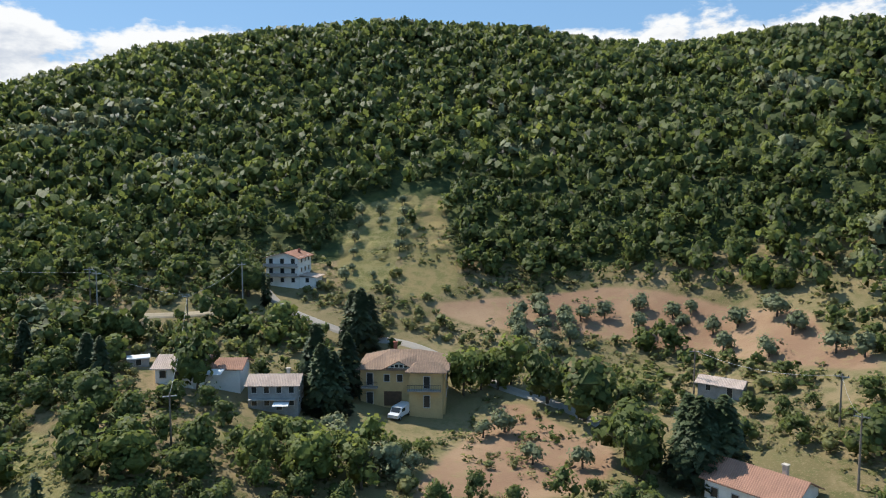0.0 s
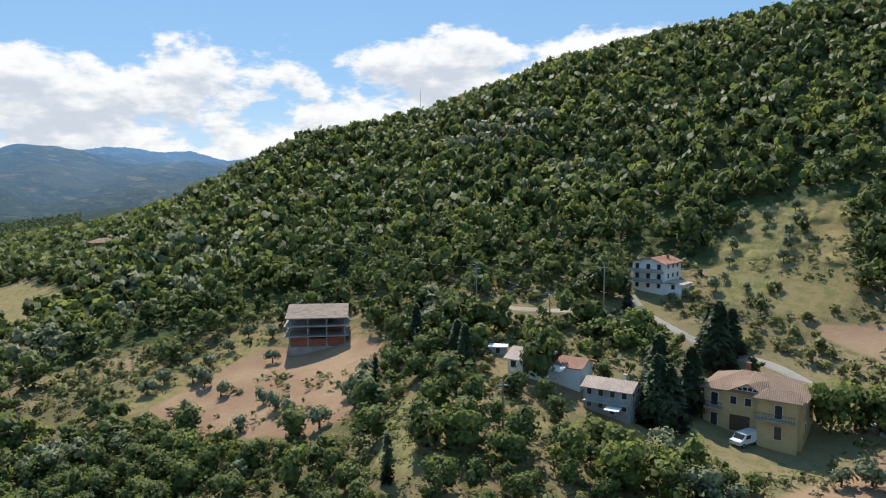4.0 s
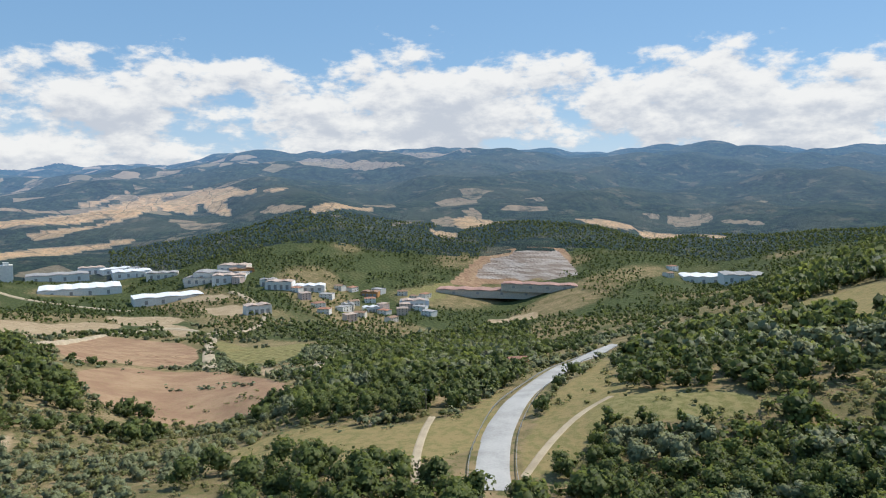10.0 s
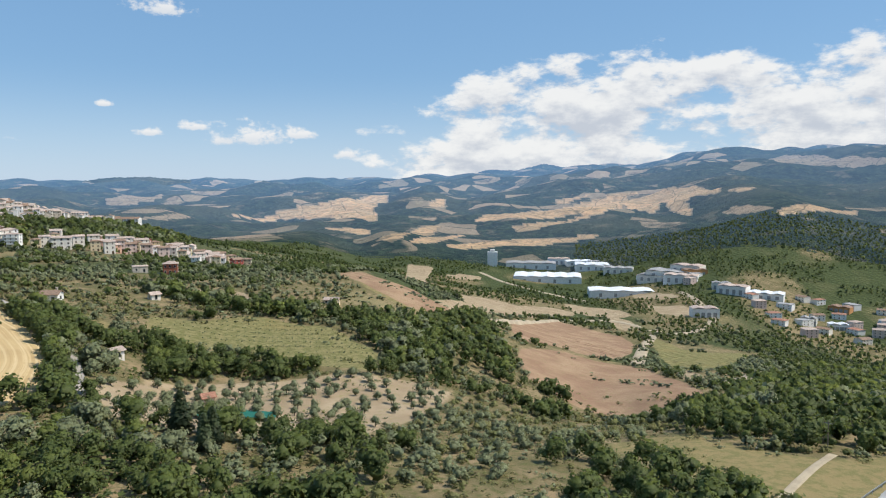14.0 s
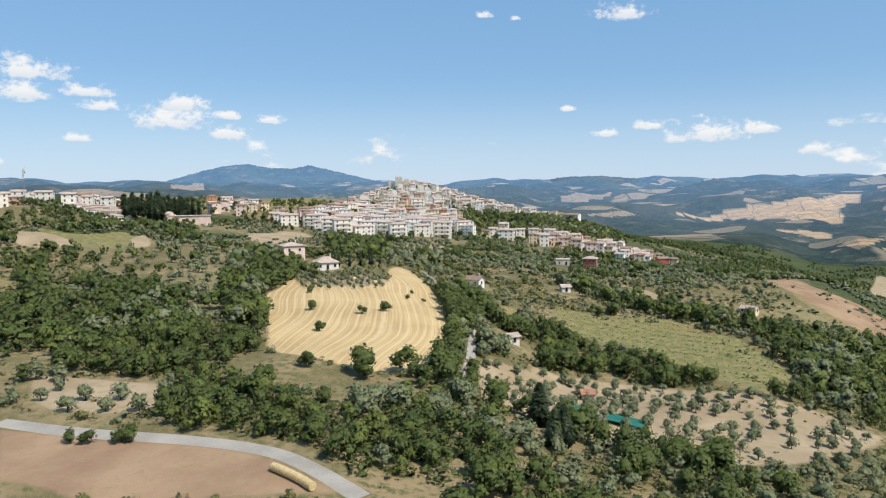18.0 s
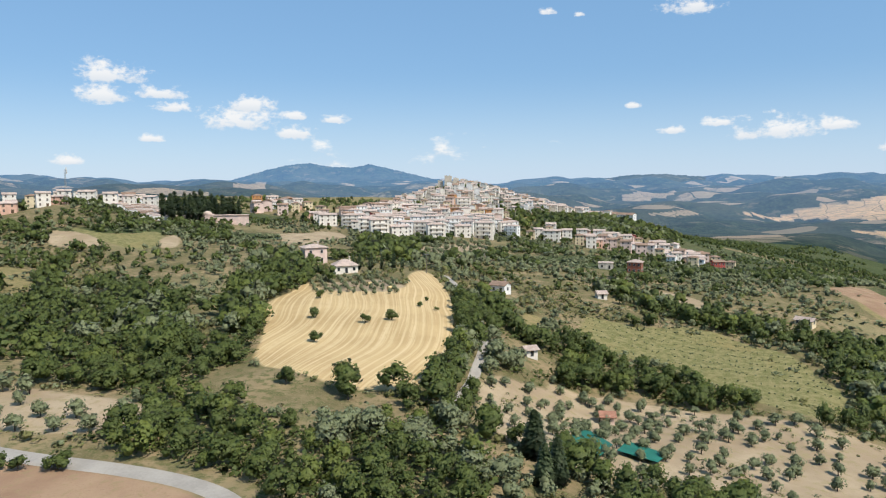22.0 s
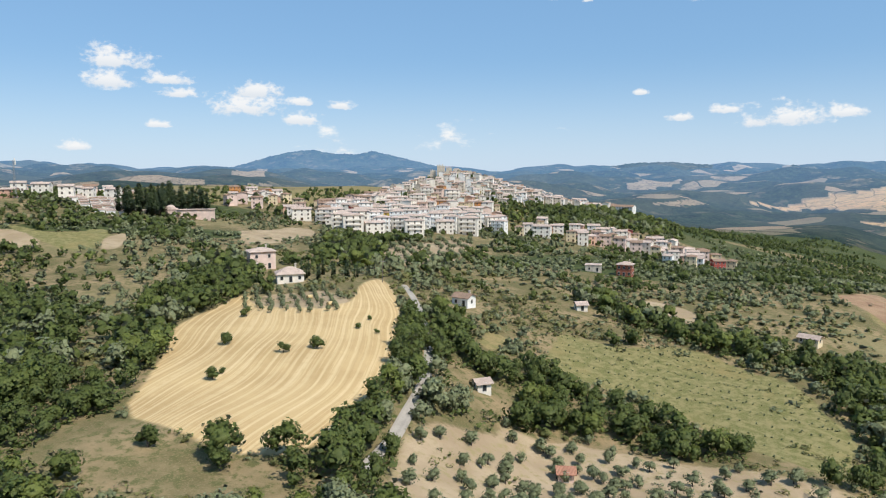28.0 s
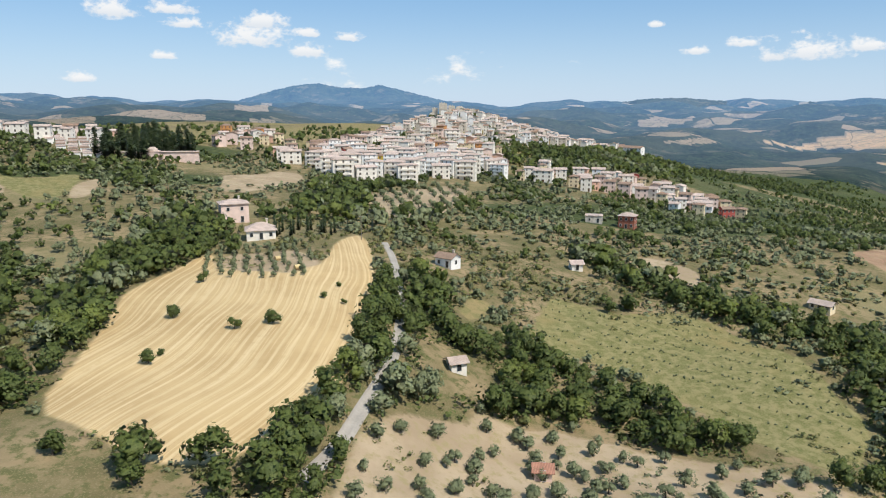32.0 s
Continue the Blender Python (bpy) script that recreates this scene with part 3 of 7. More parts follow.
LAWNS = [
    [(-26.0, 166.8), (-25.3, 195.6), (-15.1, 201.5), (-6.4, 204.1), (-7.5, 191.8), (-10.5, 177.6), (-12.4, 164.5), (-18.5, 159.4)],
    [(-53.1, -198.6), (-111.4, -238.4), (-128.6, -223.8), (-142.0, -179.8), (-131.5, -159.2), (-114.8, -149.9), (-91.3, -198.4)],
    [(-78.9, -237.8), (-125.6, -215.5), (-142.9, -204.0), (-134.7, -166.0), (-112.1, -186.4), (-65.7, -203.8)],
    [(-45.2, 72.0), (-59.6, 93.2), (-57.1, 96.0), (-44.9, 84.0), (-38.5, 72.9)],
    [(176, -367), (134, -347), (123, -381), (107, -314), (134, -329)],
    [(27.7, 133.4), (42.2, 134.7), (39.5, 119.6), (27.2, 120.8)],
    [(-149.2, 24.9), (-146.5, 46.6), (-139.5, 60.5), (-129.4, 56.5), (-126.7, 35.7), (-128.8, 22.7)],
    [(-986, -226), (-1094, -169), (-981, -158), (-933, -213)],
    [(-540, -296), (-454, -209), (-538, -196), (-333, -137), (-346, -172)],
]
MAIN_ROAD = [(-96.5, 5.8), (-110.1, 3.8), (-135.2, 2.5), (-161.2, 4.2), (-204.0, 10.7), (-251.0, 23.3), (-293.6, 37.9)]
FARM_ROAD = [(66.6, -97.4), (49.2, -89.2), (30.8, -82.8), (16.2, -75.6), (8.8, -67.8), (2.1, -59.9)]
FIELD_ROAD = [(-21.8, -124.2), (-26.1, -135.6), (-28.3, -145.2), (-32.1, -163.2), (-34.3, -180.8), (-34.0, -204.8), (-30.8, -240.0), (-26.8, -258.0)]
HILL_ROAD = [(-40.2, 159.0), (-34.7, 151.5), (-26.6, 146.8), (-16.5, 141.8), (-7.4, 142.3), (1.7, 135.5), (11.9, 125.8), (17.4, 121.8), (23.0, 114.5), (27.5, 106.5)]
TERRACE_ROAD = [(-70.8, 131.9), (-61.1, 133.0), (-52.8, 137.3), (-42.9, 146.4)]
DIRT_PATH = [(-95.4, -8.1), (-111.9, -11.9), (-128.3, -14.2), (-146.0, -15.5)]
DIRT_TRACK = [(-103.9, 10.5), (-121.2, 14.0), (-138.0, 19.9), (-151.8, 28.3)]
VALLEY_ROADS = [[(-252, -250), (-302, -266), (-538, -406), (-638, -387), (-528, -275), (-697, -306), (-829, -402), (-864, -446)], [(-337, -183), (-467, -257), (-587, -315)], [(-822, -783), (-791, -693), (-784, -620), (-780, -535)], [(-291, -110), (-360, -121)]]
SWATH = ((-4.6, -129.2), (-8.6, -189.4))
STUBBLE = (*np.mean(STUBBLE_FIELD, 0), math.degrees(math.atan2(SWATH[0][0] - SWATH[1][0], SWATH[1][1] - SWATH[0][1])))
# Fields over the valley: how pale each lies, and its outline.
MEADOW_FIELDS = [
    (1, [(-986, -1038), (-1211, -1104), (-1312, -994), (-1396, -926), (-1333, -928), (-1257, -996), (-1040, -975), (-951, -995)]),
    (0.9, [(-894, -1051), (-1094, -1179), (-1209, -1207), (-1092, -1134), (-901, -1022)]),
    (1, [(-1355, -1334), (-1662, -1430), (-1895, -1433), (-2046, -1388), (-2116, -1312), (-2109, -1275), (-2041, -1320), (-1621, -1100), (-1525, -1153), (-1413, -1183), (-1347, -1258)]),
    (1, [(-1339, -1169), (-1433, -1133), (-1577, -1105), (-2028, -1333), (-2084, -1282), (-1884, -1198), (-1606, -1055), (-1507, -1106), (-1344, -1079), (-1297, -1119)]),
    (1, [(-1884, -1198), (-2086, -1261), (-1976, -1133), (-1755, -992), (-1727, -1062)]),
]
SLOPE_FIELDS = [
    (0.9, [(-2112, -1255), (-2060, -1139), (-1990, -981), (-1805, -845), (-1761, -833), (-1856, -979), (-1608, -816), (-1610, -841), (-1802, -1005)]),
    (0.8, [(-1783, -826), (-1832, -753), (-1741, -757)]),
    (0.6, [(-1543, -729), (-1573, -683), (-1503, -581), (-1464, -580), (-1491, -647)]),
    (0.9, [(-1460, -564), (-1731, -499), (-1613, -465), (-1413, -533)]),
    (0.8, [(-1495, -1681), (-1592, -1756), (-1625, -1730), (-1562, -1674)]),
]
UPLAND_FIELDS = [
    (0.8, [(-1931, -1503), (-2133, -1446), (-2065, -1446), (-1887, -1448)]),
    (0.8, [(-1094, -1281), (-1289, -1369), (-1177, -1266), (-956, -1121)]),
    (0.5, [(-1583, -319), (-1662, -274), (-1509, -241), (-1512, -279)]),
    (1, [(-1615, -266), (-1678, -236), (-1608, -117), (-1510, -168), (-1475, -211), (-1509, -241)]),
    (0.95, [(-1473, -292), (-1435, -222), (-1360, -215), (-1394, -267)]),
]
RIDGE_FIELDS = [
    (0.5, [(-1714, -262), (-1745, -232), (-1664, -196), (-1649, -218)]),
    (0.8, [(-1650, 5), (-1658, 102), (-1654, 161), (-1572, 121), (-1583, 53)]),
    (0.9, [(-1622, 147), (-1638, 217), (-1588, 254), (-1503, 222), (-1540, 163)]),
    (0.9, [(-1596, 261), (-1463, 319), (-1403, 294), (-1476, 259)]),
    (0.5, [(-1794, 233), (-1817, 346), (-1720, 330), (-1727, 232)]),
]
EAST_FIELDS = [
    (0.4, [(-1806, 172), (-1800, 234), (-1749, 205)]),
    (0.45, [(-3101, -1325), (-3122, -1133), (-2927, -957), (-2680, -712), (-2678, -620), (-2600, -668), (-2721, -913), (-2571, -1001)]),
    (0.4, [(-3241, -1538), (-3340, -1459), (-3126, -1605), (-3684, -2188)]),
    (0.4, [(-1902, -143), (-1894, -62), (-1854, -67)]),
    (0.5, [(-1736, 344), (-1653, 435), (-1626, 419), (-1679, 356)]),
]
TOWN_FIELDS = [
    (0.45, [(-3751, -1099), (-3172, -478), (-3142, -424), (-3181, -660), (-2929, -804)]),
    (1, [(-1033, -2135), (-1270, -2243), (-1420, -2170), (-1657, -2290), (-1930, -2443), (-1727, -2159), (-1486, -1953), (-1154, -1474), (-1121, -1517), (-1269, -1870), (-1269, -2158), (-1122, -2140)]),
    (0.9, [(-980, -1492), (-1076, -1479), (-1019, -1332), (-981, -1324)]),
    (0.9, [(-867, -1129), (-952, -1127), (-1106, -1253), (-855, -1042)]),
    (0.8, [(-875, -1034), (-1154, -1193), (-941, -1029)]),
]
PLATEAU_FIELDS = [
    (0.8, [(-1515, -1701), (-1708, -1822), (-1596, -1688), (-1475, -1630)]),
    (0.5, [(-891, -2897), (-1181, -3192), (-1113, -2801), (-983, -2796), (-858, -2713)]),
    (0.5, [(-666, -1897), (-809, -2037), (-960, -2159), (-774, -1904)]),
]
OUTER_FIELDS = [
    (0.5, [(856, -1953), (614, -1861), (497, -1903), (406, -1291)]),
    (0.5, [(1101, -1992), (936, -2027), (495, -1267), (543, -1133)]),
    (0.45, [(579, -2399), (879, -4373), (484, -2572), (447, -1940)]),
    (0.5, [(292, -1026), (430, -1868), (325, -1926), (190, -900)]),
]
FAR_FIELDS = MEADOW_FIELDS + SLOPE_FIELDS + UPLAND_FIELDS + RIDGE_FIELDS + EAST_FIELDS + TOWN_FIELDS + PLATEAU_FIELDS + OUTER_FIELDS
QUARRY = [[(-1133, -143), (-1200, -129), (-1223, -83), (-1247, -18), (-1147, 12), (-1062, 25), (-1070, -11), (-1110, -82), (-1100, -143)]]
ROADS = [MAIN_ROAD, FARM_ROAD, FIELD_ROAD, HILL_ROAD, TERRACE_ROAD, DIRT_PATH, DIRT_TRACK]

GROUND = ground_material()
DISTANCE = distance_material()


def sheet(name, mat, radii, angles, masks, label, category):
    """A sheet of land on rings and spokes round the place."""
    a, r = np.meshgrid(angles, radii)
    x, y = (-r * np.sin(a)).ravel(), (r * np.cos(a)).ravel()
    z = land(x, y)
    rows, cols = len(radii), len(angles)
    i = (np.arange(rows - 1)[:, None] * cols + np.arange(cols)[None]).ravel()
    nxt = (np.arange(rows - 1)[:, None] * cols + (np.arange(cols)[None] + 1) % cols).ravel()
    faces = np.stack([i, i + cols, nxt + cols, nxt], 1)
    me = bpy.data.meshes.new(name)
    me.vertices.add(len(x))
    me.vertices.foreach_set("co", np.stack([x, y, z], 1).ravel())
    me.loops.add(faces.size)
    me.loops.foreach_set("vertex_index", faces.ravel().astype(np.int32))
    me.polygons.add(len(faces))
    me.polygons.foreach_set("loop_start", np.arange(0, faces.size, 4, dtype=np.int32))
    me.polygons.foreach_set("loop_total", np.full(len(faces), 4, np.int32))
    me.polygons.foreach_set("use_smooth", np.ones(len(faces), bool))
    for key, value in masks(x, y, z).items():
        me.attributes.new(key, "FLOAT", "POINT").data.foreach_set("value", value.astype(np.float32))
    me.update()
    me.validate()
    me.materials.append(mat)
    return tagged(new(name, me), label, category, kind="structure")


def covers(x, y, z):
    out = {}
    for key, polys in (("soil", SOILS + [DRIES[5], NEAR_STUBBLE]), ("pale", PALES + [poly for tone, poly in FAR_FIELDS if tone > 0.7]), ("dry", DRIES), ("lawn", LAWNS), ("stubble", [STUBBLE_FIELD]), ("quarry", QUARRY)):
        v = np.zeros(len(x))
        for poly in polys:
            ring_line = smooth(poly + poly[:1], 1)
            q = np.array(ring_line)
            box = np.nonzero((x > q[:, 0].min() - 6) & (x < q[:, 0].max() + 6) & (y > q[:, 1].min() - 6) & (y < q[:, 1].max() + 6))[0]
            depth = off_line(ring_line, x[box], y[box]) * np.where(inside(ring_line, x[box], y[box]), 1, -1)
            v[box] = np.maximum(v[box], np.clip(0.5 + depth / 6, 0, 1))
        out[key] = v
    r = np.hypot(x, y)
    az = np.degrees(np.arctan2(-x, y))
    patch = np.sin(x * 0.0153 + 2 * np.sin(y * 0.0091)) * np.sin(y * 0.0171 + 1.5 * np.sin(x * 0.0117))
    hill = ((az > -45) & (az < 62) & (r > 175)).astype(float)
    behind = np.clip((az > 168) | (az < -160), 0, 1) * np.clip((r - 540) / 60, 0, 1)
    out["dry"] = np.maximum(out["dry"], behind * np.clip(0.62 + 0.5 * patch, 0, 1))
    valley = ((az > 78) & (az < 152)) * np.clip((r - 420) / 80, 0, 1) * np.clip((1230 - r) / 60, 0, 1) * np.clip((-8 - z) / 14, 0, 1)
    out["lawn"] = np.maximum(out["lawn"], valley * np.clip(-0.1 + 0.55 * np.sin(x * 0.031 + 2 * np.sin(y * 0.017)) * np.sin(y * 0.027 + np.sin(x * 0.02)), 0, 1))
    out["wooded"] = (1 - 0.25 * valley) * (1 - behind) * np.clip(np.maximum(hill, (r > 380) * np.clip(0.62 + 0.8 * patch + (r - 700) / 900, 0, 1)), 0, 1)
    return out


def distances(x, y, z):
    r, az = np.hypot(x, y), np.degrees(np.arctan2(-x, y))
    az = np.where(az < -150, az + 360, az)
    # strength of the painted haze glow, growing with distance
    air_glow = 0.10 + np.clip((r - 1250) / 3450, 0, 1) ** 0.75 * 0.77
    farm = 0.17 + 0.15 * np.exp(-((az - 132) / 22.0) ** 2) + 0.03 * (az > 150) - 0.14 * np.exp(-((az - 75) / 22.0) ** 2) * np.clip((r - 2100) / 500, 0, 1)
    fields = np.zeros(len(x))
    for tone, poly in FAR_FIELDS:
        fields[inside(smooth(poly + poly[:1], 1), x, y)] = tone
    return {"air_glow": air_glow, "farm": farm, "field": fields}


seen = np.radians(np.concatenate([np.arange(-42, 216, 0.36), np.arange(216, 318, 4.0)]))
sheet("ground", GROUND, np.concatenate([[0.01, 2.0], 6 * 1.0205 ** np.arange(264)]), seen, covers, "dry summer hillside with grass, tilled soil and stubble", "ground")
coarse = np.radians(np.concatenate([np.arange(-42, 216, 0.28), np.arange(216, 318, 4.0)]))
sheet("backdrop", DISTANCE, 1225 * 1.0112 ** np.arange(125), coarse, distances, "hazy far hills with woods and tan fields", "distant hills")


def ridge(name, profile, r, air_glow, label, farm=0.22):
    """A far mountain range: its skyline as bearings and heights in degrees, with flanks that run down towards the valley."""
    az = np.arange(profile[0][0], profile[-1][0], 0.12) if profile[0][0] < profile[-1][0] else np.arange(profile[-1][0], profile[0][0], 0.12)
    order = sorted(profile)
    el = np.interp(az, [p[0] for p in order], [p[1] for p in order])
    el = el + 0.035 * np.sin(az * 9.1) * np.sin(az * 3.7 + 1) + 0.02 * np.sin(az * 23.0)
    fade = np.clip(np.minimum(az - az[0], az[-1] - az) / 1.5, 0, 1)
    steps = 9
    v, n = [], len(az)
    for k in range(steps):
        f = k / (steps - 1)
        rr = r - 950 * f + 55 * np.sin(az * 2.3 + 5 * f) * f * (1 - f) * 4
        ee = -1.6 + (el + 1.6) * (1 - f) ** 1.35 * (0.35 + 0.65 * fade) + 0.16 * np.sin(az * 1.9 + 3 * f) * f * (1 - f) * 4
        v.append(np.stack([-rr * np.sin(np.radians(az)), rr * np.cos(np.radians(az)), 100 + rr * np.tan(np.radians(ee))], 1))
    v = np.concatenate(v)
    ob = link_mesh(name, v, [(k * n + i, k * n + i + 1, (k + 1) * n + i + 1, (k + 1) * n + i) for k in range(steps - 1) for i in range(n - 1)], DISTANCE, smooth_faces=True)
    # one strength of painted haze glow for the whole range
    for key, value in (("air_glow", air_glow), ("field", 0.0)):
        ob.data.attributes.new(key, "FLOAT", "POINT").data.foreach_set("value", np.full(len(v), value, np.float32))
    low = np.repeat(np.clip(np.arange(steps) / (steps - 1) * 2.2 - 0.35, 0, 1), n)
    ob.data.attributes.new("farm", "FLOAT", "POINT").data.foreach_set("value", (farm + (0.36 - farm) * low).astype(np.float32))
    return tagged(ob, label, "mountains", kind="structure")


def link_mesh(name, verts, faces, mat, parent=None, smooth_faces=False):
    me = bpy.data.meshes.new(name)
    me.from_pydata([tuple(v) for v in verts], [], faces)
    me.materials.append(mat)
    if smooth_faces:
        me.shade_smooth()
    ob = new(name, me)
    if parent:
        ob.parent = parent
    return ob


def ribbon(name, line, width, mat, label, lift=0.12):
    """A road laid along a line of the plan, a little proud of the ground."""
    pts = np.array(smooth(line, 3))
    dense = [pts[0]]
    for p, q in zip(pts, pts[1:]):
        n = max(1, int(np.hypot(*(q - p)) / 3))
        dense += [p + (q - p) * k / n for k in range(1, n + 1)]
    pts = np.array(dense)
    way = np.gradient(pts, axis=0)
    side = np.stack([-way[:, 1], way[:, 0]], 1) / (np.hypot(way[:, 0], way[:, 1])[:, None] + 1e-9)
    verts, n = [], 7
    mid = land(pts[:, 0], pts[:, 1])
    mid = np.convolve(np.pad(mid, 6, mode="edge"), np.ones(13) / 13, "valid")
    for k in np.linspace(-0.5, 0.5, n):
        q = pts + side * width * k
        z = np.maximum(land(q[:, 0], q[:, 1]), mid - 0.1) + lift if abs(k) < 0.49 else land(q[:, 0], q[:, 1]) - 0.3
        verts.append(np.column_stack([q, z]))
    v = np.concatenate(verts)
    m = len(pts)
    faces = [(a * m + i, a * m + i + 1, (a + 1) * m + i + 1, (a + 1) * m + i) for a in range(n - 1) for i in range(m - 1)]
    ob = link_mesh(name, v, [f[::-1] for f in faces], mat, smooth_faces=True)
    return tagged(ob, label, "road", kind="structure")


# Far ranges; the number after the radius sets their painted haze glow.
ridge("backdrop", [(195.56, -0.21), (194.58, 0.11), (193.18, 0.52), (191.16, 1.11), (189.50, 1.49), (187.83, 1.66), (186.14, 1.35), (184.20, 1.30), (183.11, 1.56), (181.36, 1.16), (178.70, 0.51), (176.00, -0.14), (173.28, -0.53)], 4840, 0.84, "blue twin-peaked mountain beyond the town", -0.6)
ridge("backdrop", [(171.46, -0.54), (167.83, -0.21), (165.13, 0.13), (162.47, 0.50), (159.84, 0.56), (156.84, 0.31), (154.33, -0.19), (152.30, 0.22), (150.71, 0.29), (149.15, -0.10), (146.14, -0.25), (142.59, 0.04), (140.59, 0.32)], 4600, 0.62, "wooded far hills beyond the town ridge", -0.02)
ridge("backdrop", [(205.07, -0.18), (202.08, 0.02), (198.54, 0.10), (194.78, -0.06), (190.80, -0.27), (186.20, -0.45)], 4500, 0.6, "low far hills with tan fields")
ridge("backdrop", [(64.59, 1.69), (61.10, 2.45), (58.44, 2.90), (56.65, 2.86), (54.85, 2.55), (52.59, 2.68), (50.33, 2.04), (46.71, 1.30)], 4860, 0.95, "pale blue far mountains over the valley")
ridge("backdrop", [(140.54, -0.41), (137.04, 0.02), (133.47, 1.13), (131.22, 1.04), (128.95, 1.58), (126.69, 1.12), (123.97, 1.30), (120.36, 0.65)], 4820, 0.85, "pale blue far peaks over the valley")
CONCRETE = plain("pale concrete paving", (0.40, 0.39, 0.37), 0.95, 0.22, 0.12, spec=0.1, grain=14)
ASPHALT = plain("worn grey asphalt", (0.37, 0.335, 0.29), 0.95, 0.2, 0.15, spec=0.1, grain=14)
DIRT = plain("trodden pale earth", (0.44, 0.36, 0.25), 0.95, 0.25, 0.15, grain=14)
ribbon("road", MAIN_ROAD, 8.5, CONCRETE, "pale concrete hill road curving down to the valley")
ribbon("road", FARM_ROAD, 4.6, ASPHALT, "grey farm road along the stubble")
ribbon("road", FIELD_ROAD, 3.0, ASPHALT, "narrow grey lane beside the harvested field")
ribbon("road", HILL_ROAD, 2.9, ASPHALT, "narrow lane winding up between the houses")
ribbon("road", TERRACE_ROAD, 2.6, DIRT, "pale earth lane along the terrace")
ribbon("path", DIRT_PATH, 2.4, DIRT, "pale dirt path through dry grass")
ribbon("path", DIRT_TRACK, 2.2, DIRT, "dirt track beside the hill road")
for line in VALLEY_ROADS:
    ribbon("road", line, 9.0, DIRT, "pale valley road", 0.6)


# ---- trees ----
def clump_crown(seed, quads, lobes, spread_out, shape, leaf, core=True, trunk=0.0):
    """One tree of unit height as quads: leaf clumps set on the skins of several lobes, round a dark heart."""
    rng = np.random.default_rng(seed)
    centres, radii = [], []
    for k in range(lobes):
        a, h = rng.uniform(0, 2 * np.pi), rng.uniform(0, 1)
        reach = spread_out * rng.uniform(0.35, 1.0) * (1 - 0.55 * abs(h - 0.35))
        centres.append((reach * np.cos(a) * shape[0], reach * np.sin(a) * shape[0], shape[1] + (shape[2] - shape[1]) * h))
        radii.append(rng.uniform(0.55, 1.0) * shape[3])
    centres, radii = np.array(centres), np.array(radii)
    pick = rng.integers(0, lobes, quads)
    d = rng.normal(size=(quads, 3))
    d[:, 2] = d[:, 2] * 0.9 + 0.25
    d /= np.linalg.norm(d, axis=1, keepdims=True)
    spot = centres[pick] + d * (radii[pick] * rng.uniform(0.78, 1.12, quads))[:, None]
    nrm = d + rng.normal(scale=0.45, size=d.shape)
    nrm /= np.linalg.norm(nrm, axis=1, keepdims=True)
    ref = rng.normal(size=d.shape)
    u = np.cross(nrm, ref)
    u /= np.linalg.norm(u, axis=1, keepdims=True)
    v = np.cross(nrm, u)
    size = leaf * rng.uniform(0.6, 1.35, quads)[:, None]
    corner = [spot + u * size * rng.uniform(0.5, 1.1, (quads, 1)), spot + v * size * rng.uniform(0.5, 1.1, (quads, 1)),
              spot - u * size * rng.uniform(0.5, 1.1, (quads, 1)), spot - v * size * rng.uniform(0.5, 1.1, (quads, 1))]
    verts = [np.stack(corner, 1).reshape(-1, 3)]
    ways = [np.repeat(d, 4, 0)]
    faces = [np.arange(quads * 4).reshape(-1, 4)]
    count = quads * 4
    if core:
        ring_n = 5
        for c, r in list(zip(centres, radii))[: max(1, 5 if quads > 150 else 3 if quads > 60 else 2 if quads > 20 else 1)]:
            levels = np.array([(-0.8, 0.5), (0.1, 0.95), (0.85, 0.35)])
            a = np.linspace(0, 2 * np.pi, ring_n, endpoint=False)
            ringv = np.concatenate([np.stack([c[0] + r * 0.86 * w * np.cos(a + l), c[1] + r * 0.86 * w * np.sin(a + l), np.full(ring_n, c[2] + r * 0.86 * l)], 1) for l, w in levels])
            verts.append(ringv)
            ways.append((ringv - c) / r)
            idx = np.arange(ring_n)
            faces.append(np.concatenate([np.stack([count + k * ring_n + idx, count + k * ring_n + (idx + 1) % ring_n,
                                                   count + (k + 1) * ring_n + (idx + 1) % ring_n, count + (k + 1) * ring_n + idx], 1) for k in range(2)]))
            count += len(ringv)
    if trunk:
        a = np.arange(5) * 2 * np.pi / 5
        low = np.stack([trunk * np.cos(a), trunk * np.sin(a), np.full(5, -0.06)], 1)
        high = np.stack([trunk * 0.5 * np.cos(a), trunk * 0.5 * np.sin(a), np.full(5, shape[1] + 0.1)], 1)
        verts.append(np.concatenate([low, high]))
        ways.append(np.concatenate([low, high]) * (1, 1, 0))
        idx = np.arange(5)
        faces.append(np.stack([count + idx, count + (idx + 1) % 5, count + 5 + (idx + 1) % 5, count + 5 + idx], 1))
    v, way = np.concatenate(verts), np.concatenate(ways)
    out = 0.75 * way + 0.65 * outward_of(v)
    return v, np.concatenate(faces), out / (np.linalg.norm(out, axis=1, keepdims=True) + 1e-9)


def outward_of(v):
    """Which way each point of a unit crown looks: away from the crown's heart."""
    d = v - np.array([0, 0, 0.42])
    d[:, 2] *= 1.1
    return d / (np.linalg.norm(d, axis=1, keepdims=True) + 1e-9)


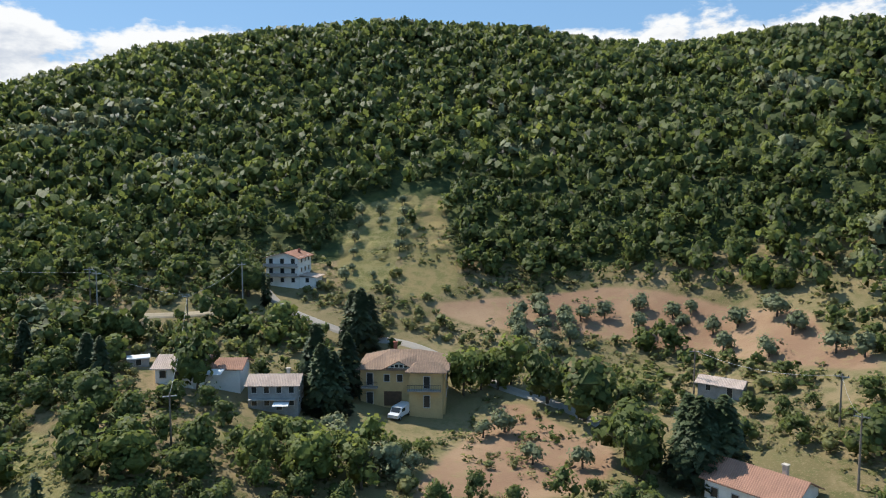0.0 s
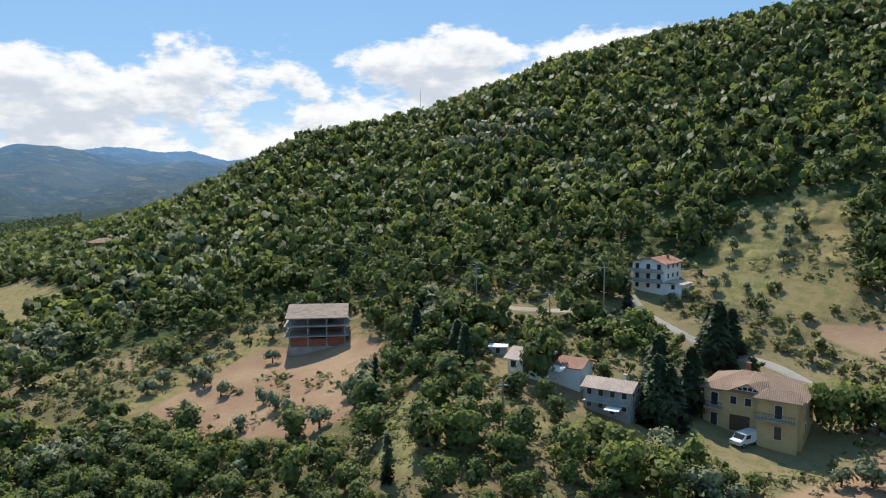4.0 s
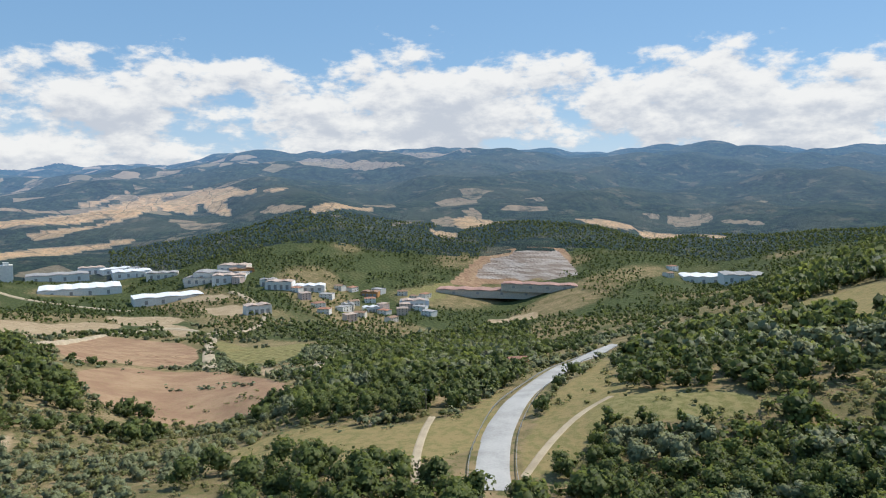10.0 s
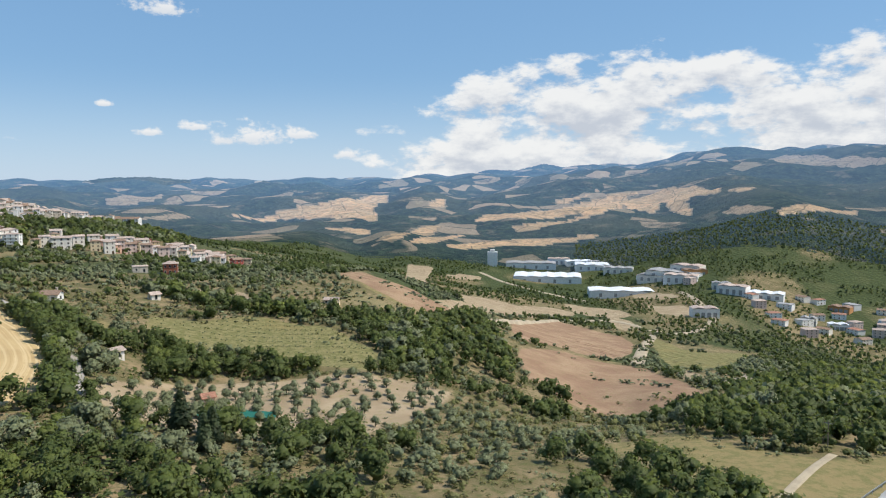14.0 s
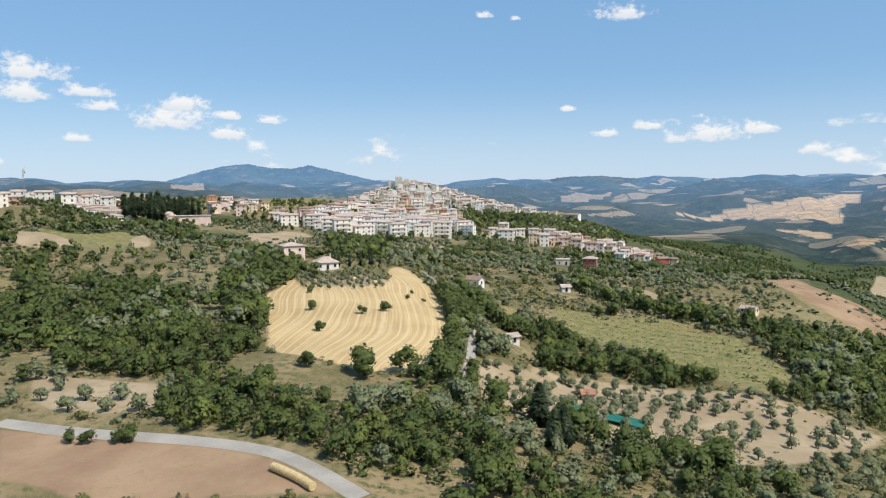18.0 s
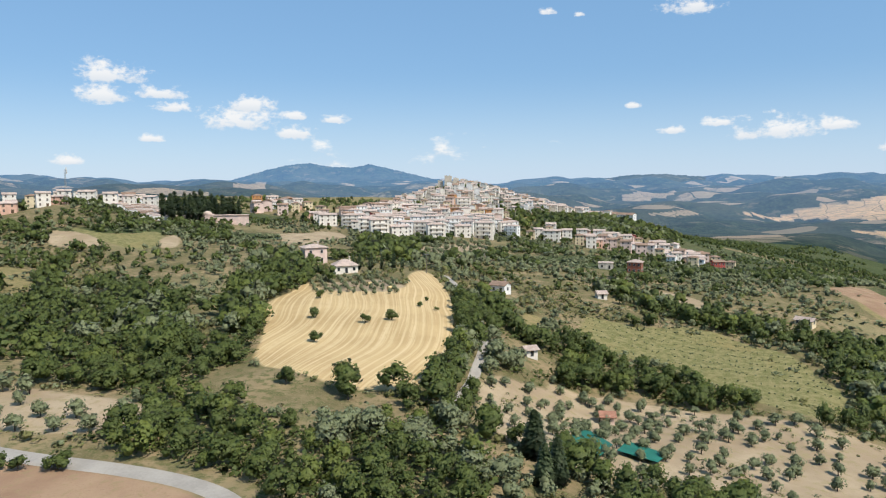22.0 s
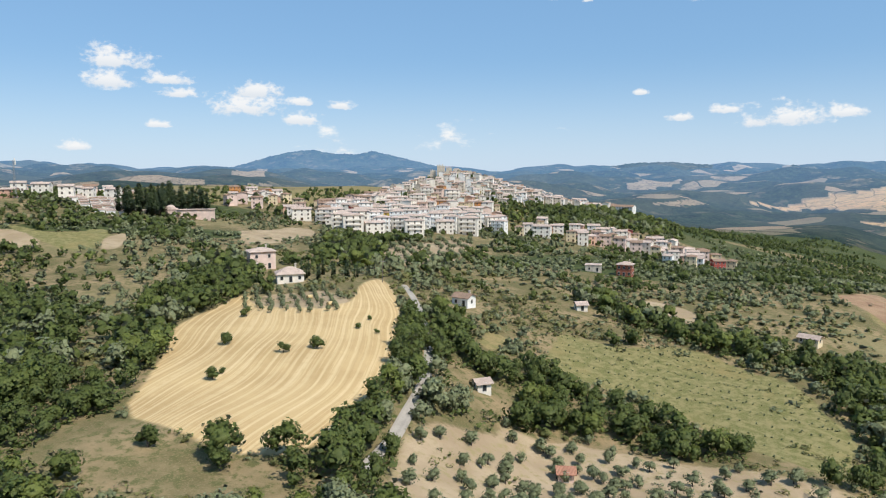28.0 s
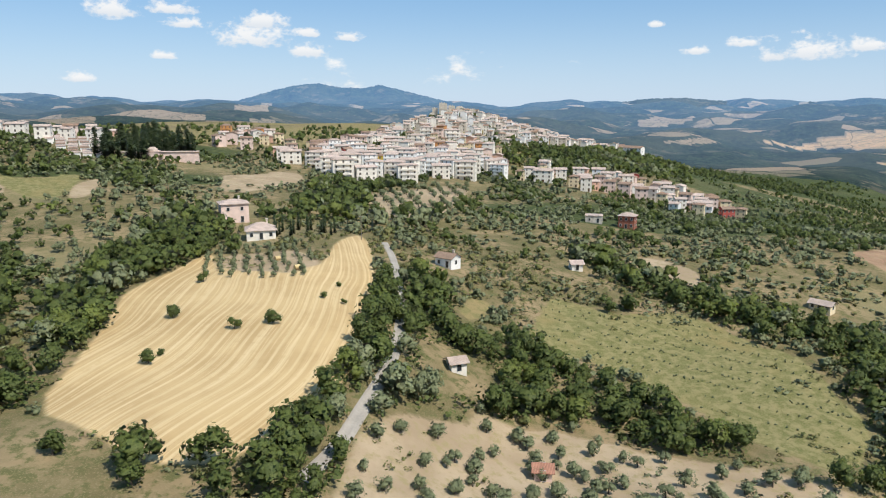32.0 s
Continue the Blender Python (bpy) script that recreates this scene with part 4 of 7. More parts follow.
BROAD = (1.0, 0.27, 0.72, 0.26)
DETAIL = [
    [clump_crown(10 + k, 340, 12, 0.32, BROAD, 0.051) for k in range(4)],
    [clump_crown(20 + k, 104, 8, 0.31, BROAD, 0.086) for k in range(5)],
    [clump_crown(30 + k, 32, 7, 0.30, BROAD, 0.148) for k in range(6)],
    [clump_crown(40 + k, 14, 4, 0.26, BROAD, 0.20) for k in range(4)],
    [clump_crown(44 + k, 8, 2, 0.22, BROAD, 0.26, False) for k in range(4)],
]
LOW = (1.0, 0.22, 0.62, 0.34)
BUSH = [
    [clump_crown(50 + k, 110, 7, 0.42, LOW, 0.095) for k in range(4)],
    [clump_crown(60 + k, 50, 6, 0.42, LOW, 0.155) for k in range(4)],
    [clump_crown(70 + k, 20, 5, 0.42, LOW, 0.24) for k in range(4)],
    [clump_crown(80 + k, 7, 3, 0.42, LOW, 0.36) for k in range(3)],
    [clump_crown(80 + k, 5, 2, 0.42, LOW, 0.40) for k in range(3)],
]

TUFT = [
    [clump_crown(90 + k, 26, 5, 0.55, LOW, 0.150, False) for k in range(4)],
    [clump_crown(94 + k, 12, 4, 0.55, LOW, 0.23, False) for k in range(4)],
    [clump_crown(97 + k, 6, 3, 0.55, LOW, 0.38, False) for k in range(3)],
    [clump_crown(97 + k, 6, 3, 0.55, LOW, 0.38, False) for k in range(3)],
    [clump_crown(97 + k, 6, 3, 0.55, LOW, 0.38, False) for k in range(3)],
]


def stuff_mesh(name, verts, faces, tint, outward, mat, label, category):
    me = bpy.data.meshes.new(name)
    me.vertices.add(len(verts))
    me.vertices.foreach_set("co", verts.astype(np.float32).ravel())
    me.loops.add(faces.size)
    me.loops.foreach_set("vertex_index", faces.ravel().astype(np.int32))
    me.polygons.add(len(faces))
    me.polygons.foreach_set("loop_start", np.arange(0, faces.size, 4, dtype=np.int32))
    me.polygons.foreach_set("loop_total", np.full(len(faces), 4, np.int32))
    me.attributes.new("tint", "FLOAT", "POINT").data.foreach_set("value", tint.astype(np.float32))
    me.attributes.new("outward", "FLOAT_VECTOR", "POINT").data.foreach_set("vector", outward.astype(np.float32).ravel())
    me.update()
    me.materials.append(mat)
    return tagged(new(name, me), label, category, kind="stuff")


def wood(name, x, y, tall, mat, label, category="trees", kinds=DETAIL, wide=(0.85, 1.2), seed=1):
    """Many trees of one wood, finer where the camera passes near."""
    rng = np.random.default_rng(seed)
    if not len(x):
        return None
    z = land(x, y)
    r = np.minimum(np.hypot(x, y), np.hypot(x + 40, y + 70))
    level = np.digitize(r, [125, 205, 400, 640])
    all_v, all_f, all_t, all_o, count = [], [], [], [], 0
    for lv in range(5):
        for k, (pv, pf, po) in enumerate(kinds[lv]):
            take = np.nonzero((level == lv) & (np.arange(len(x)) % len(kinds[lv]) == k))[0]
            if not len(take):
                continue
            a = rng.uniform(0, 2 * np.pi, len(take))
            h = tall[take]
            wd = h * rng.uniform(*wide, len(take))
            px = pv[None, :, 0] * np.cos(a)[:, None] - pv[None, :, 1] * np.sin(a)[:, None]
            py = pv[None, :, 0] * np.sin(a)[:, None] + pv[None, :, 1] * np.cos(a)[:, None]
            v = np.stack([x[take][:, None] + px * wd[:, None], y[take][:, None] + py * wd[:, None],
                          (z[take] - 0.05 * h)[:, None] + pv[None, :, 2] * h[:, None]], 2)
            all_v.append(v.reshape(-1, 3))
            all_o.append(np.stack([po[None, :, 0] * np.cos(a)[:, None] - po[None, :, 1] * np.sin(a)[:, None], po[None, :, 0] * np.sin(a)[:, None] + po[None, :, 1] * np.cos(a)[:, None], np.repeat(po[None, :, 2], len(take), 0)], 2).reshape(-1, 3))
            all_f.append((pf[None] + (np.arange(len(take)) * len(pv))[:, None, None]).reshape(-1, 4) + count)
            all_t.append(np.repeat(rng.uniform(0, 1, len(take)), len(pv)))
            count += len(take) * len(pv)
    return stuff_mesh(name, np.concatenate(all_v), np.concatenate(all_f), np.concatenate(all_t), np.concatenate(all_o), mat, label, category)


def scatter(poly, apart, seed, jitter=0.45):
    """Places about so far apart inside an outline."""
    rng = np.random.default_rng(seed)
    p = np.array(poly)
    gx, gy = np.meshgrid(np.arange(p[:, 0].min(), p[:, 0].max(), apart), np.arange(p[:, 1].min(), p[:, 1].max(), apart))
    gx = gx + (np.arange(gx.shape[0]) % 2)[:, None] * apart * 0.5
    x, y = gx.ravel(), gy.ravel()
    x = x + rng.uniform(-jitter, jitter, len(x)) * apart
    y = y + rng.uniform(-jitter, jitter, len(y)) * apart
    keep = inside(poly, x, y)
    return x[keep], y[keep]


KEEP_OUT = []  # (x, y, radius) round the buildings


def open_ground(x, y, fields=True):
    """Which places are free of fields, roads and houses."""
    free = np.ones(len(x), bool)
    if fields:
        for poly in SOILS + PALES + DRIES + LAWNS + [STUBBLE_FIELD, NEAR_STUBBLE] + [poly for tone, poly in FAR_FIELDS]:
            free &= ~inside(poly, x, y)
    for line, clear in zip(ROADS, (7.5, 4.2, 1.7, 3.4, 3.0, 3.0, 3.0)):
        free &= off_line(line, x, y) > clear
    for cx, cy, cr in KEEP_OUT:
        free &= np.hypot(x - cx, y - cy) > cr
    return free


def value_noise(x, y, size, seed):
    """Smooth noise from 0 to 1 over the plan."""
    rng = np.random.default_rng(seed)
    grid = rng.uniform(0, 1, (64, 64))
    u, v = x / size, y / size
    i, j = np.floor(u).astype(int), np.floor(v).astype(int)
    fu, fv = u - i, v - j
    fu, fv = fu * fu * (3 - 2 * fu), fv * fv * (3 - 2 * fv)
    g = lambda a, b: grid[a % 64, b % 64]
    return (g(i, j) * (1 - fu) + g(i + 1, j) * fu) * (1 - fv) + (g(i, j + 1) * (1 - fu) + g(i + 1, j + 1) * fu) * fv


def polar(az0, az1, r0, r1):
    """An outline: a piece of a ring, angles to the left of +y."""
    near = [(-r0 * math.sin(radians(a)), r0 * math.cos(radians(a))) for a in np.linspace(az0, az1, 12)]
    far = [(-r1 * math.sin(radians(a)), r1 * math.cos(radians(a))) for a in np.linspace(az1, az0, 12)]
    return near + far


# ---- building blocks ----
class Shape:
    """Collects boxes and slabs into one mesh."""

    def __init__(self):
        self.v, self.f = [], []

    def add(self, verts, faces):
        n = len(self.v)
        self.v += [tuple(p) for p in verts]
        self.f += [tuple(i + n for i in f) for f in faces]
        return self

    def box(self, x0, y0, z0, x1, y1, z1):
        return self.add([(x0, y0, z0), (x1, y0, z0), (x1, y1, z0), (x0, y1, z0), (x0, y0, z1), (x1, y0, z1), (x1, y1, z1), (x0, y1, z1)],
                        [(0, 3, 2, 1), (4, 5, 6, 7), (0, 1, 5, 4), (1, 2, 6, 5), (2, 3, 7, 6), (3, 0, 4, 7)])

    def slab(self, top, thick):
        """A plate under a polygon of points given counter-clockwise from above."""
        n = len(top)
        low = [(x, y, z - thick) for x, y, z in top]
        return self.add(list(top) + low, [tuple(range(n)), tuple(range(2 * n - 1, n - 1, -1))] + [(i, i + n, (i + 1) % n + n, (i + 1) % n) for i in range(n)])

    def tube(self, a, b, r, n=6, r2=None):
        a, b = Vector(a), Vector(b)
        d = (b - a).normalized()
        u = d.orthogonal().normalized()
        w2 = d.cross(u)
        r2 = r if r2 is None else r2
        ring_a = [a + (u * math.cos(k * 2 * math.pi / n) + w2 * math.sin(k * 2 * math.pi / n)) * r for k in range(n)]
        ring_b = [b + (u * math.cos(k * 2 * math.pi / n) + w2 * math.sin(k * 2 * math.pi / n)) * r2 for k in range(n)]
        return self.add(ring_a + ring_b, [tuple(range(n))[::-1], tuple(range(n, 2 * n))] + [(i, (i + 1) % n, (i + 1) % n + n, i + n) for i in range(n)])

    def mesh(self, name, *mats):
        me = bpy.data.meshes.new(name)
        me.from_pydata(self.v, [], self.f)
        for m in mats:
            me.materials.append(m)
        return me

    def done(self, name, mat, parent=None, label="", at=None):
        ob = new(name, self.mesh(name, mat))
        if parent is not None:
            ob.parent = parent
        if at is not None:
            ob.matrix_basis = at
        return tagged(ob, label)


def tile_material(name, colour, vary=0.3):
    """Curved clay tiles in courses, sun-bleached and patchy."""
    m, n = material(name, 0.85, 0.2)
    q = n.add("ShaderNodeSeparateXYZ", (0, n.own))
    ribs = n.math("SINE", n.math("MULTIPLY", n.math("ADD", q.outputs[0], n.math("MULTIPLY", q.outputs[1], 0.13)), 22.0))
    rows = n.math("SINE", n.math("MULTIPLY", n.math("ADD", q.outputs[1], q.outputs[2]), 16.0))
    big, fine = n.noise(n.own, 0.5, 4), n.noise(n.own, 5.0, 3, 0.75)
    base = n.mix(n.step(big, 0.35, 0.65), tuple(c * (1 - vary) for c in colour), colour)
    base = n.mix(n.step(fine, 0.5, 0.75), base, tuple(min(1, c * 1.25) for c in colour))
    # shade in the hollows between ribs, painted as a darker clay
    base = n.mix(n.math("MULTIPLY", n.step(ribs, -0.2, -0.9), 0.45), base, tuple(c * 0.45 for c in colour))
    own = n.add("ShaderNodeObjectInfo").outputs["Random"]
    base = n.mix(n.math("MULTIPLY", own, 0.35), base, (0.29, 0.215, 0.165))
    colour_to(n, base)
    bump(n, n.math("ADD", ribs, n.math("MULTIPLY", rows, 0.4)), 0.6, 0.05)
    return m


OCHRE = plain("ochre plaster", (0.55, 0.40, 0.20), 0.9, 0.15, 0.4)
WHITE = plain("white plaster", (0.84, 0.82, 0.78), 0.9, 0.12, 0.4)
CREAM = plain("cream plaster", (0.84, 0.78, 0.69), 0.9, 0.15, 0.4)
PINK = plain("pink plaster", (0.78, 0.60, 0.52), 0.9, 0.15, 0.4)
STONE = plain("grey stone walling", (0.62, 0.55, 0.46), 0.95, 0.3, 0.8)
GREY = plain("grey render", (0.36, 0.35, 0.34), 0.95, 0.25, 0.6)
SALMON = plain("salmon plaster", (0.70, 0.44, 0.33), 0.9, 0.15, 0.4)
BUTTER = plain("pale yellow plaster", (0.76, 0.63, 0.42), 0.9, 0.15, 0.4)
ORANGE = plain("orange plaster", (0.60, 0.30, 0.12), 0.9, 0.15, 0.4)
YELLOW = plain("yellow plaster", (0.68, 0.48, 0.10), 0.9, 0.12, 0.4)
RED_WALL = plain("red painted wall", (0.46, 0.10, 0.08), 0.85, 0.15, 0.4)
BLUE_WALL = plain("pale blue plaster", (0.48, 0.58, 0.72), 0.9, 0.12, 0.4)
BRICK = plain("red hollow brick", (0.34, 0.13, 0.085), 0.95, 0.3, 1.5)
RAW = plain("raw concrete", (0.36, 0.34, 0.31), 0.95, 0.25, 0.5)
GLASS = plain("dark window glass", (0.035, 0.04, 0.045), 0.12, 0.2, 0.5, spec=0.5)
SHADED = plain("shuttered far window", (0.15, 0.125, 0.105), 0.5, 0.3, 0.5)
SHUTTER = plain("brown shutter wood", (0.12, 0.075, 0.045), 0.7, 0.25, 2.0)
FRAME = plain("pale window frame", (0.55, 0.53, 0.50), 0.6, 0.1, 2.0)
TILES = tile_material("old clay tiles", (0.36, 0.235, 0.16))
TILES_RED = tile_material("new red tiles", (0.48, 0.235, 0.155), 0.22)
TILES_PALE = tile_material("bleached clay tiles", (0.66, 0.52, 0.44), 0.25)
SHEET = plain("weathered roof sheet", (0.30, 0.24, 0.195), 0.9, 0.35, 0.6, spec=0.08)
CANVAS = plain("white awning canvas", (0.80, 0.80, 0.80), 0.8, 0.06, 0.6)
METAL = plain("galvanised steel", (0.42, 0.43, 0.44), 0.5, 0.15, 1.0, metal=0.6)
RAIL = plain("dark iron railing", (0.05, 0.05, 0.05), 0.6, 0.2, 3.0)
WOODPOLE = plain("weathered pole wood", (0.24, 0.20, 0.16), 0.95, 0.25, 2.0)
WHITE_ROOF = plain("white factory roofing", (0.78, 0.79, 0.80), 0.7, 0.1, 0.02)
RUST_ROOF = plain("rust red factory roofing", (0.40, 0.245, 0.20), 0.85, 0.25, 0.03)
STRAW = plain("straw", (0.62, 0.47, 0.24), 0.95, 0.25, 3.0)
NET = plain("green shade net", (0.02, 0.15, 0.11), 0.8, 0.2, 0.3)
CAR_WHITE = plain("white car paint", (0.75, 0.76, 0.78), 0.3, 0.04, 0.5, spec=0.5)
TYRE = plain("black rubber", (0.03, 0.03, 0.03), 0.9, 0.1, 4.0)


def frame_mesh(w, h):
    """A window's frame in one piece, lying in the x-z plane and facing -y, with a sill."""
    t, d = 0.1, 0.1
    s = Shape()
    for y in (-d, 0.02):
        s.add([(-w / 2, y, 0), (w / 2, y, 0), (w / 2, y, h), (-w / 2, y, h), (-w / 2 + t, y, t), (w / 2 - t, y, t), (w / 2 - t, y, h - t), (-w / 2 + t, y, h - t)], [])
    s.f += [(0, 1, 5, 4), (1, 2, 6, 5), (2, 3, 7, 6), (3, 0, 4, 7), (4, 5, 13, 12), (5, 6, 14, 13), (6, 7, 15, 14), (7, 4, 12, 15),
            (1, 0, 8, 9), (2, 1, 9, 10), (3, 2, 10, 11), (0, 3, 11, 8)]
    return s.mesh("window", FRAME)


def pane_mesh(w, h):
    return Shape().box(-w / 2 + 0.1, -0.05, 0.1, w / 2 - 0.1, 0.01, h - 0.1).mesh("pane", GLASS)


WINDOW = (frame_mesh(1.1, 1.4), pane_mesh(1.1, 1.4))
FRENCH = (frame_mesh(1.2, 2.2), pane_mesh(1.2, 2.2))
FAR_WINDOW = (Shape().box(-0.5, -0.06, 0, 0.5, 0.01, 1.45).mesh("window", SHADED), None)
FAR_DOOR = (Shape().box(-0.7, -0.08, 0, 0.7, 0.01, 2.2).mesh("door", SHUTTER), None)


def put(me, name, parent, x, y, z, turn=0.0):
    ob = new(name, me[0])
    ob.parent = parent
    ob.matrix_basis = pose(x, y, z, 0, 0, turn)
    if me[1]:
        new("pane", me[1]).parent = ob
    return ob


def hip_roof(w, d, z, rise, over=0.55, gable=False, thick=0.16):
    """Roof plates over a w by d plan at height z; the ridge runs along x."""
    s = Shape()
    X, Y = w / 2 + over, d / 2 + over
    drop = rise * over / (d / 2)
    rx = X if gable else max(0.2, w / 2 - d / 2 + 0.2)
    zb, zt = z - drop, z + rise
    s.slab([(-X, -Y, zb), (X, -Y, zb), (rx, 0, zt), (-rx, 0, zt)], thick)
    s.slab([(X, Y, zb), (-X, Y, zb), (-rx, 0, zt), (rx, 0, zt)], thick)
    if not gable:
        s.slab([(X, -Y, zb), (X, Y, zb), (rx, 0, zt)], thick)
        s.slab([(-X, Y, zb), (-X, -Y, zb), (-rx, 0, zt)], thick)
    return s


def walls(w, d, z, deep=2.0, gable_rise=0.0):
    s = Shape().box(-w / 2, -d / 2, -deep, w / 2, d / 2, z)
    if gable_rise:
        for x0, x1 in ((-w / 2, -w / 2 + 0.3), (w / 2 - 0.3, w / 2)):
            r = gable_rise - 0.18
            s.add([(x0, -d / 2, z), (x1, -d / 2, z), (x0, d / 2, z), (x1, d / 2, z), (x0, 0, z + r), (x1, 0, z + r)],
                  [(0, 1, 5, 4), (3, 2, 4, 5), (0, 4, 2), (1, 3, 5)])
    return s


def house(label, w=10, d=9, floors=2, wall=WHITE, roof="hip", tiles=TILES, rise=1.6, front=3, side=2, floor_h=3.0, windows=WINDOW,
          chimney=True, balcony=False, name="house", category="house"):
    """A plain house at the origin, its front to -y."""
    h = floors * floor_h + 0.3
    root = tagged(new(name), label, category)
    root.empty_display_size = 1
    walls(w, d, h, 2.5, rise if roof == "gable" else 0).done("wall", wall, root)
    if roof == "flat":
        Shape().box(-w / 2 - 0.25, -d / 2 - 0.25, h + 0.003, w / 2 + 0.25, d / 2 + 0.25, h + 0.35).done("roof", tiles, root)
    else:
        hip_roof(w, d, h, rise, gable=roof == "gable").done("roof", tiles, root)
    for f in range(floors):
        z = f * floor_h + 0.95
        for k in range(front):
            x = (k + 0.5 - front / 2) * w / front
            door = f == 0 and k == front // 2
            put(FRENCH if door else windows, "door" if door else "window", root, x, -d / 2, 0.1 if door else z)
            put(windows, "window", root, x, d / 2, z, 180)
        for k in range(side):
            y = (k + 0.5 - side / 2) * d / side
            put(windows, "window", root, -w / 2, y, z, -90)
            put(windows, "window", root, w / 2, y, z, 90)
        if balcony and f > 0:
            s = Shape().box(-w * 0.32, -d / 2 - 1.2, f * floor_h - 0.1, w * 0.32, -d / 2 - 0.004, f * floor_h + 0.06)
            b = s.done("balcony", RAW, root)
            r = Shape().box(-w * 0.32, -d / 2 - 1.2, f * floor_h + 1.0, w * 0.32, -d / 2 - 1.15, f * floor_h + 1.05)
            for k in range(13):
                x = -w * 0.32 + k * w * 0.64 / 12
                r.box(x - 0.02, -d / 2 - 1.19, f * floor_h + 0.06, x + 0.02, -d / 2 - 1.16, f * floor_h + 1.0)
            r.done("railing", RAIL, b)
    if chimney and roof != "flat":
        s = Shape().box(w * 0.2, d * 0.12, h, w * 0.2 + 0.6, d * 0.12 + 0.6, h + rise + 0.7)
        s.box(w * 0.2 - 0.1, d * 0.12 - 0.1, h + rise + 0.72, w * 0.2 + 0.7, d * 0.12 + 0.7, h + rise + 0.84).done("chimney", STONE, root)
    return root


def stand(ob, at, turn=0.0, sink=0.0, group=""):
    """Sets a thing down on the ground at a place of the plan. turn: degrees; 0 faces -y."""
    ob.matrix_basis = pose(at[0], at[1], ground(*at) - sink, 0, 0, turn)
    return tagged(ob, group=group)


def facing(at, eye=(0.0, 0.0)):
    """The turn that brings a thing's front towards a place."""
    return math.degrees(math.atan2(eye[0] - at[0], -(eye[1] - at[1])))


# ---- single trees ----
def crown_mesh(name, shape_fn, mat):
    v, f, out = shape_fn
    me = bpy.data.meshes.new(name)
    me.from_pydata([tuple(p) for p in v], [], [tuple(int(i) for i in q) for q in f])
    me.attributes.new("outward", "FLOAT_VECTOR", "POINT").data.foreach_set("vector", out.astype(np.float32).ravel())
    me.materials.append(mat)
    return me


def cone_crown(seed, quads, wide, leaf, start=0.08, power=0.9):
    """A conifer's crown of unit height: drooping sprays round a tapering spire."""
    rng = np.random.default_rng(seed)
    h = start + (1 - start) * rng.uniform(0, 1, quads) ** 1.25
    r = wide * (1 - (h - start) / (1 - start)) ** power * rng.uniform(0.55, 1.05, quads) + 0.012
    a = rng.uniform(0, 2 * np.pi, quads)
    spot = np.stack([r * np.cos(a), r * np.sin(a), h], 1)
    out = np.stack([np.cos(a), np.sin(a), rng.uniform(-0.9, 0.2, quads)], 1)
    side = np.stack([-np.sin(a), np.cos(a), rng.uniform(-0.5, 0.5, quads)], 1)
    size = leaf * rng.uniform(0.6, 1.3, quads)[:, None]
    corner = [spot + out * size, spot + side * size * 0.7, spot - out * size * 0.8, spot - side * size * 0.7]
    v = np.stack(corner, 1).reshape(-1, 3)
    f = np.arange(quads * 4).reshape(-1, 4)
    n = 7
    ang = np.arange(n) * 2 * np.pi / n
    rings = [np.stack([wide * 0.7 * k * np.cos(ang), wide * 0.7 * k * np.sin(ang), np.full(n, z)], 1) for z, k in ((start, 0.75), (start + 0.3, 0.66), (0.95, 0.04))]
    base = len(v)
    idx = np.arange(n)
    f = np.concatenate([f] + [np.stack([base + k * n + idx, base + k * n + (idx + 1) % n, base + (k + 1) * n + (idx + 1) % n, base + (k + 1) * n + idx], 1) for k in range(2)])
    v = np.concatenate([v] + rings)
    return v, f, outward_of(v)


def trunk_mesh(seed, high, thick, limbs):
    """A tapered, leaning trunk of unit-tall tree with a few limbs."""
    rng = np.random.default_rng(seed)
    s = Shape()
    top = Vector((rng.uniform(-0.03, 0.03), rng.uniform(-0.03, 0.03), high))
    s.tube((0, 0, -0.08), top, thick, 6, thick * 0.6)
    for _ in range(limbs):
        a = rng.uniform(0, 2 * math.pi)
        s.tube(top, top + Vector((0.2 * math.cos(a), 0.2 * math.sin(a), rng.uniform(0.12, 0.3))), thick * 0.5, 5, thick * 0.15)
    return s.mesh("trunk", BARK)



OLIVE_SHAPE = (1.0, 0.34, 0.68, 0.30)
PROTO = {
    "olive": [(crown_mesh("crown", clump_crown(200 + k, 260, 8, 0.32, OLIVE_SHAPE, 0.062), OLIVE), trunk_mesh(k, 0.34, 0.045, 3)) for k in range(4)],
    "broad": [(crown_mesh("crown", clump_crown(220 + k, 420, 10, 0.30, BROAD, 0.055), OAK), trunk_mesh(10 + k, 0.32, 0.035, 3)) for k in range(3)],
    "bright": [(crown_mesh("crown", clump_crown(240 + k, 420, 10, 0.32, BROAD, 0.055), BRIGHT), trunk_mesh(20 + k, 0.32, 0.03, 3)) for k in range(3)],
    "pine": [(crown_mesh("crown", cone_crown(260 + k, 900, 0.27, 0.06, 0.06, 0.72), PINE), trunk_mesh(30 + k, 0.3, 0.022, 0)) for k in range(3)],
    "cypress": [(crown_mesh("crown", cone_crown(280 + k, 260, 0.10, 0.05, 0.03, 0.55), PINE), trunk_mesh(40 + k, 0.2, 0.02, 0)) for k in range(3)],
}
TREE_NAMES = {"olive": "olive_tree", "broad": "oak_tree", "bright": "young_tree", "pine": "conifer", "cypress": "cypress"}


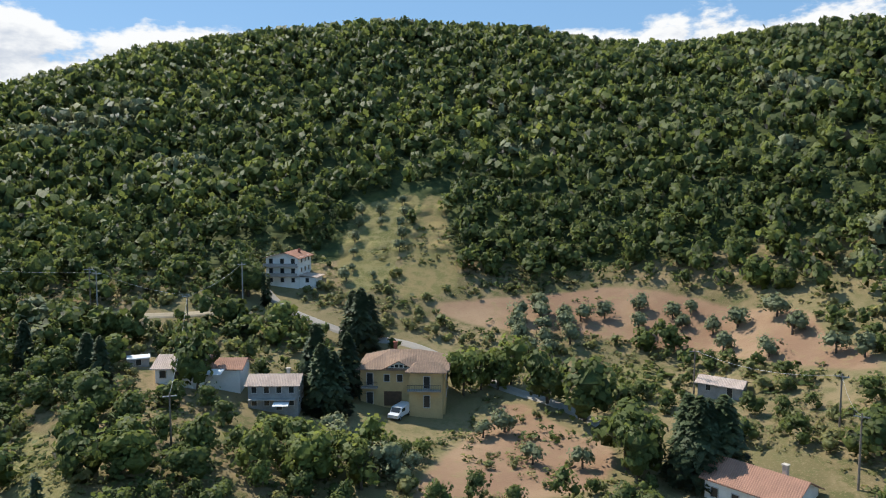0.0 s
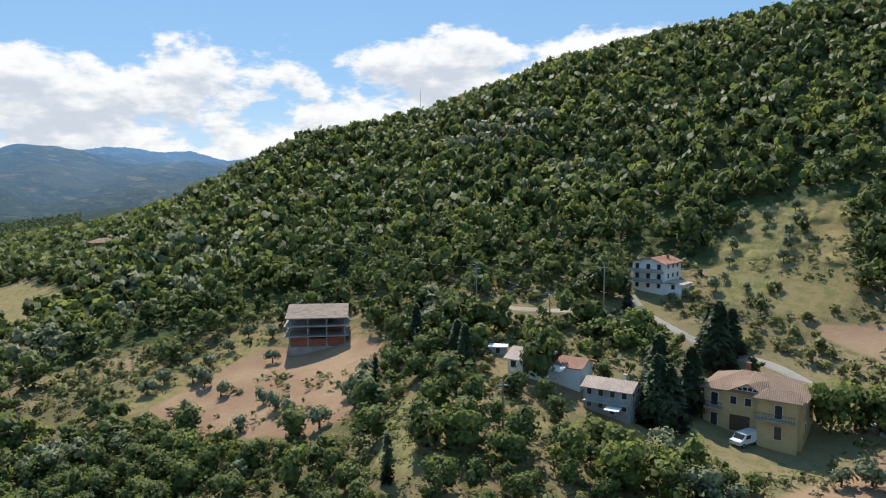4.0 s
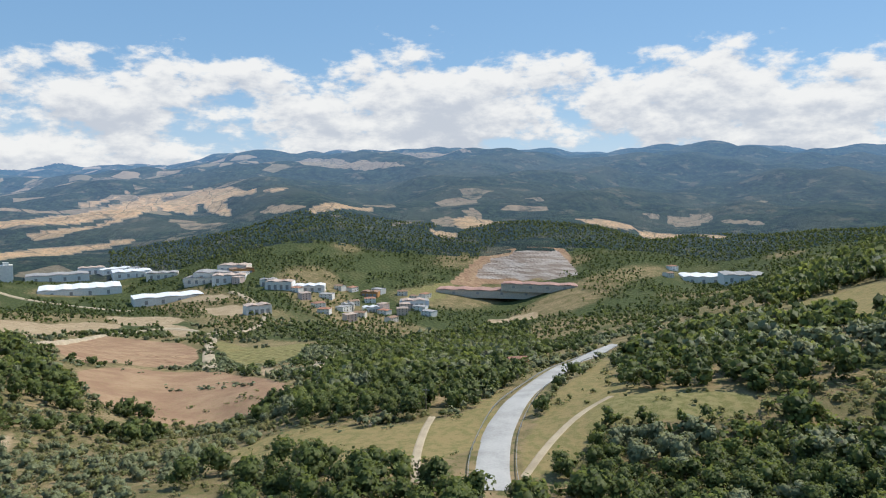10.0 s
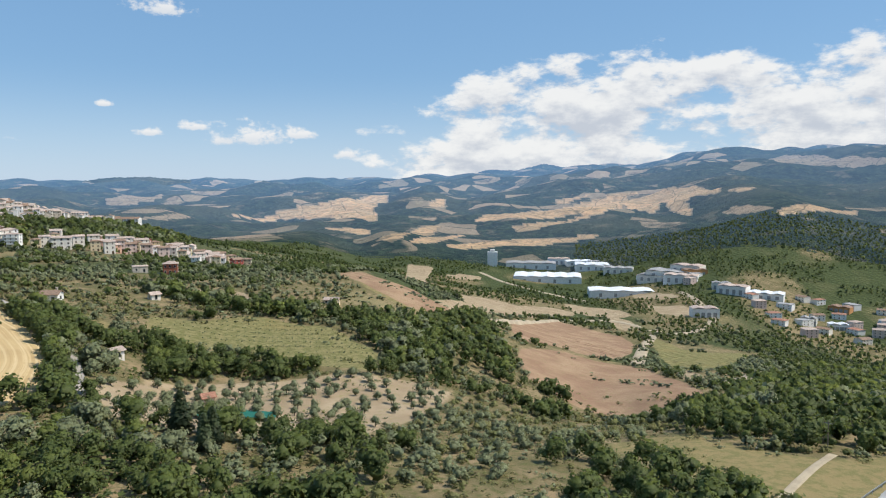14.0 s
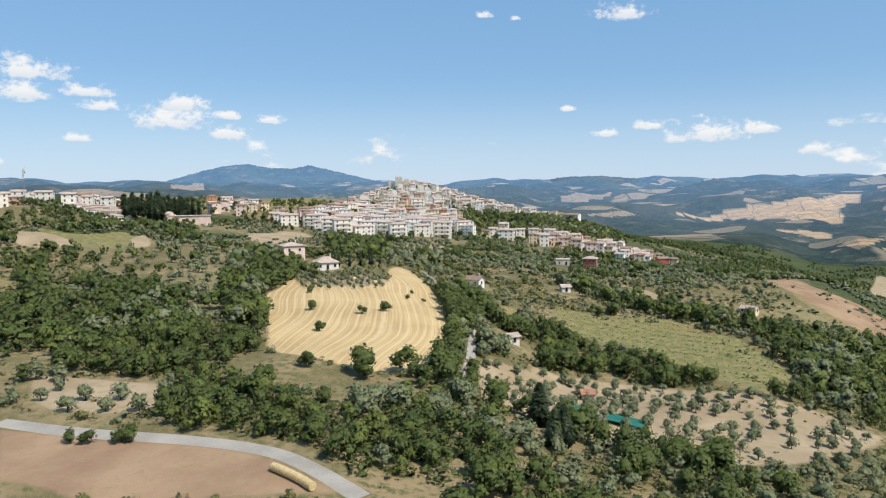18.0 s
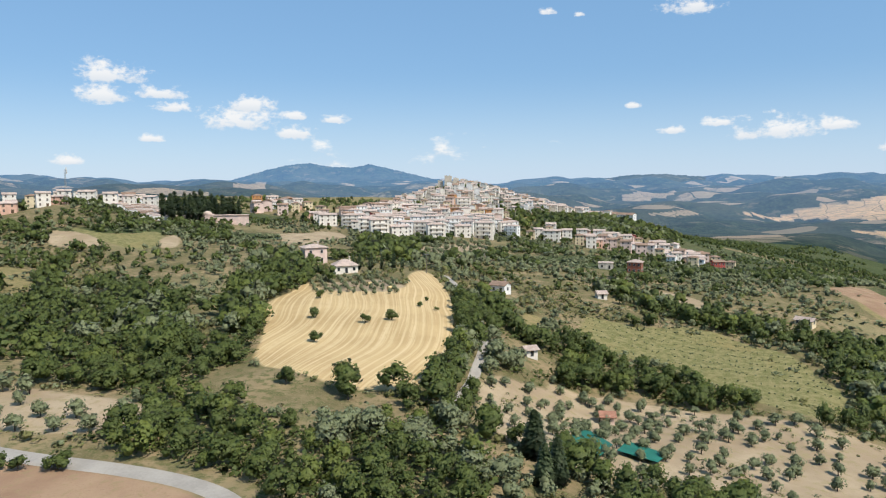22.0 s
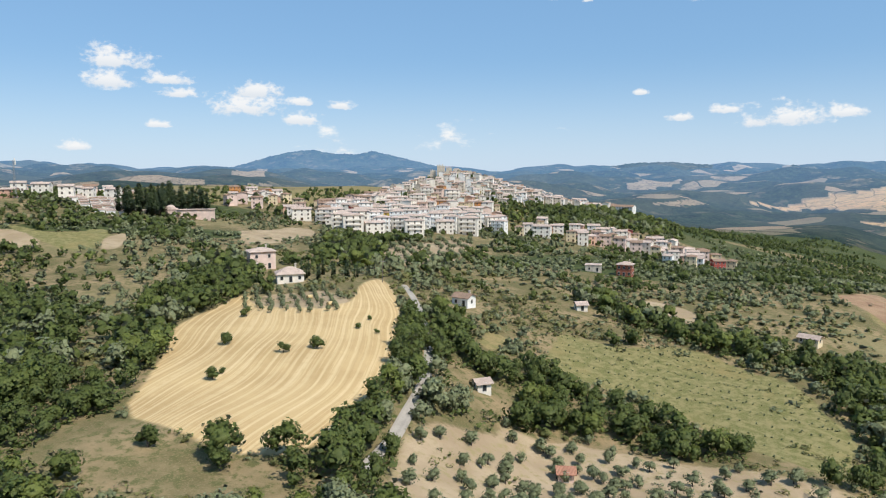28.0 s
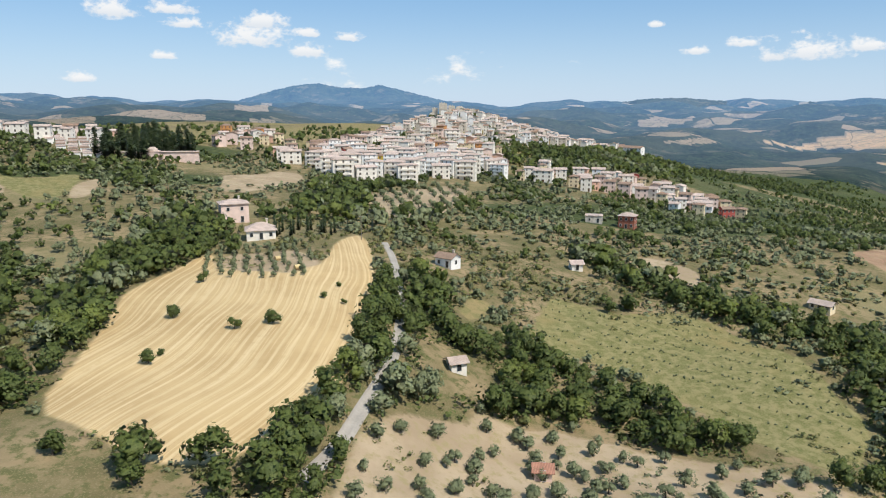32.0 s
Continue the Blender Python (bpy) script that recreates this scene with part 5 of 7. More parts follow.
def plant(kind, places, tall, label, group="", seed=0, wide=1.0):
    """Plants single trees of a kind at places of the plan."""
    rng = np.random.default_rng(seed)
    x, y = np.array([p[0] for p in places]), np.array([p[1] for p in places])
    z = land(x, y)
    for i in range(len(places)):
        k = int(rng.integers(0, len(PROTO[kind])))
        h = rng.uniform(*tall)
        root = tagged(new(TREE_NAMES[kind]), label, "tree", group)
        for part_name, me in zip(("crown", "trunk"), PROTO[kind][k]):
            ob = new(part_name, me)
            ob.parent = root
        wd = h * wide * rng.uniform(0.85, 1.2)
        root.matrix_basis = pose(x[i], y[i], z[i] - 0.02 * h, 0, 0, rng.uniform(0, 360)) @ Matrix.Diagonal((wd, wd, h, 1))
        KEEP_OUT.append((x[i], y[i], h * 0.4))


def rows(poly, apart, seed, skip=0.12, turn=0.0):
    """A planted grove: rows inside an outline, with gaps and some wander."""
    rng = np.random.default_rng(seed)
    p = np.array(poly)
    c = p.mean(0)
    ca, sa = math.cos(radians(turn)), math.sin(radians(turn))
    size = np.abs(p - c).max() * 1.5
    g = np.arange(-size, size, apart)
    gx, gy = np.meshgrid(g, g)
    gx, gy = gx.ravel() + rng.normal(0, 0.09 * apart, gx.size), gy.ravel() + rng.normal(0, 0.09 * apart, gy.size)
    x, y = c[0] + gx * ca - gy * sa, c[1] + gx * sa + gy * ca
    keep = inside(poly, x, y) & (rng.uniform(0, 1, len(x)) > skip)
    return list(zip(x[keep], y[keep]))


# ---- houses near the wooded hill ----
def yellow_house():
    w, d, h = 14.5, 10.0, 6.6
    root = tagged(new("house"), "two-storey ochre villa with a patchy clay tile hip roof", "house")
    s = walls(w, d, h, 2.5)
    s.box(1.2, -d / 2 - 1.6, -2.5, w / 2 - 0.4, -d / 2 - 0.003, h - 0.01).box(-w / 2 - 3.2, -d / 2 + 0.6, -2.5, -w / 2 - 0.003, d / 2 - 1.5, 3.0)
    s.done("wall", OCHRE, root)
    hip_roof(w, d, h, 2.0, 0.7).done("roof", TILES, root)
    # the dormer gable over the entrance bay
    g = Shape()
    g.slab([(-3.4, -d / 2 - 0.9, h - 0.2), (-0.6, -d / 2 - 0.9, h + 1.25), (-0.6, 0.0, h + 1.9), (-3.4, -1.4, h + 1.35)], 0.14)
    g.slab([(-0.6, -d / 2 - 0.9, h + 1.25), (2.2, -d / 2 - 0.9, h - 0.2), (2.2, -1.4, h + 1.35), (-0.6, 0.0, h + 1.9)], 0.14)
    dormer = g.done("dormer", TILES, root)
    f = Shape().add([(-2.9, -d / 2 - 0.3, h - 0.1), (1.7, -d / 2 - 0.3, h - 0.1), (-0.6, -d / 2 - 0.3, h + 1.08)], [(0, 1, 2)])
    f.done("gable", WHITE, dormer)
    for k in range(4):
        Shape().box(-2.0 + k * 0.75, -d / 2 - 0.36, h + 0.02, -1.45 + k * 0.75, -d / 2 - 0.304, h + 0.5 if k in (1, 2) else h + 0.3).done("pane", GLASS, dormer)
    hip_roof(6.0, 3.2, h, 1.0, 0.5).done("porch_roof", TILES, root, at=pose(4.1, -d / 2 - 0.2, 0.02))
    for x, z, me in ((-5.6, 3.4, FRENCH), (-2.7, 4.0, WINDOW), (-0.5, 4.0, WINDOW), (-5.6, 0.1, FRENCH)):
        put(me, "window", root, x, -d / 2, z)
    for x, z, me in ((4.2, 3.35, FRENCH), (4.2, 0.1, FRENCH)):
        put(me, "window", root, x, -d / 2 - 1.6, z)
    for y in (-2.6, 2.2):
        for z in (0.95, 4.0):
            put(WINDOW, "window", root, w / 2, y, z, 90)
    Shape().box(-3.2, -d / 2 - 0.06, -0.1, -0.2, -d / 2 - 0.003, 2.4).done("garage_door", SHUTTER, root)
    for x0, x1, y in ((1.0, 6.6, -d / 2 - 2.7), (-7.0, -4.2, -d / 2 - 1.1)):
        b = Shape().box(x0, y, 3.1, x1, y + 1.1, 3.28).done("balcony", RAW, root)
        Shape().box(x0, y, 4.2, x1, y + 0.05, 4.26).done("railing", RAIL, b)
        for k in range(15):
            xx = x0 + (x1 - x0 - 0.04) * k / 14
            Shape().box(xx, y + 0.01, 3.28, xx + 0.03, y + 0.04, 4.2).done("baluster", RAIL, b)
    t = Shape().box(-w / 2 - 3.4, -d / 2 + 0.4, 3.004, -w / 2 - 0.004, d / 2 - 1.3, 3.16)
    t.done("terrace", TILES_PALE, root)
    Shape().box(-2.2, 0.6, h + 1.0, -1.6, 1.2, h + 2.9).box(-2.3, 0.5, h + 2.95, -1.5, 1.3, h + 3.1).done("chimney", BRICK, root)
    return root


def white_house():
    w, d = 9.0, 10.5
    root = tagged(new("house"), "three-storey white house with red gable roof and long balconies", "house")
    h = 8.2
    s = Shape().box(-w / 2, -d / 2, -3, w / 2, d / 2, h)
    s.add([(-w / 2, -d / 2, h), (w / 2, -d / 2, h), (0.8, -d / 2, h + 1.3), (-w / 2, d / 2, h), (w / 2, d / 2, h), (0.8, d / 2, h + 1.3)], [(0, 1, 2), (4, 3, 5)])
    s.done("wall", WHITE, root)
    r = Shape()
    r.slab([(-w / 2 - 0.7, -d / 2 - 0.8, h - 0.25), (0.8, -d / 2 - 0.8, h + 1.45), (0.8, d / 2 + 0.6, h + 1.45), (-w / 2 - 0.7, d / 2 + 0.6, h - 0.25)], 0.18)
    r.slab([(0.8, -d / 2 - 0.8, h + 1.45), (w / 2 + 0.7, -d / 2 - 0.8, h - 0.3), (w / 2 + 0.7, d / 2 + 0.6, h - 0.3), (0.8, d / 2 + 0.6, h + 1.45)], 0.18)
    r.done("roof", TILES_RED, root)
    for f in range(3):
        z = f * 2.75
        for x in (-3.1, 0.0, 3.0):
            put(FRENCH if f else WINDOW, "window", root, x, -d / 2, z + (0.12 if f else 0.9))
        for y in (-3, 0, 3):
            put(WINDOW, "window", root, w / 2, y, z + 0.95, 90)
        if f:
            b = Shape().box(-w / 2 - 0.4, -d / 2 - 1.2, z - 0.1, w / 2, -d / 2 - 0.004, z + 0.08).done("balcony", GREY, root)
            Shape().box(-w / 2 - 0.4, -d / 2 - 1.2, z + 0.084, w / 2, -d / 2 - 1.14, z + 0.95).done("railing", GREY, b)
    a = Shape().box(w / 2 + 0.003, -d / 2 + 0.5, -3, w / 2 + 4.5, 1.5, 2.4).done("annexe", WHITE, root)
    Shape().slab([(w / 2 + 0.05, -d / 2 + 0.1, 3.1), (w / 2 + 5.0, -d / 2 + 0.1, 2.5), (w / 2 + 5.0, 1.9, 2.5), (w / 2 + 0.05, 1.9, 3.1)], 0.15).done("roof", TILES_PALE, a)
    put(WINDOW, "window", root, w / 2 + 2.2, -d / 2 + 0.5, 0.9)
    Shape().box(2.2, 1.0, h, 2.8, 1.6, h + 2.0).done("chimney", BRICK, root)
    return root


def grey_house():
    root = house("grey rendered two-storey cottage with a faded tile roof", 9.0, 6.4, 2, GREY, "gable", TILES_PALE, 1.2, 4, 2, 2.45)
    Shape().box(-4.3, -4.5, 2.35, 4.3, -3.204, 2.5).done("balcony", RAW, root)
    Shape().slab([(0.4, -6.0, 1.75), (3.2, -6.0, 1.75), (3.2, -3.3, 2.2), (0.4, -3.3, 2.2)], 0.04).done("awning", CANVAS, root, "white canvas awning")
    return root


def wing_house():
    root = house("low white farmhouse with faded red tile roofs", 6.5, 6.0, 1, WHITE, "gable", TILES_PALE, 1.3, 3, 2, 2.6)
    w = walls(5.2, 5.0, 2.4, 2.5, 1.0).done("wing", WHITE, root, at=pose(5.86, 0.8, 0))
    hip_roof(5.2, 5.0, 2.4, 1.0, gable=True).done("roof", TILES_RED, w)
    Shape().slab([(3.6, -4.2, 1.9), (6.4, -4.2, 1.9), (6.4, -1.8, 2.3), (3.6, -1.8, 2.3)], 0.04).done("awning", CANVAS, root, "white canvas awning")
    return root


def unfinished_house():
    w, d = 14.0, 10.0
    root = tagged(new("unfinished_house"), "unfinished concrete frame house with brick ground floor", "house")
    Shape().box(-w / 2, -d / 2, -2.5, w / 2, d / 2, 0.1).done("foundation", RAW, root)
    for z in (2.9, 5.6):
        Shape().box(-w / 2 - 0.9, -d / 2 - 1.0, z, w / 2 + 0.6, d / 2 + 0.3, z + 0.28).done("floor_slab", RAW, root)
    for x in (-6.6, -2.3, 2.2, 6.6):
        for y in (-4.6, 0, 4.6):
            Shape().box(x - 0.17, y - 0.17, 0.1, x + 0.17, y + 0.17, 8.0 + 0.14 * (y + 4.6)).done("column", RAW, root)
    for x0, x1 in ((-6.4, -2.5), (-2.1, 2.0), (2.4, 6.4)):
        Shape().box(x0, -4.7, 0.104, x1, -4.45, 2.9 if x0 != -2.1 else 2.2).done("infill_wall", BRICK, root)
    Shape().box(6.48, -4.4, 0.104, 6.72, 4.4, 2.9).done("infill_wall", BRICK, root)
    Shape().box(-6.72, -4.4, 0.104, -6.48, 4.4, 2.9).done("infill_wall", BRICK, root)
    Shape().box(-6.4, 4.45, 0.104, 6.4, 4.7, 8.6).done("infill_wall", BRICK, root)
    Shape().box(2.0, 1.0, 3.184, 6.4, 4.4, 5.6).done("infill_wall", BRICK, root)
    Shape().slab([(-w / 2 - 0.6, -d / 2 - 0.7, 7.9), (w / 2 + 0.5, -d / 2 - 0.7, 7.9), (w / 2 + 0.5, d / 2 + 0.6, 9.7), (-w / 2 - 0.6, d / 2 + 0.6, 9.7)], 0.25).done("roof", SHEET, root)
    for k, (x, z) in enumerate(((-8.0, 5.0), (-7.6, 3.4))):
        Shape().box(x, -5.6, z, -2.5, -5.2, z + 0.08).done("plank", WOODPOLE, root)
    return root


AT_YELLOW = (-6.6, 122.9)
AT_WHITE = (-36.3, 166.1)
AT_WING = (-41.6, 112.4)
AT_GREY = (-26.2, 109.1)
AT_UNFINISHED = (-99.7, 119.6)
AT_RED = (39.4, 85.2)
AT_SHED = (46.9, 116.6)
stand(yellow_house(), AT_YELLOW, facing(AT_YELLOW) - 6)
stand(white_house(), AT_WHITE, facing(AT_WHITE) - 20, 1.2).scale = (0.86, 0.86, 0.8)
stand(wing_house(), AT_WING, facing(AT_WING) - 20).scale = (1.1, 1.1, 0.95)
stand(grey_house(), AT_GREY, facing(AT_GREY) - 12).scale = (0.84, 0.84, 0.8)
stand(unfinished_house(), AT_UNFINISHED, facing(AT_UNFINISHED, (14, 2)) - 4).scale = (0.92, 0.92, 0.84)
stand(house("white bungalow with a fresh red tile gable roof", 10.8, 7.2, 1, WHITE, "gable", TILES_RED, 1.7, 4, 2, 3.2), AT_RED, facing(AT_RED) - 25, 1.4)
stand(house("small grey shed with patched clay roof", 8.0, 5.0, 1, GREY, "gable", TILES_PALE, 0.9, 2, 1, 2.4, chimney=False, name="shed", category="shed"), AT_SHED, facing(AT_SHED) - 15).scale = (0.86, 0.86, 0.78)
AT_HUT = (-50.4, 115.3)
stand(house("small hut with a white sheet roof", 4.0, 3.0, 1, GREY, "flat", CANVAS, 0.5, 1, 1, 2.0, chimney=False, name="hut", category="hut"), AT_HUT, facing(AT_HUT)).scale = (0.8, 0.8, 0.5)
for p, r, front in ((AT_YELLOW, 11, 0.75), (AT_WHITE, 9, 0.3), (AT_WING, 8, 0.2), (AT_GREY, 8, 0.3), (AT_UNFINISHED, 12, 0.75), (AT_RED, 11, 0.75), (AT_SHED, 6, 0.6), (AT_HUT, 3, 0.4)):
    KEEP_OUT.append((*p, r))
    KEEP_OUT.append((p[0] * 0.93, p[1] * 0.93, r * front))

AT_SPUR = (-282.1, 178.8)
AT_ORANGE_HUT = (-263.9, -3.9)
SMALL_HOUSES = [
    (AT_SPUR, house("orange farmhouse with tile roof among trees", 11, 8, 1, ORANGE, "hip", TILES, 1.5, 3, 2), 20),
    (AT_ORANGE_HUT, house("small red-roofed farm hut", 7, 5.5, 1, STONE, "gable", TILES_RED, 1.2, 2, 1, chimney=False), 15),
    ((12.8, -255.1), house("cream country house with red hip roof", 9, 7.5, 1, CREAM, "hip", TILES_PALE, 1.9, 3, 2, 3.0), 10),
    ((28.5, -282.4), house("square pink country house with flat hip roof", 9.5, 8.5, 2, PINK, "hip", TILES_PALE, 1.2, 2, 2, 3.3), 15),
    ((-47.2, -244.2), house("white cottage with red tile roof", 6.2, 5, 1, WHITE, "gable", TILES, 1.1, 2, 1), -30),
    ((-136.9, -360.8), house("brown brick farmhouse with pale roof", 7.5, 6.5, 2, BRICK, "hip", TILES_PALE, 1.2, 3, 2), -10),
    ((-234.5, -476.0), house("bright red painted house below town", 8, 6.5, 2, RED_WALL, "gable", TILES, 1.2, 3, 2), 25),
    ((-122.5, -368.2), house("low stone farm building", 8, 6, 1, STONE, "flat", TILES_PALE, 1.0, 2, 1, chimney=False), 0),
    ((-92.8, -268.9), house("tiny cream cabin among scrub", 4, 4, 1, CREAM, "gable", TILES_PALE, 0.9, 1, 1, 2.3, chimney=False), 20),
    ((-165.8, -241.8), house("yellow farm building with flat tile roof", 6.5, 4.2, 1, BUTTER, "gable", TILES_PALE, 0.9, 3, 1, 2.3, chimney=False), -20),
    ((-47.0, -177.5), house("small white cottage among olives", 3.6, 3.4, 1, CREAM, "gable", TILES_PALE, 0.8, 1, 1, 2.0, chimney=False), 30),
    ((-61.9, -149.0), house("tiny pink garden shed", 3.2, 3, 1, PINK, "gable", TILES_RED, 0.8, 1, 1, 2.0, chimney=False, name="shed", category="shed"), 10),
]
for p, ob, off in SMALL_HOUSES:
    stand(ob, p, facing(p, (-10, 20)) + off)
    KEEP_OUT.append((*p, 9))
    KEEP_OUT.append((p[0] * 0.97, p[1] * 0.97, 7))

# ---- groves and garden trees ----
grove = "olives in rows"
plant("olive", [(-108.8, 94.8), (-101.0, 92.7), (-100.1, 84.3), (-82.8, 90.0), (-77.1, 87.9), (-87.7, 91.7), (-71.6, 103.3), (-69.8, 95.2), (-67.6, 96.5), (-68.1, 86.0), (-84.2, 82.8), (-65.6, 92.1), (-102.7, 108.2)],
      (3.4, 5.2), "grey-green olive tree on bare tilled soil", "olives below the unfinished house", 1)
plant("olive", [(34.9, 151.3), (42.7, 152.5), (48.5, 148.1), (52.4, 148.3), (58.5, 139.0), (54.2, 140.3), (64.7, 135.8), (63.7, 127.5), (49.3, 144.3), (40.9, 146.3), (53.3, 132.8), (57.8, 123.8), (65.8, 116.8), (68.2, 112.8)],
      (4.0, 5.5), "rounded olive tree on brown tilled ground", "olives on the brown clearing", 2)
plant("olive", rows([(12.0, 139.5), (14.5, 154.9), (26.4, 159.3), (30.3, 152.7), (26.4, 138.3), (18.2, 135.3)], 4.6, 3, 0.08), (4.2, 6.0), "dense silvery olive tree", "olives in the thicket", 3)
plant("olive", rows(DRIES[3], 7.0, 4, 0.1, 20), (3.4, 4.8), "small olive tree on dry yellow grass", "olives beside the unfinished house", 4)
plant("olive", rows(LAWNS[0], 5.6, 5, 0.2), (2.6, 4.4), "round olive tree in a green meadow", "olives in the hill meadow", 5)
plant("olive", rows(PALES[0], 6.6, 6, 0.2, 15), (2.5, 3.9), "olive tree on pale terrace soil", "olives on the terrace", 6)
plant("olive", rows(PALES[1], 6.6, 7, 0.24, 40), (2.5, 3.8), "olive tree in a planted row on pale soil", "olives in the front grove", 7)
plant("olive", rows(PALES[2], 7.5, 8, 0.15), (3.2, 4.8), "olive tree on pale dry soil", "olives above the farm road", 8)
GROVE_WAY = ((13.9, -209.5), (21.0, -236.6))
plant("olive", rows([(17.6, -208.7), (25.8, -238.2), (6.9, -242.7), (-7.2, -240.4), (-10.4, -206.7)], 3.5, 9, 0.03, math.degrees(math.atan2(GROVE_WAY[1][1] - GROVE_WAY[0][1], GROVE_WAY[1][0] - GROVE_WAY[0][0]))), (1.9, 2.4), "trimmed olive tree in a tight row", "olives behind the stubble field", 9, 0.85)
plant("olive", rows(PALES[3], 7.5, 10, 0.08, 10), (3.2, 4.2), "small olive tree on a pale slope", "olives below the town", 10)
plant("olive", [(-4.5, 93.3), (6.3, 108.7), (9.8, 110.5), (12.9, 99.2), (-15.0, 99.4), (-16.4, 102.9), (19.7, 97.4)], (3.4, 4.6), "rounded olive tree in a dry yard", "olives in the yard", 11)
plant("broad", [(14.8, -178.3), (-0.2, -171.6), (-7.3, -175.9), (16.1, -204.9), (11.6, -155.5)], (3.0, 3.8), "small round tree alone in the stubble", "trees in the stubble field", 12, 1.15)
plant("broad", [(-18.1, -205.1), (-15.8, -194.9), (-20.7, -192.3), (10.5, -158.9)], (1.6, 2.2), "low round bush alone in the stubble", "bushes in the stubble field", 22, 1.15)
plant("broad", [(-29.6, -174.2), (-31.9, -190.1), (-30.9, -200.2), (-62.1, -188.6), (-31.0, -167.7), (-28.9, -200.6), (-28.6, -184.5), (-27.3, -171.1), (-25.3, -158.2), (-23.7, -146.5), (-20.8, -137.1), (-18.5, -130.7), (-29.8, -215.6), (-34.2, -189.9), (-22.6, -134.0)], (5.5, 8.5), "broad dark oak at the field's edge", "oaks at the field edge", 13)
plant("broad", [(13.3, -123.7), (0.0, -117.9)], (4.2, 5.0), "round dark oak below the stubble field", "oaks below the field", 24, 1.1)
plant("broad", [(47.1, -84.6), (41.7, -84.2), (40.3, -84.7), (50.5, -86.0)], (2.4, 3.4), "low round bush beside the farm road", "bushes by the farm road", 23, 1.3)
plant("pine", [(-17.5, 110.2), (-21.5, 118.1), (-16.4, 119.0), (-14.8, 142.1), (-17.9, 139.0), (-15.9, 135.9), (-19.3, 110.3)], (9, 13), "tall dark cedar beside the villa", "conifers by the villa", 14)
plant("pine", [(32.5, 91.6), (34.8, 90.9), (37.2, 91.6), (33.4, 89.9)], (9.5, 12.5), "tall dark fir above the bungalow", "firs by the bungalow", 15)
plant("pine", [(-52.7, 107.2), (-69.7, 116.2), (-56.9, 111.3), (-37.2, -91.4), (-35.1, -101.9), (-34.7, -89.8)], (6.5, 9), "broad dark conifer in scrub", "", 16)
plant("bright", [(9.8, 125.9), (6.8, 126.1), (12.5, 127.7), (3.6, 124.3), (-10.4, 87.3), (-60.4, 71.9)], (8, 12), "bright green young leafy tree", "", 17)
plant("broad", [(18.1, 119.7), (23.0, 112.4), (26.5, 93.1), (25.8, 96.4), (-44.4, 155.7), (-42.8, 154.7), (-38.5, 109.1)], (8, 13), "dark leafy tree by the lane", "", 18)
plant("cypress", [(-62.3, 93.6), (-42.3, 71.2), (-37.5, 150.6), (-38.6, 151.7)], (6, 9), "slim dark cypress standing alone", "", 19)
plant("cypress", rows([(12.7, -264.5), (-9.5, -272.7), (-11.4, -258.8), (9.8, -251.6)], 4.2, 20, 0.1), (4.5, 7.0), "slim cypress in a garden row", "cypresses behind the field", 20)
plant("cypress", rows([(136, -412), (158, -470), (162, -545), (129, -548), (110, -500), (118, -453)], 7.5, 21, 0.3), (10, 17), "tall dark cypress by the cemetery", "cypresses at the cemetery", 21, 1.5)


# ---- the town on its ridge ----
def town_house(label, w, d, floors, wall, tiles, roof="gable", rise=1.3, front=3, balcony=False):
    root = tagged(new("town_house"), label, "house")
    h = floors * 2.9 + 0.2
    walls(w, d, h, 6.0, rise if roof == "gable" else 0).done("wall", wall, root)
    if roof == "flat":
        Shape().box(-w / 2 - 0.2, -d / 2 - 0.2, h + 0.003, w / 2 + 0.2, d / 2 + 0.2, h + 0.4).done("roof", tiles, root)
    else:
        hip_roof(w, d, h, rise, 0.45, roof == "gable").done("roof", tiles, root)
    for f in range(floors):
        for k in range(front):
            x = (k + 0.5 - front / 2) * w / front
            door = f == 0 and k == front // 2
            put(FAR_DOOR if door else FAR_WINDOW, "door" if door else "window", root, x, -d / 2, 0.05 if door else f * 2.9 + 0.95)
        if floors > 2 and f:
            put(FAR_WINDOW, "window", root, w / 2, 0, f * 2.9 + 0.95, 90)
        if balcony and f:
            Shape().box(-w * 0.36, -d / 2 - 1.1, f * 2.9 - 0.1, w * 0.36, -d / 2 - 0.004, f * 2.9 + 0.85).done("balcony", wall, root)
    return root


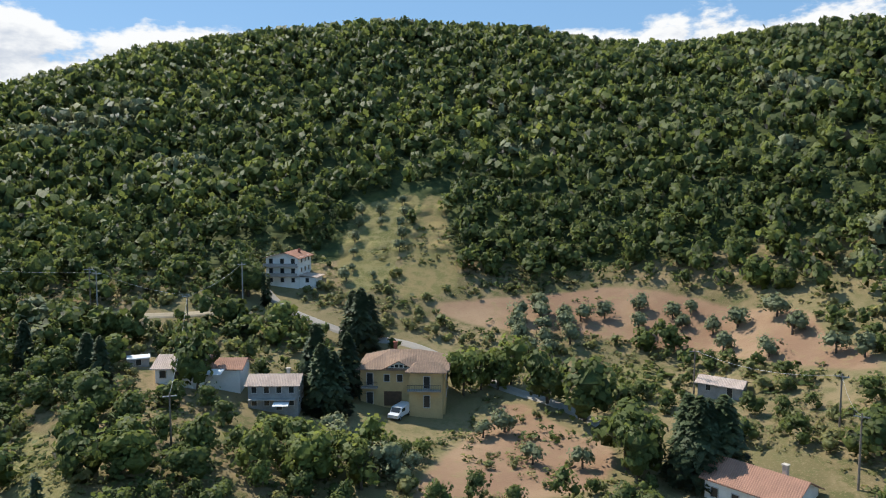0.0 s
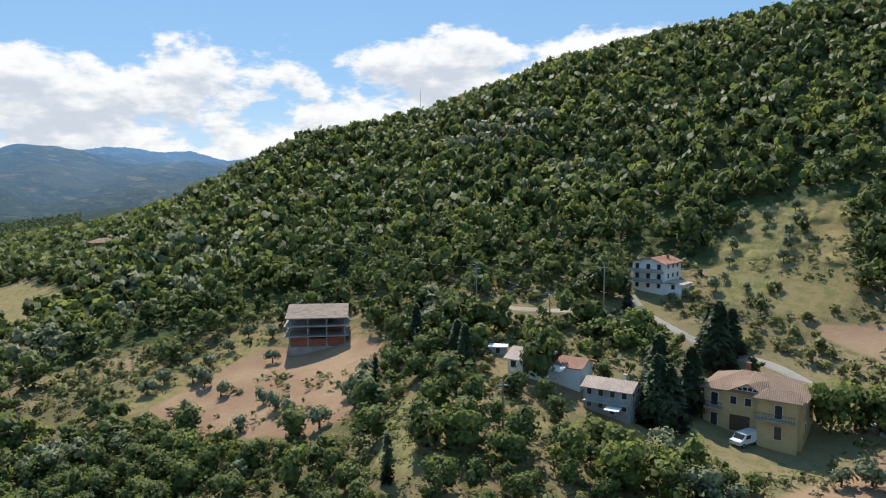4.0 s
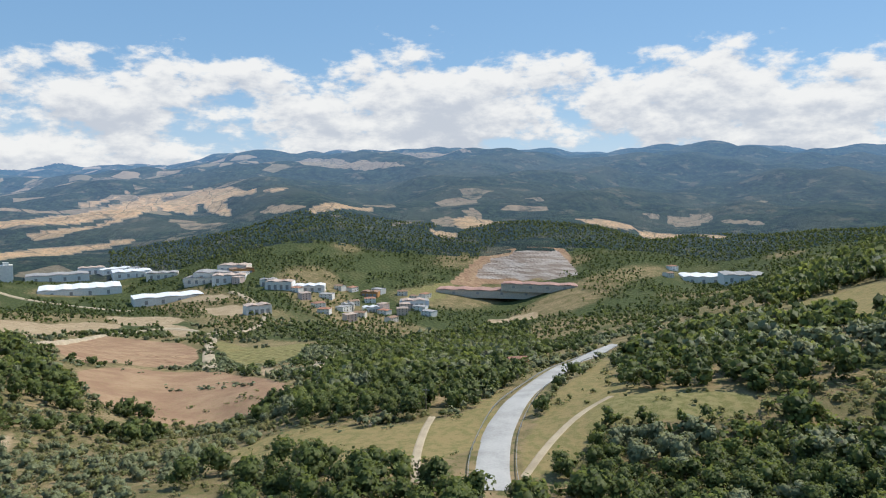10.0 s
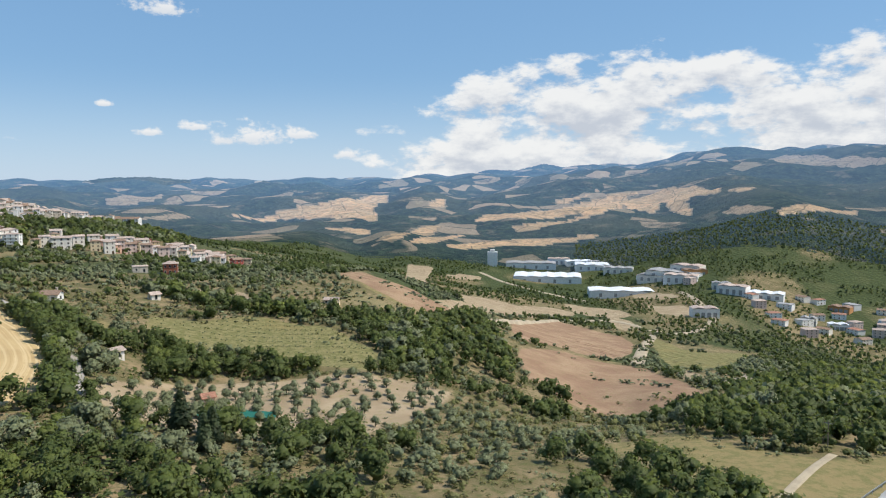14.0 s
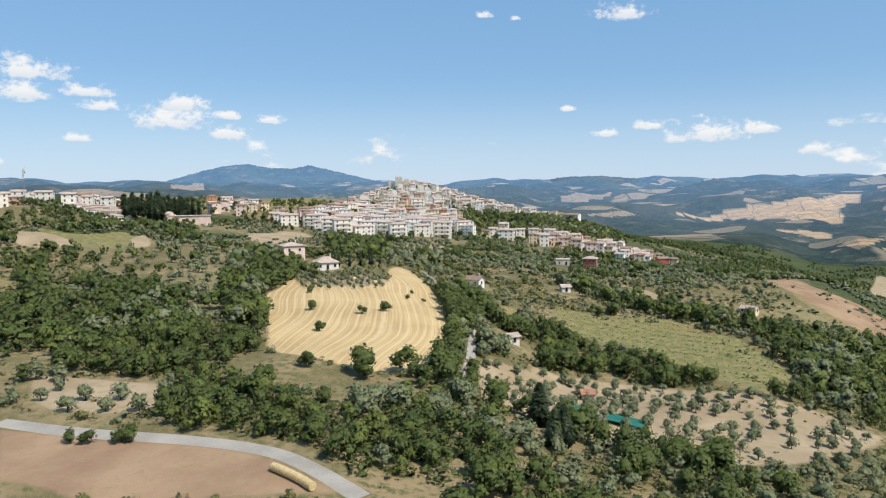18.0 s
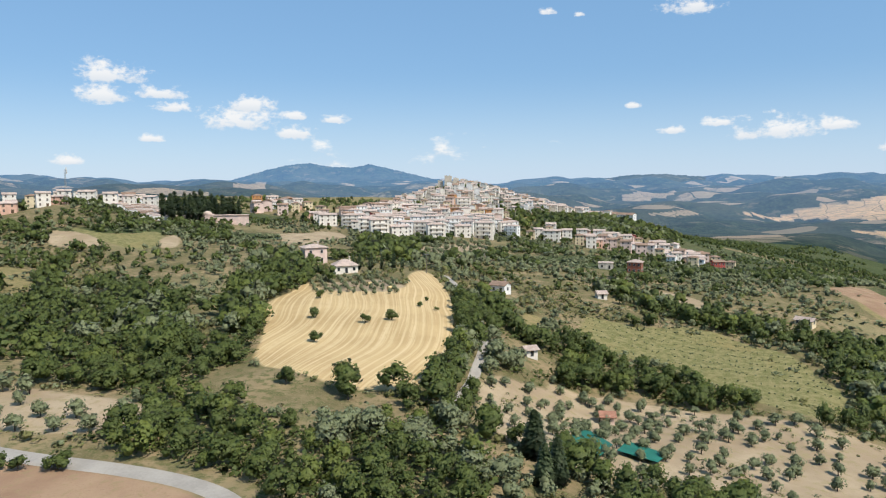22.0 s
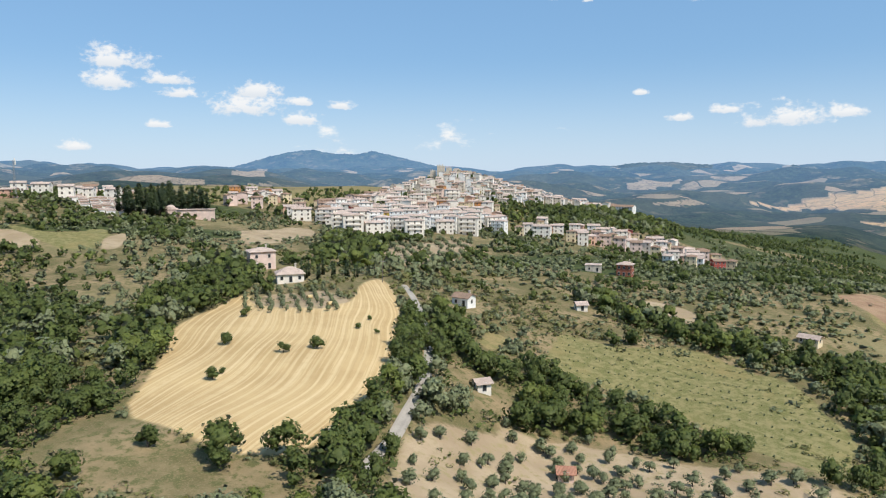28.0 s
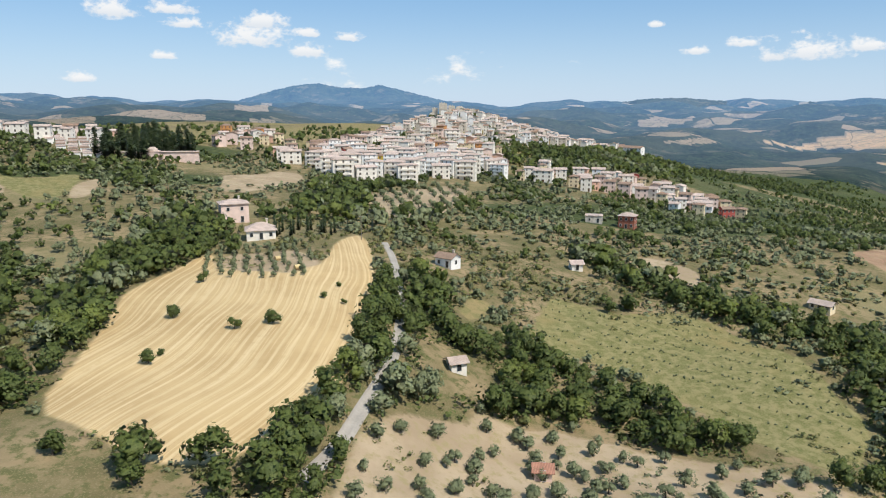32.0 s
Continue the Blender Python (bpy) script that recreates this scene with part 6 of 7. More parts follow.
TOWN_KINDS = [
    town_house("cream three-storey town house with tile roof", 8, 7, 3, CREAM, TILES_PALE, "gable", 1.1, 2),
    town_house("white two-storey town house with pale roof", 7.5, 6.5, 2, WHITE, TILES_PALE, "gable", 1.1, 2),
    town_house("old stone house with bleached tile roof", 7, 6, 2, STONE, TILES_PALE, "hip", 1.1, 2),
    town_house("pink plastered town house with tiles", 7.5, 7, 3, PINK, TILES, "gable", 1.1, 2),
    town_house("white four-storey block with balconies", 12, 8, 4, WHITE, TILES_PALE, "hip", 1.1, 3, True),
    town_house("white row house with bleached roof", 9, 6.5, 2, WHITE, TILES_PALE, "gable", 1.1, 2),
    town_house("grey stone house with worn tiles", 6, 5.5, 3, STONE, TILES, "gable", 1.0, 2),
    town_house("white house with flat terrace roof", 7, 7, 2, WHITE, TILES_PALE, "flat", 1.0, 2),
    town_house("cream block of flats with balconies", 12.5, 8, 4, CREAM, TILES_PALE, "hip", 1.1, 3, True),
    town_house("old sandy stone house on the ridge", 7.5, 6, 2, STONE, TILES_PALE, "gable", 1.0, 2),
    town_house("salmon plastered house with tile roof", 8, 7, 2, SALMON, TILES_PALE, "gable", 1.1, 2),
    town_house("pale yellow town house with tiles", 7.5, 7, 3, BUTTER, TILES, "hip", 1.1, 2),
    town_house("long cream row house with faded roof", 11, 7, 3, CREAM, TILES_PALE, "gable", 1.2, 3),
]
TOWN_RARE = [
    town_house("orange block of flats with balconies", 11, 8, 3, ORANGE, TILES, "hip", 1.2, 3, True),
    town_house("bright yellow town house with tiles", 7, 6.5, 3, YELLOW, TILES, "gable", 1.1, 2),
    town_house("pale blue two-storey house with tiles", 8.5, 6.5, 2, BLUE_WALL, TILES_PALE, "gable", 1.1, 2),
    town_house("deep red painted town house", 7, 6.5, 3, RED_WALL, TILES, "gable", 1.1, 2),
]
STREETS = [
    ([(20, -435), (-31, -443), (-99, -527), (-105, -658), (-170, -748), (-220, -818), (-181, -909), (-85, -947), (-22, -896), (6, -716), (43, -564)], 12.6, 0.16),
    ([(-101, -527), (-169, -484), (-195, -448), (-244, -471), (-276, -544), (-197, -586), (-136, -591)], 13.5, 0.18),
    ([(-111, -788), (-193, -794), (-273, -803), (-285, -851), (-203, -868), (-131, -882)], 10.5, 0.1),
    ([(118, -554), (74, -541), (70, -622), (134, -673)], 14.0, 0.2),
    ([(223, -379), (218, -415), (180, -453), (169, -520), (198, -585), (245, -535), (266, -458)], 16.0, 0.4),
    ([(69, -501), (28, -485), (27, -565), (68, -602)], 18.0, 0.35),
]
placed = set()
rng = np.random.default_rng(77)
homes = []
for zone, (poly, apart, skip) in enumerate(STREETS):
    x, y = scatter(poly, apart, 300 + zone, 0.22)
    keep = (rng.uniform(0, 1, len(x)) > skip) & open_ground(x, y, False) & (np.hypot(x + 58, y + 872) > 30) & (np.hypot(x + 30, y + 880) > 24)
    for px, py in zip(x[keep], y[keep]):
        r = math.hypot(px, py)
        if zone == 3 and rng.uniform() < 0.2 or rng.uniform() < 0.045:
            kinds, k = TOWN_RARE, int(rng.integers(0, 1 if zone == 3 else 4))
        else:
            old = zone in (0, 2) and r > 690
            kinds, k = TOWN_KINDS, int(rng.choice([2, 6, 9, 1, 5, 10] if old else [4, 8, 4, 3, 12, 8, 1] if zone == 0 and r < 560 else [0, 1, 3, 5, 10, 11, 12] if zone else [0, 1, 3, 5, 10, 8, 11]))
        turn = facing((px, py), (-15, 20)) + float(rng.choice([0, 0, 0, 90, -90])) * (r > 560) + rng.normal(0, 11)
        m = pose(px, py, ground(px, py), 0, 0, turn) @ Matrix.Diagonal((*[float(rng.uniform(0.82, 1.12))] * 2, float(rng.uniform(0.85, 1.1)), 1))
        homes.append((r, len(homes), kinds, k, m))
        KEEP_OUT.append((px, py, 6))
homes.sort(key=lambda home: home[:2])
crowd = tagged(new("old_town_houses"), "crowded stone and plaster houses with bleached roofs on the ridge", "houses", kind="stuff")
bulk = {"wall": (STONE, Shape()), "plaster_wall": (CREAM, Shape()), "white_wall": (WHITE, Shape()), "roof": (TILES_PALE, Shape()), "old_roof": (TILES, Shape()), "window": (SHADED, Shape())}


def pile(m, w, d, h, wall, roof, shift):
    """Adds one far house with its gable roof and windows to the crowd."""
    def lay(shape, verts, faces):
        shape.add([tuple(m @ Vector(v)) for v in verts], faces)

    x, y, g = w / 2, d / 2, h + 1.1
    lay(bulk[wall][1], [(-x, -y, -6), (x, -y, -6), (x, y, -6), (-x, y, -6), (-x, -y, h), (x, -y, h), (x, y, h), (-x, y, h), (-x, 0, g), (x, 0, g)],
        [(0, 1, 5, 4), (2, 3, 7, 6), (1, 2, 6, 9, 5), (3, 0, 4, 8, 7)])
    e = 0.4
    for s1 in (-1, 1):
        lay(bulk[roof][1], [(-x - e, s1 * (y + e), h - 0.15), (x + e, s1 * (y + e), h - 0.15), (x + e, 0, g + 0.1), (-x - e, 0, g + 0.1),
                            (-x - e, s1 * (y + e), h - 0.3), (x + e, s1 * (y + e), h - 0.3)], [(0, 1, 2, 3), (4, 5, 1, 0)])
    for f in range(int(h // 2.8)):
        for k in range(2 + (w > 8)):
            c, z = (k + 0.5) * w / (2 + (w > 8)) - x + shift, f * 2.9 + 0.95
            lay(bulk["window"][1], [(c - 0.5, -y - 0.05, z), (c + 0.5, -y - 0.05, z), (c + 0.5, -y - 0.05, z + 1.4), (c - 0.5, -y - 0.05, z + 1.4),
                                    (c - 0.5, -y, z + 1.4), (c + 0.5, -y, z + 1.4)], [(0, 1, 2, 3), (3, 2, 5, 4)])


for place, (r, order, kinds, k, m) in enumerate(homes):
    if place >= 285:
        w, d, h = ((8, 7, 8.9), (7.5, 6.5, 6), (7, 6, 6), (6, 5.5, 8.9), (9, 6.5, 6))[order % 5]
        pile(m, w, d, h, ("wall", "plaster_wall", "white_wall", "wall", "white_wall", "plaster_wall")[order % 6], ("roof", "roof", "roof", "old_roof")[order % 4], 0.3 * (order % 3 - 1))
        continue
    key = (id(kinds), k)
    if key in placed:
        ob = copy_thing(kinds[k], m)
    else:
        ob = kinds[k]
        ob.matrix_basis = m
        placed.add(key)
    tagged(ob, group="houses of the hill town")
for part_name, (mat, shape) in bulk.items():
    shape.done(part_name, mat, crowd)
for kinds in (TOWN_KINDS, TOWN_RARE):
    for k, ob in enumerate(kinds):
        if (id(kinds), k) not in placed:
            at = STREETS[0][0][2]
            stand(ob, (at[0] - 14 * k, at[1] - 6 * k), facing(at), group="houses of the hill town")


def castle():
    """The ruined castle that crowns the town."""
    root = tagged(new("castle_ruin"), "ruined stone castle walls crowning the hill town", "castle")
    for x, y, w, d, h in ((-14, 0, 9, 7, 12), (-4, 2, 7, 6, 9), (6, 1, 10, 7, 7), (18, 3, 12, 6, 5), (-24, 4, 6, 6, 6)):
        s = Shape().box(x - w / 2, y - d / 2, -6, x + w / 2, y + d / 2, h)
        for k in range(int(w // 2)):
            s.box(x - w / 2 + k * 2, y - d / 2, h + 0.002, x - w / 2 + k * 2 + 1, y - d / 2 + 0.8, h + 1.0 + 0.5 * (k % 2))
        s.done("tower" if h > 8 else "wall", STONE, root)
    return root


AT_CASTLE = [(-76, -880)][0]
stand(castle(), AT_CASTLE, facing(AT_CASTLE))
AT_CONVENT = [(-266, -805)][0]
convent = town_house("long white convent with a red tile roof", 26, 11, 3, WHITE, TILES, "gable", 2.0, 8)
stand(convent, AT_CONVENT, facing(AT_CONVENT) - 20)


def cemetery_wall():
    root = tagged(new("cemetery_wall"), "long brick cemetery wall with a domed chapel", "wall")
    Shape().box(-27, -0.4, -3, 27, 0.4, 4.0).done("wall", PINK, root)
    Shape().slab([(-27.4, -1.0, 4.1), (27.4, -1.0, 4.1), (27.4, 1.0, 4.5), (-27.4, 1.0, 4.5)], 0.2).done("coping", TILES_PALE, root)
    c = Shape().box(-4, -0.8, -3, 4, 5, 4.9).done("chapel", PINK, root)
    s = Shape()
    n = 10
    for k in range(3):
        r0, r1, z0, z1 = 3.2 * math.cos(k * 0.5), 3.2 * math.cos((k + 1) * 0.5), 4.9 + 2.2 * math.sin(k * 0.5), 4.9 + 2.2 * math.sin((k + 1) * 0.5)
        s.add([(r * math.cos(2 * math.pi * j / n), 2 + r * math.sin(2 * math.pi * j / n), z) for r, z in ((r0, z0), (r1, z1)) for j in range(n)],
              [(j, (j + 1) % n, (j + 1) % n + n, j + n) for j in range(n)])
    s.done("dome", TILES_PALE, c)
    return root


AT_CEMETERY = [(123, -460)][0]
stand(cemetery_wall(), AT_CEMETERY, facing(AT_CEMETERY) - 8)
for k, (px, py) in enumerate(zip(*scatter([(175, -442), (146, -412), (136, -427), (173, -499), (206, -505)], 7.0, 71, 0.1))):
    tomb = tagged(new("tomb"), "small white family tomb with tile roof", "tomb", "tombs in the cemetery")
    Shape().box(-2.2, -1.5, -2, 2.2, 1.5, 2.6).done("wall", WHITE, tomb)
    Shape().slab([(-2.5, -1.8, 2.7), (2.5, -1.8, 2.7), (2.5, 1.8, 3.2), (-2.5, 1.8, 3.2)], 0.15).done("roof", TILES_PALE if k % 3 else TILES, tomb)
    stand(tomb, (px, py), facing((px, py)) + 5)
    KEEP_OUT.append((px, py, 5))


def lattice_mast(tall, label):
    root = tagged(new("radio_mast"), label, "mast")
    s = Shape()
    for a in range(3):
        c, q = math.cos(a * 2.094), math.sin(a * 2.094)
        s.tube((0.9 * c, 0.9 * q, -1), (0.35 * c, 0.35 * q, tall), 0.09, 5, 0.06)
    s.done("legs", METAL, root)
    b = Shape()
    steps = 14
    for k in range(steps):
        z0, z1 = tall * k / steps, tall * (k + 1) / steps
        r0, r1 = 0.9 - 0.55 * k / steps, 0.9 - 0.55 * (k + 1) / steps
        for a in range(3):
            b.tube((r0 * math.cos(a * 2.094), r0 * math.sin(a * 2.094), z0), (r1 * math.cos((a + 1) * 2.094), r1 * math.sin((a + 1) * 2.094), z1), 0.04, 4)
    b.done("bracing", METAL, root)
    for k in range(3):
        Shape().box(-1.2, -0.5 + k * 0.3, tall - 2.8 + k, -0.5, -0.2 + k * 0.3, tall - 0.9 + k).done("antenna", WHITE, root)
    return root


AT_MAST = [(200, -429)][0]
stand(lattice_mast(22, "tall lattice radio mast with white antennas"), AT_MAST)


# ---- the valley floor ----
def works(label, w, d, h, roof, wall=WHITE, bays=3):
    root = tagged(new("factory_hall"), label, "factory")
    Shape().box(-w / 2, -d / 2, -6, w / 2, d / 2, h).done("wall", wall, root)
    for k in range(bays):
        x0, x1 = -w / 2 + w * k / bays, -w / 2 + w * (k + 1) / bays
        m = (x0 + x1) / 2
        s = Shape().slab([(x0 + 0.05, -d / 2 - 0.5, h + 0.3), (m, -d / 2 - 0.5, h + 1.8), (m, d / 2 + 0.5, h + 1.8), (x0 + 0.05, d / 2 + 0.5, h + 0.3)], 0.25)
        s.slab([(m, -d / 2 - 0.5, h + 1.8), (x1 - 0.05, -d / 2 - 0.5, h + 0.3), (x1 - 0.05, d / 2 + 0.5, h + 0.3), (m, d / 2 + 0.5, h + 1.8)], 0.25)
        s.done("roof", roof, root)
    for k in range(4):
        x = (k - 1.5) * w / 4.5
        Shape().box(x - 2, -d / 2 - 0.1, -0.5, x + 2, -d / 2 - 0.004, h * 0.6).done("gate", GREY, root)
    return root


WORKS = [
    ((-903.3, -705.7), "wide white factory hall with pale roof", 110, 60, 9, WHITE_ROOF, WHITE, 5, 0),
    ((-859.9, -533.7), "long white warehouse with white roof", 95, 38, 8, WHITE_ROOF, WHITE, 3, 8),
    ((-972.1, -799.7), "grey factory hall with pale roof", 90, 40, 9, GREY, WHITE, 3, 0),
    ((-1026.5, -704.7), "white factory hall behind trees", 60, 40, 8, WHITE_ROOF, WHITE, 3, 5),
    ((-958.9, -510.0), "pale industrial hall with grey roof", 70, 40, 9, GREY, CREAM, 3, -10),
    ((-981.2, -496.8), "cream warehouse with tiled roof", 45, 26, 10, TILES_PALE, CREAM, 2, -20),
    ((-1015.1, -105.2), "long abandoned brickworks with rusty roofs", 160, 30, 5, RUST_ROOF, STONE, 6, -6),
    ((-1007.6, -32.3), "rust red brickworks hall", 110, 26, 5, RUST_ROOF, STONE, 4, -6),
    ((-1090.5, 211.2), "white factory hall beside the road", 75, 45, 9, WHITE_ROOF, WHITE, 4, 15),
    ((-1001.6, 245.4), "grey-roofed factory hall by woods", 60, 40, 9, GREY, WHITE, 3, 15),
    ((-912.7, -198.0), "low blue-grey workshop in the valley", 40, 18, 7, GREY, BLUE_WALL, 2, 0),
]
for p, label, w, d, h, roof, wall, bays, off in WORKS:
    stand(works(label, w, d, h, roof, wall, bays), p, facing(p) + off, -9.0 if roof is RUST_ROOF else 0.0)
    KEEP_OUT.append((*p, w * 0.55))
HALLS = [(-1025, -697, 45), (-1009, -637, 48), (-1033, -784, 40), (-1049, -749, 52), (-942, -529, 48), (-929, -479, 47), (-963, -521, 35), (-966, -478, 33),
         (-883, -380, 37), (-899, -344, 43), (-899, -404, 24), (-723, -338, 29), (-941, -269, 25), (-838, -269, 17), (-902, -197, 31), (-855, -243, 21)]
for k, (px, py, w) in enumerate(HALLS):
    label, wall, roof = (("white workshop hall with a pale roof", WHITE, WHITE_ROOF), ("cream workshop with a grey roof", CREAM, GREY),
                         ("white shed hall with a tiled roof", WHITE, TILES_PALE), ("orange plastered valley building", ORANGE, TILES))[3 if k in (7, 12) else k % 3]
    stand(works(label, w, w * 0.55, 6 + 2 * (k % 3), roof, wall, 2 if w < 40 else 3), (px, py), facing((px, py)) + 11 * (k % 4) - 16, group="workshops in the valley")
    KEEP_OUT.append((px, py, w * 0.5))
AT_SILO = (-903.7, -831.9)
silo = tagged(new("silo_tower"), "tall white concrete silo tower", "silo")
Shape().box(-9, -6, -5, 9, 6, 26).box(-4, -4, 26.004, 4, 4, 30).done("body", WHITE, silo)
stand(silo, AT_SILO, facing(AT_SILO))
valley_kinds = [town_house("white valley house with red roof", 15, 11, 2, WHITE, TILES_RED, "hip"), town_house("cream valley house with tile roof", 14, 11, 2, CREAM, TILES, "gable"),
                town_house("grey valley building with flat roof", 18, 12, 2, WHITE, GREY, "flat"), town_house("pink valley house with pale roof", 14, 11, 3, PINK, TILES_PALE, "hip")]
spots = [pt for poly, apart, seed in (([(-890, -400), (-940, -344), (-971, -282), (-967, -183), (-846, -162), (-735, -251), (-796, -309)], 33, 81), ([(-1043, -648), (-966, -445), (-900, -379), (-923, -530)], 44, 82), ([(-928, -843), (-1074, -771), (-1043, -648), (-934, -768)], 60, 83), ([(-852, -285), (-928, -176), (-880, -160), (-779, -242)], 30, 84), ([(-1134, 134), (-1138, 201), (-1041, 185), (-1045, 125)], 40, 85))
         for pt in zip(*scatter(poly, apart, seed, 0.4))]
for k, p in enumerate(spots):
    if not open_ground(np.array([p[0]]), np.array([p[1]]), False)[0]:
        continue
    m = pose(p[0], p[1], ground(*p), 0, 0, facing(p) + 23 * (k % 5) - 40)
    if k < 4:
        valley_kinds[k].matrix_basis = m
        ob = valley_kinds[k]
    else:
        ob = copy_thing(valley_kinds[k % 4], m)
    tagged(ob, group="houses in the valley")
    KEEP_OUT.append((*p, 16))


# ---- poles, wires, vehicles and small things ----
def pole(tall, label, arms=1, concrete=False):
    root = tagged(new("power_pole"), label, "pole")
    Shape().tube((0, 0, -1), (0, 0, tall), 0.16, 8, 0.10).done("post", RAW if concrete else WOODPOLE, root)
    for k in range(arms):
        Shape().box(-0.9, -0.06, tall - 0.5 - 0.7 * k, 0.9, 0.06, tall - 0.38 - 0.7 * k).done("crossarm", METAL, root)
        for x in (-0.8, 0, 0.8):
            Shape().tube((x, 0, tall - 0.376 - 0.7 * k), (x, 0, tall - 0.12 - 0.7 * k), 0.05, 6).done("insulator", GLASS, root)
    return root


def wire(a, b, sag, label="thin sagging power line between poles"):
    """A cable hung from point to point."""
    a, b = Vector(a), Vector(b)
    line = bpy.data.curves.new("power_line", "CURVE")
    line.dimensions, line.bevel_depth, line.bevel_resolution = "3D", 0.022, 1
    spline = line.splines.new("POLY")
    spline.points.add(16)
    for k in range(17):
        p = a.lerp(b, k / 16) - Vector((0, 0, sag * 4 * (k / 16) * (1 - k / 16)))
        spline.points[k].co = (*p, 1)
    line.materials.append(METAL)
    return tagged(new("power_line", line), label, "cable")


POLES = [(-67.3, 133.9), (-42.1, 147.5), (-65.6, 133.1), (-124.3, 151.1), (-49.7, 136.3), (50.1, 82.8), (54.3, 94.7), (42.7, 118.3), (-34.9, 88.5), (-148.9, -17.7), (-19.3, -257.4)]
TOPS = []
for k, p in enumerate(POLES):
    tall = (9.0, 10.0, 8.5, 9.0, 5.5, 9.5, 9.0, 8.0, 7.0, 7.0, 8.0)[k]
    stand(pole(tall, "grey concrete power pole with crossarm" if k in (1, 2) else "weathered wooden power pole with crossarm", 1, k in (1, 2)), p, facing(p), group="power poles")
    TOPS.append((p[0], p[1], ground(*p) + tall - 0.2))
for a, b, sag in ((0, 4, 0.9), (4, 1, 1.0), (3, 2, 1.2), (2, 0, 1.0), (5, 6, 1.2), (6, 7, 1.4), (8, 4, 1.5)):
    wire(TOPS[a], TOPS[b], sag)
AT_ANTENNA = [(-186, 284)][0]
antenna = tagged(new("antenna_mast"), "thin steel antenna mast above the forest", "mast")
Shape().tube((0, 0, -1), (0, 0, 21), 0.14, 6, 0.06).done("pole", METAL, antenna)
Shape().tube((-0.6, 0, 17), (0.6, 0, 17), 0.05, 5).done("crossbar", METAL, antenna)
stand(antenna, AT_ANTENNA)


def van():
    """A white delivery van, its nose to -y."""
    root = tagged(new("van"), "white delivery van parked before the villa", "van")
    side = [(-2.4, 0.45), (-2.45, 1.0), (-1.7, 1.15), (-1.0, 1.95), (2.3, 2.0), (2.4, 0.45)]
    n = len(side)
    v = [(x, y, z) for x in (-0.95, 0.95) for y, z in side]
    Shape().add(v, [tuple(range(n))[::-1], tuple(range(n, 2 * n))] + [(i, (i + 1) % n, (i + 1) % n + n, i + n) for i in range(n)]).done("body", CAR_WHITE, root)
    Shape().add([(-0.85, -1.66, 1.22), (0.85, -1.66, 1.22), (0.85, -1.08, 1.9), (-0.85, -1.08, 1.9)], [(0, 1, 2, 3)]).done("windscreen", GLASS, root)
    for s in (-1, 1):
        Shape().box(min(s * 0.952, s * 0.97), -0.95, 1.2, max(s * 0.952, s * 0.97), 0.1, 1.75).done("side_window", GLASS, root)
        Shape().box(s * 0.7 - 0.18, -2.47, 0.75, s * 0.7 + 0.18, -2.42, 0.95).done("headlight", METAL, root)
        for y in (-1.5, 1.5):
            wheel = Shape().tube((s * 0.99, y, 0.33), (s * 0.72, y, 0.33), 0.34, 12).done("wheel", TYRE, root)
            Shape().tube((s * 1.0, y, 0.33), (s * 0.992, y, 0.33), 0.2, 10).done("rim", METAL, wheel)
    return root


AT_VAN = (-7.2, 115.3)
stand(van(), AT_VAN, facing(AT_VAN) - 30)
KEEP_OUT.append((*AT_VAN, 5))
KEEP_OUT += [(*(-8.0, 115.7), 7), (*(-2.3, 116.5), 7), (*(-8.4, 109.4), 5), (*(-4.0, 109.9), 5)]


def bale():
    root = tagged(new("hay_bale"), "round golden hay bale beside the road", "hay bale", "hay bales in a row")
    Shape().tube((-0.75, 0, 0.65), (0.75, 0, 0.65), 0.66, 18).done("bale", STRAW, root)
    return root


BALE_LINE = smooth([(14.6, -67.4), (12.6, -65.4), (10.4, -63.1), (9.4, -61.8)], 2)
for k in range(9):
    q = np.array(BALE_LINE)
    f = k / 8 * (len(q) - 1)
    i = min(int(f), len(q) - 2)
    p = q[i] + (q[i + 1] - q[i]) * (f - i)
    way2 = q[i + 1] - q[i]
    stand(bale(), (float(p[0]), float(p[1])), math.degrees(math.atan2(way2[1], way2[0])))
for p in ((1.7, -225.9), (-5.8, -214.9)):
    stand(bale(), p, 40)


def net(poly, label):
    """A sagging sheet of green netting on posts."""
    p = np.array(poly)
    z = land(p[:, 0], p[:, 1]) + 0.9
    ob = tagged(new("shade_net"), label, "netting")
    Shape().slab([(x, y, z[i] + 0.12 * (i % 2)) for i, (x, y) in enumerate(poly)], 0.05).done("sheet", NET, ob)
    for i, (x, y) in enumerate(poly):
        Shape().tube((x, y, z[i] - 1.4), (x, y, z[i] - 0.06), 0.06, 6).done("post", WOODPOLE, ob)
    KEEP_OUT.extend([(x, y, 3.0) for x, y in poly] + [(*p.mean(0), 7.0)])
    return ob


net([(-45.0, -118.7), (-53.1, -136.6), (-54.5, -118.6), (-49.3, -108.6)], "green shade netting over a vegetable garden")
net([(-54.2, -114.4), (-58.9, -123.1), (-65.7, -117.2), (-61.1, -110.1)], "green shade netting on low posts")


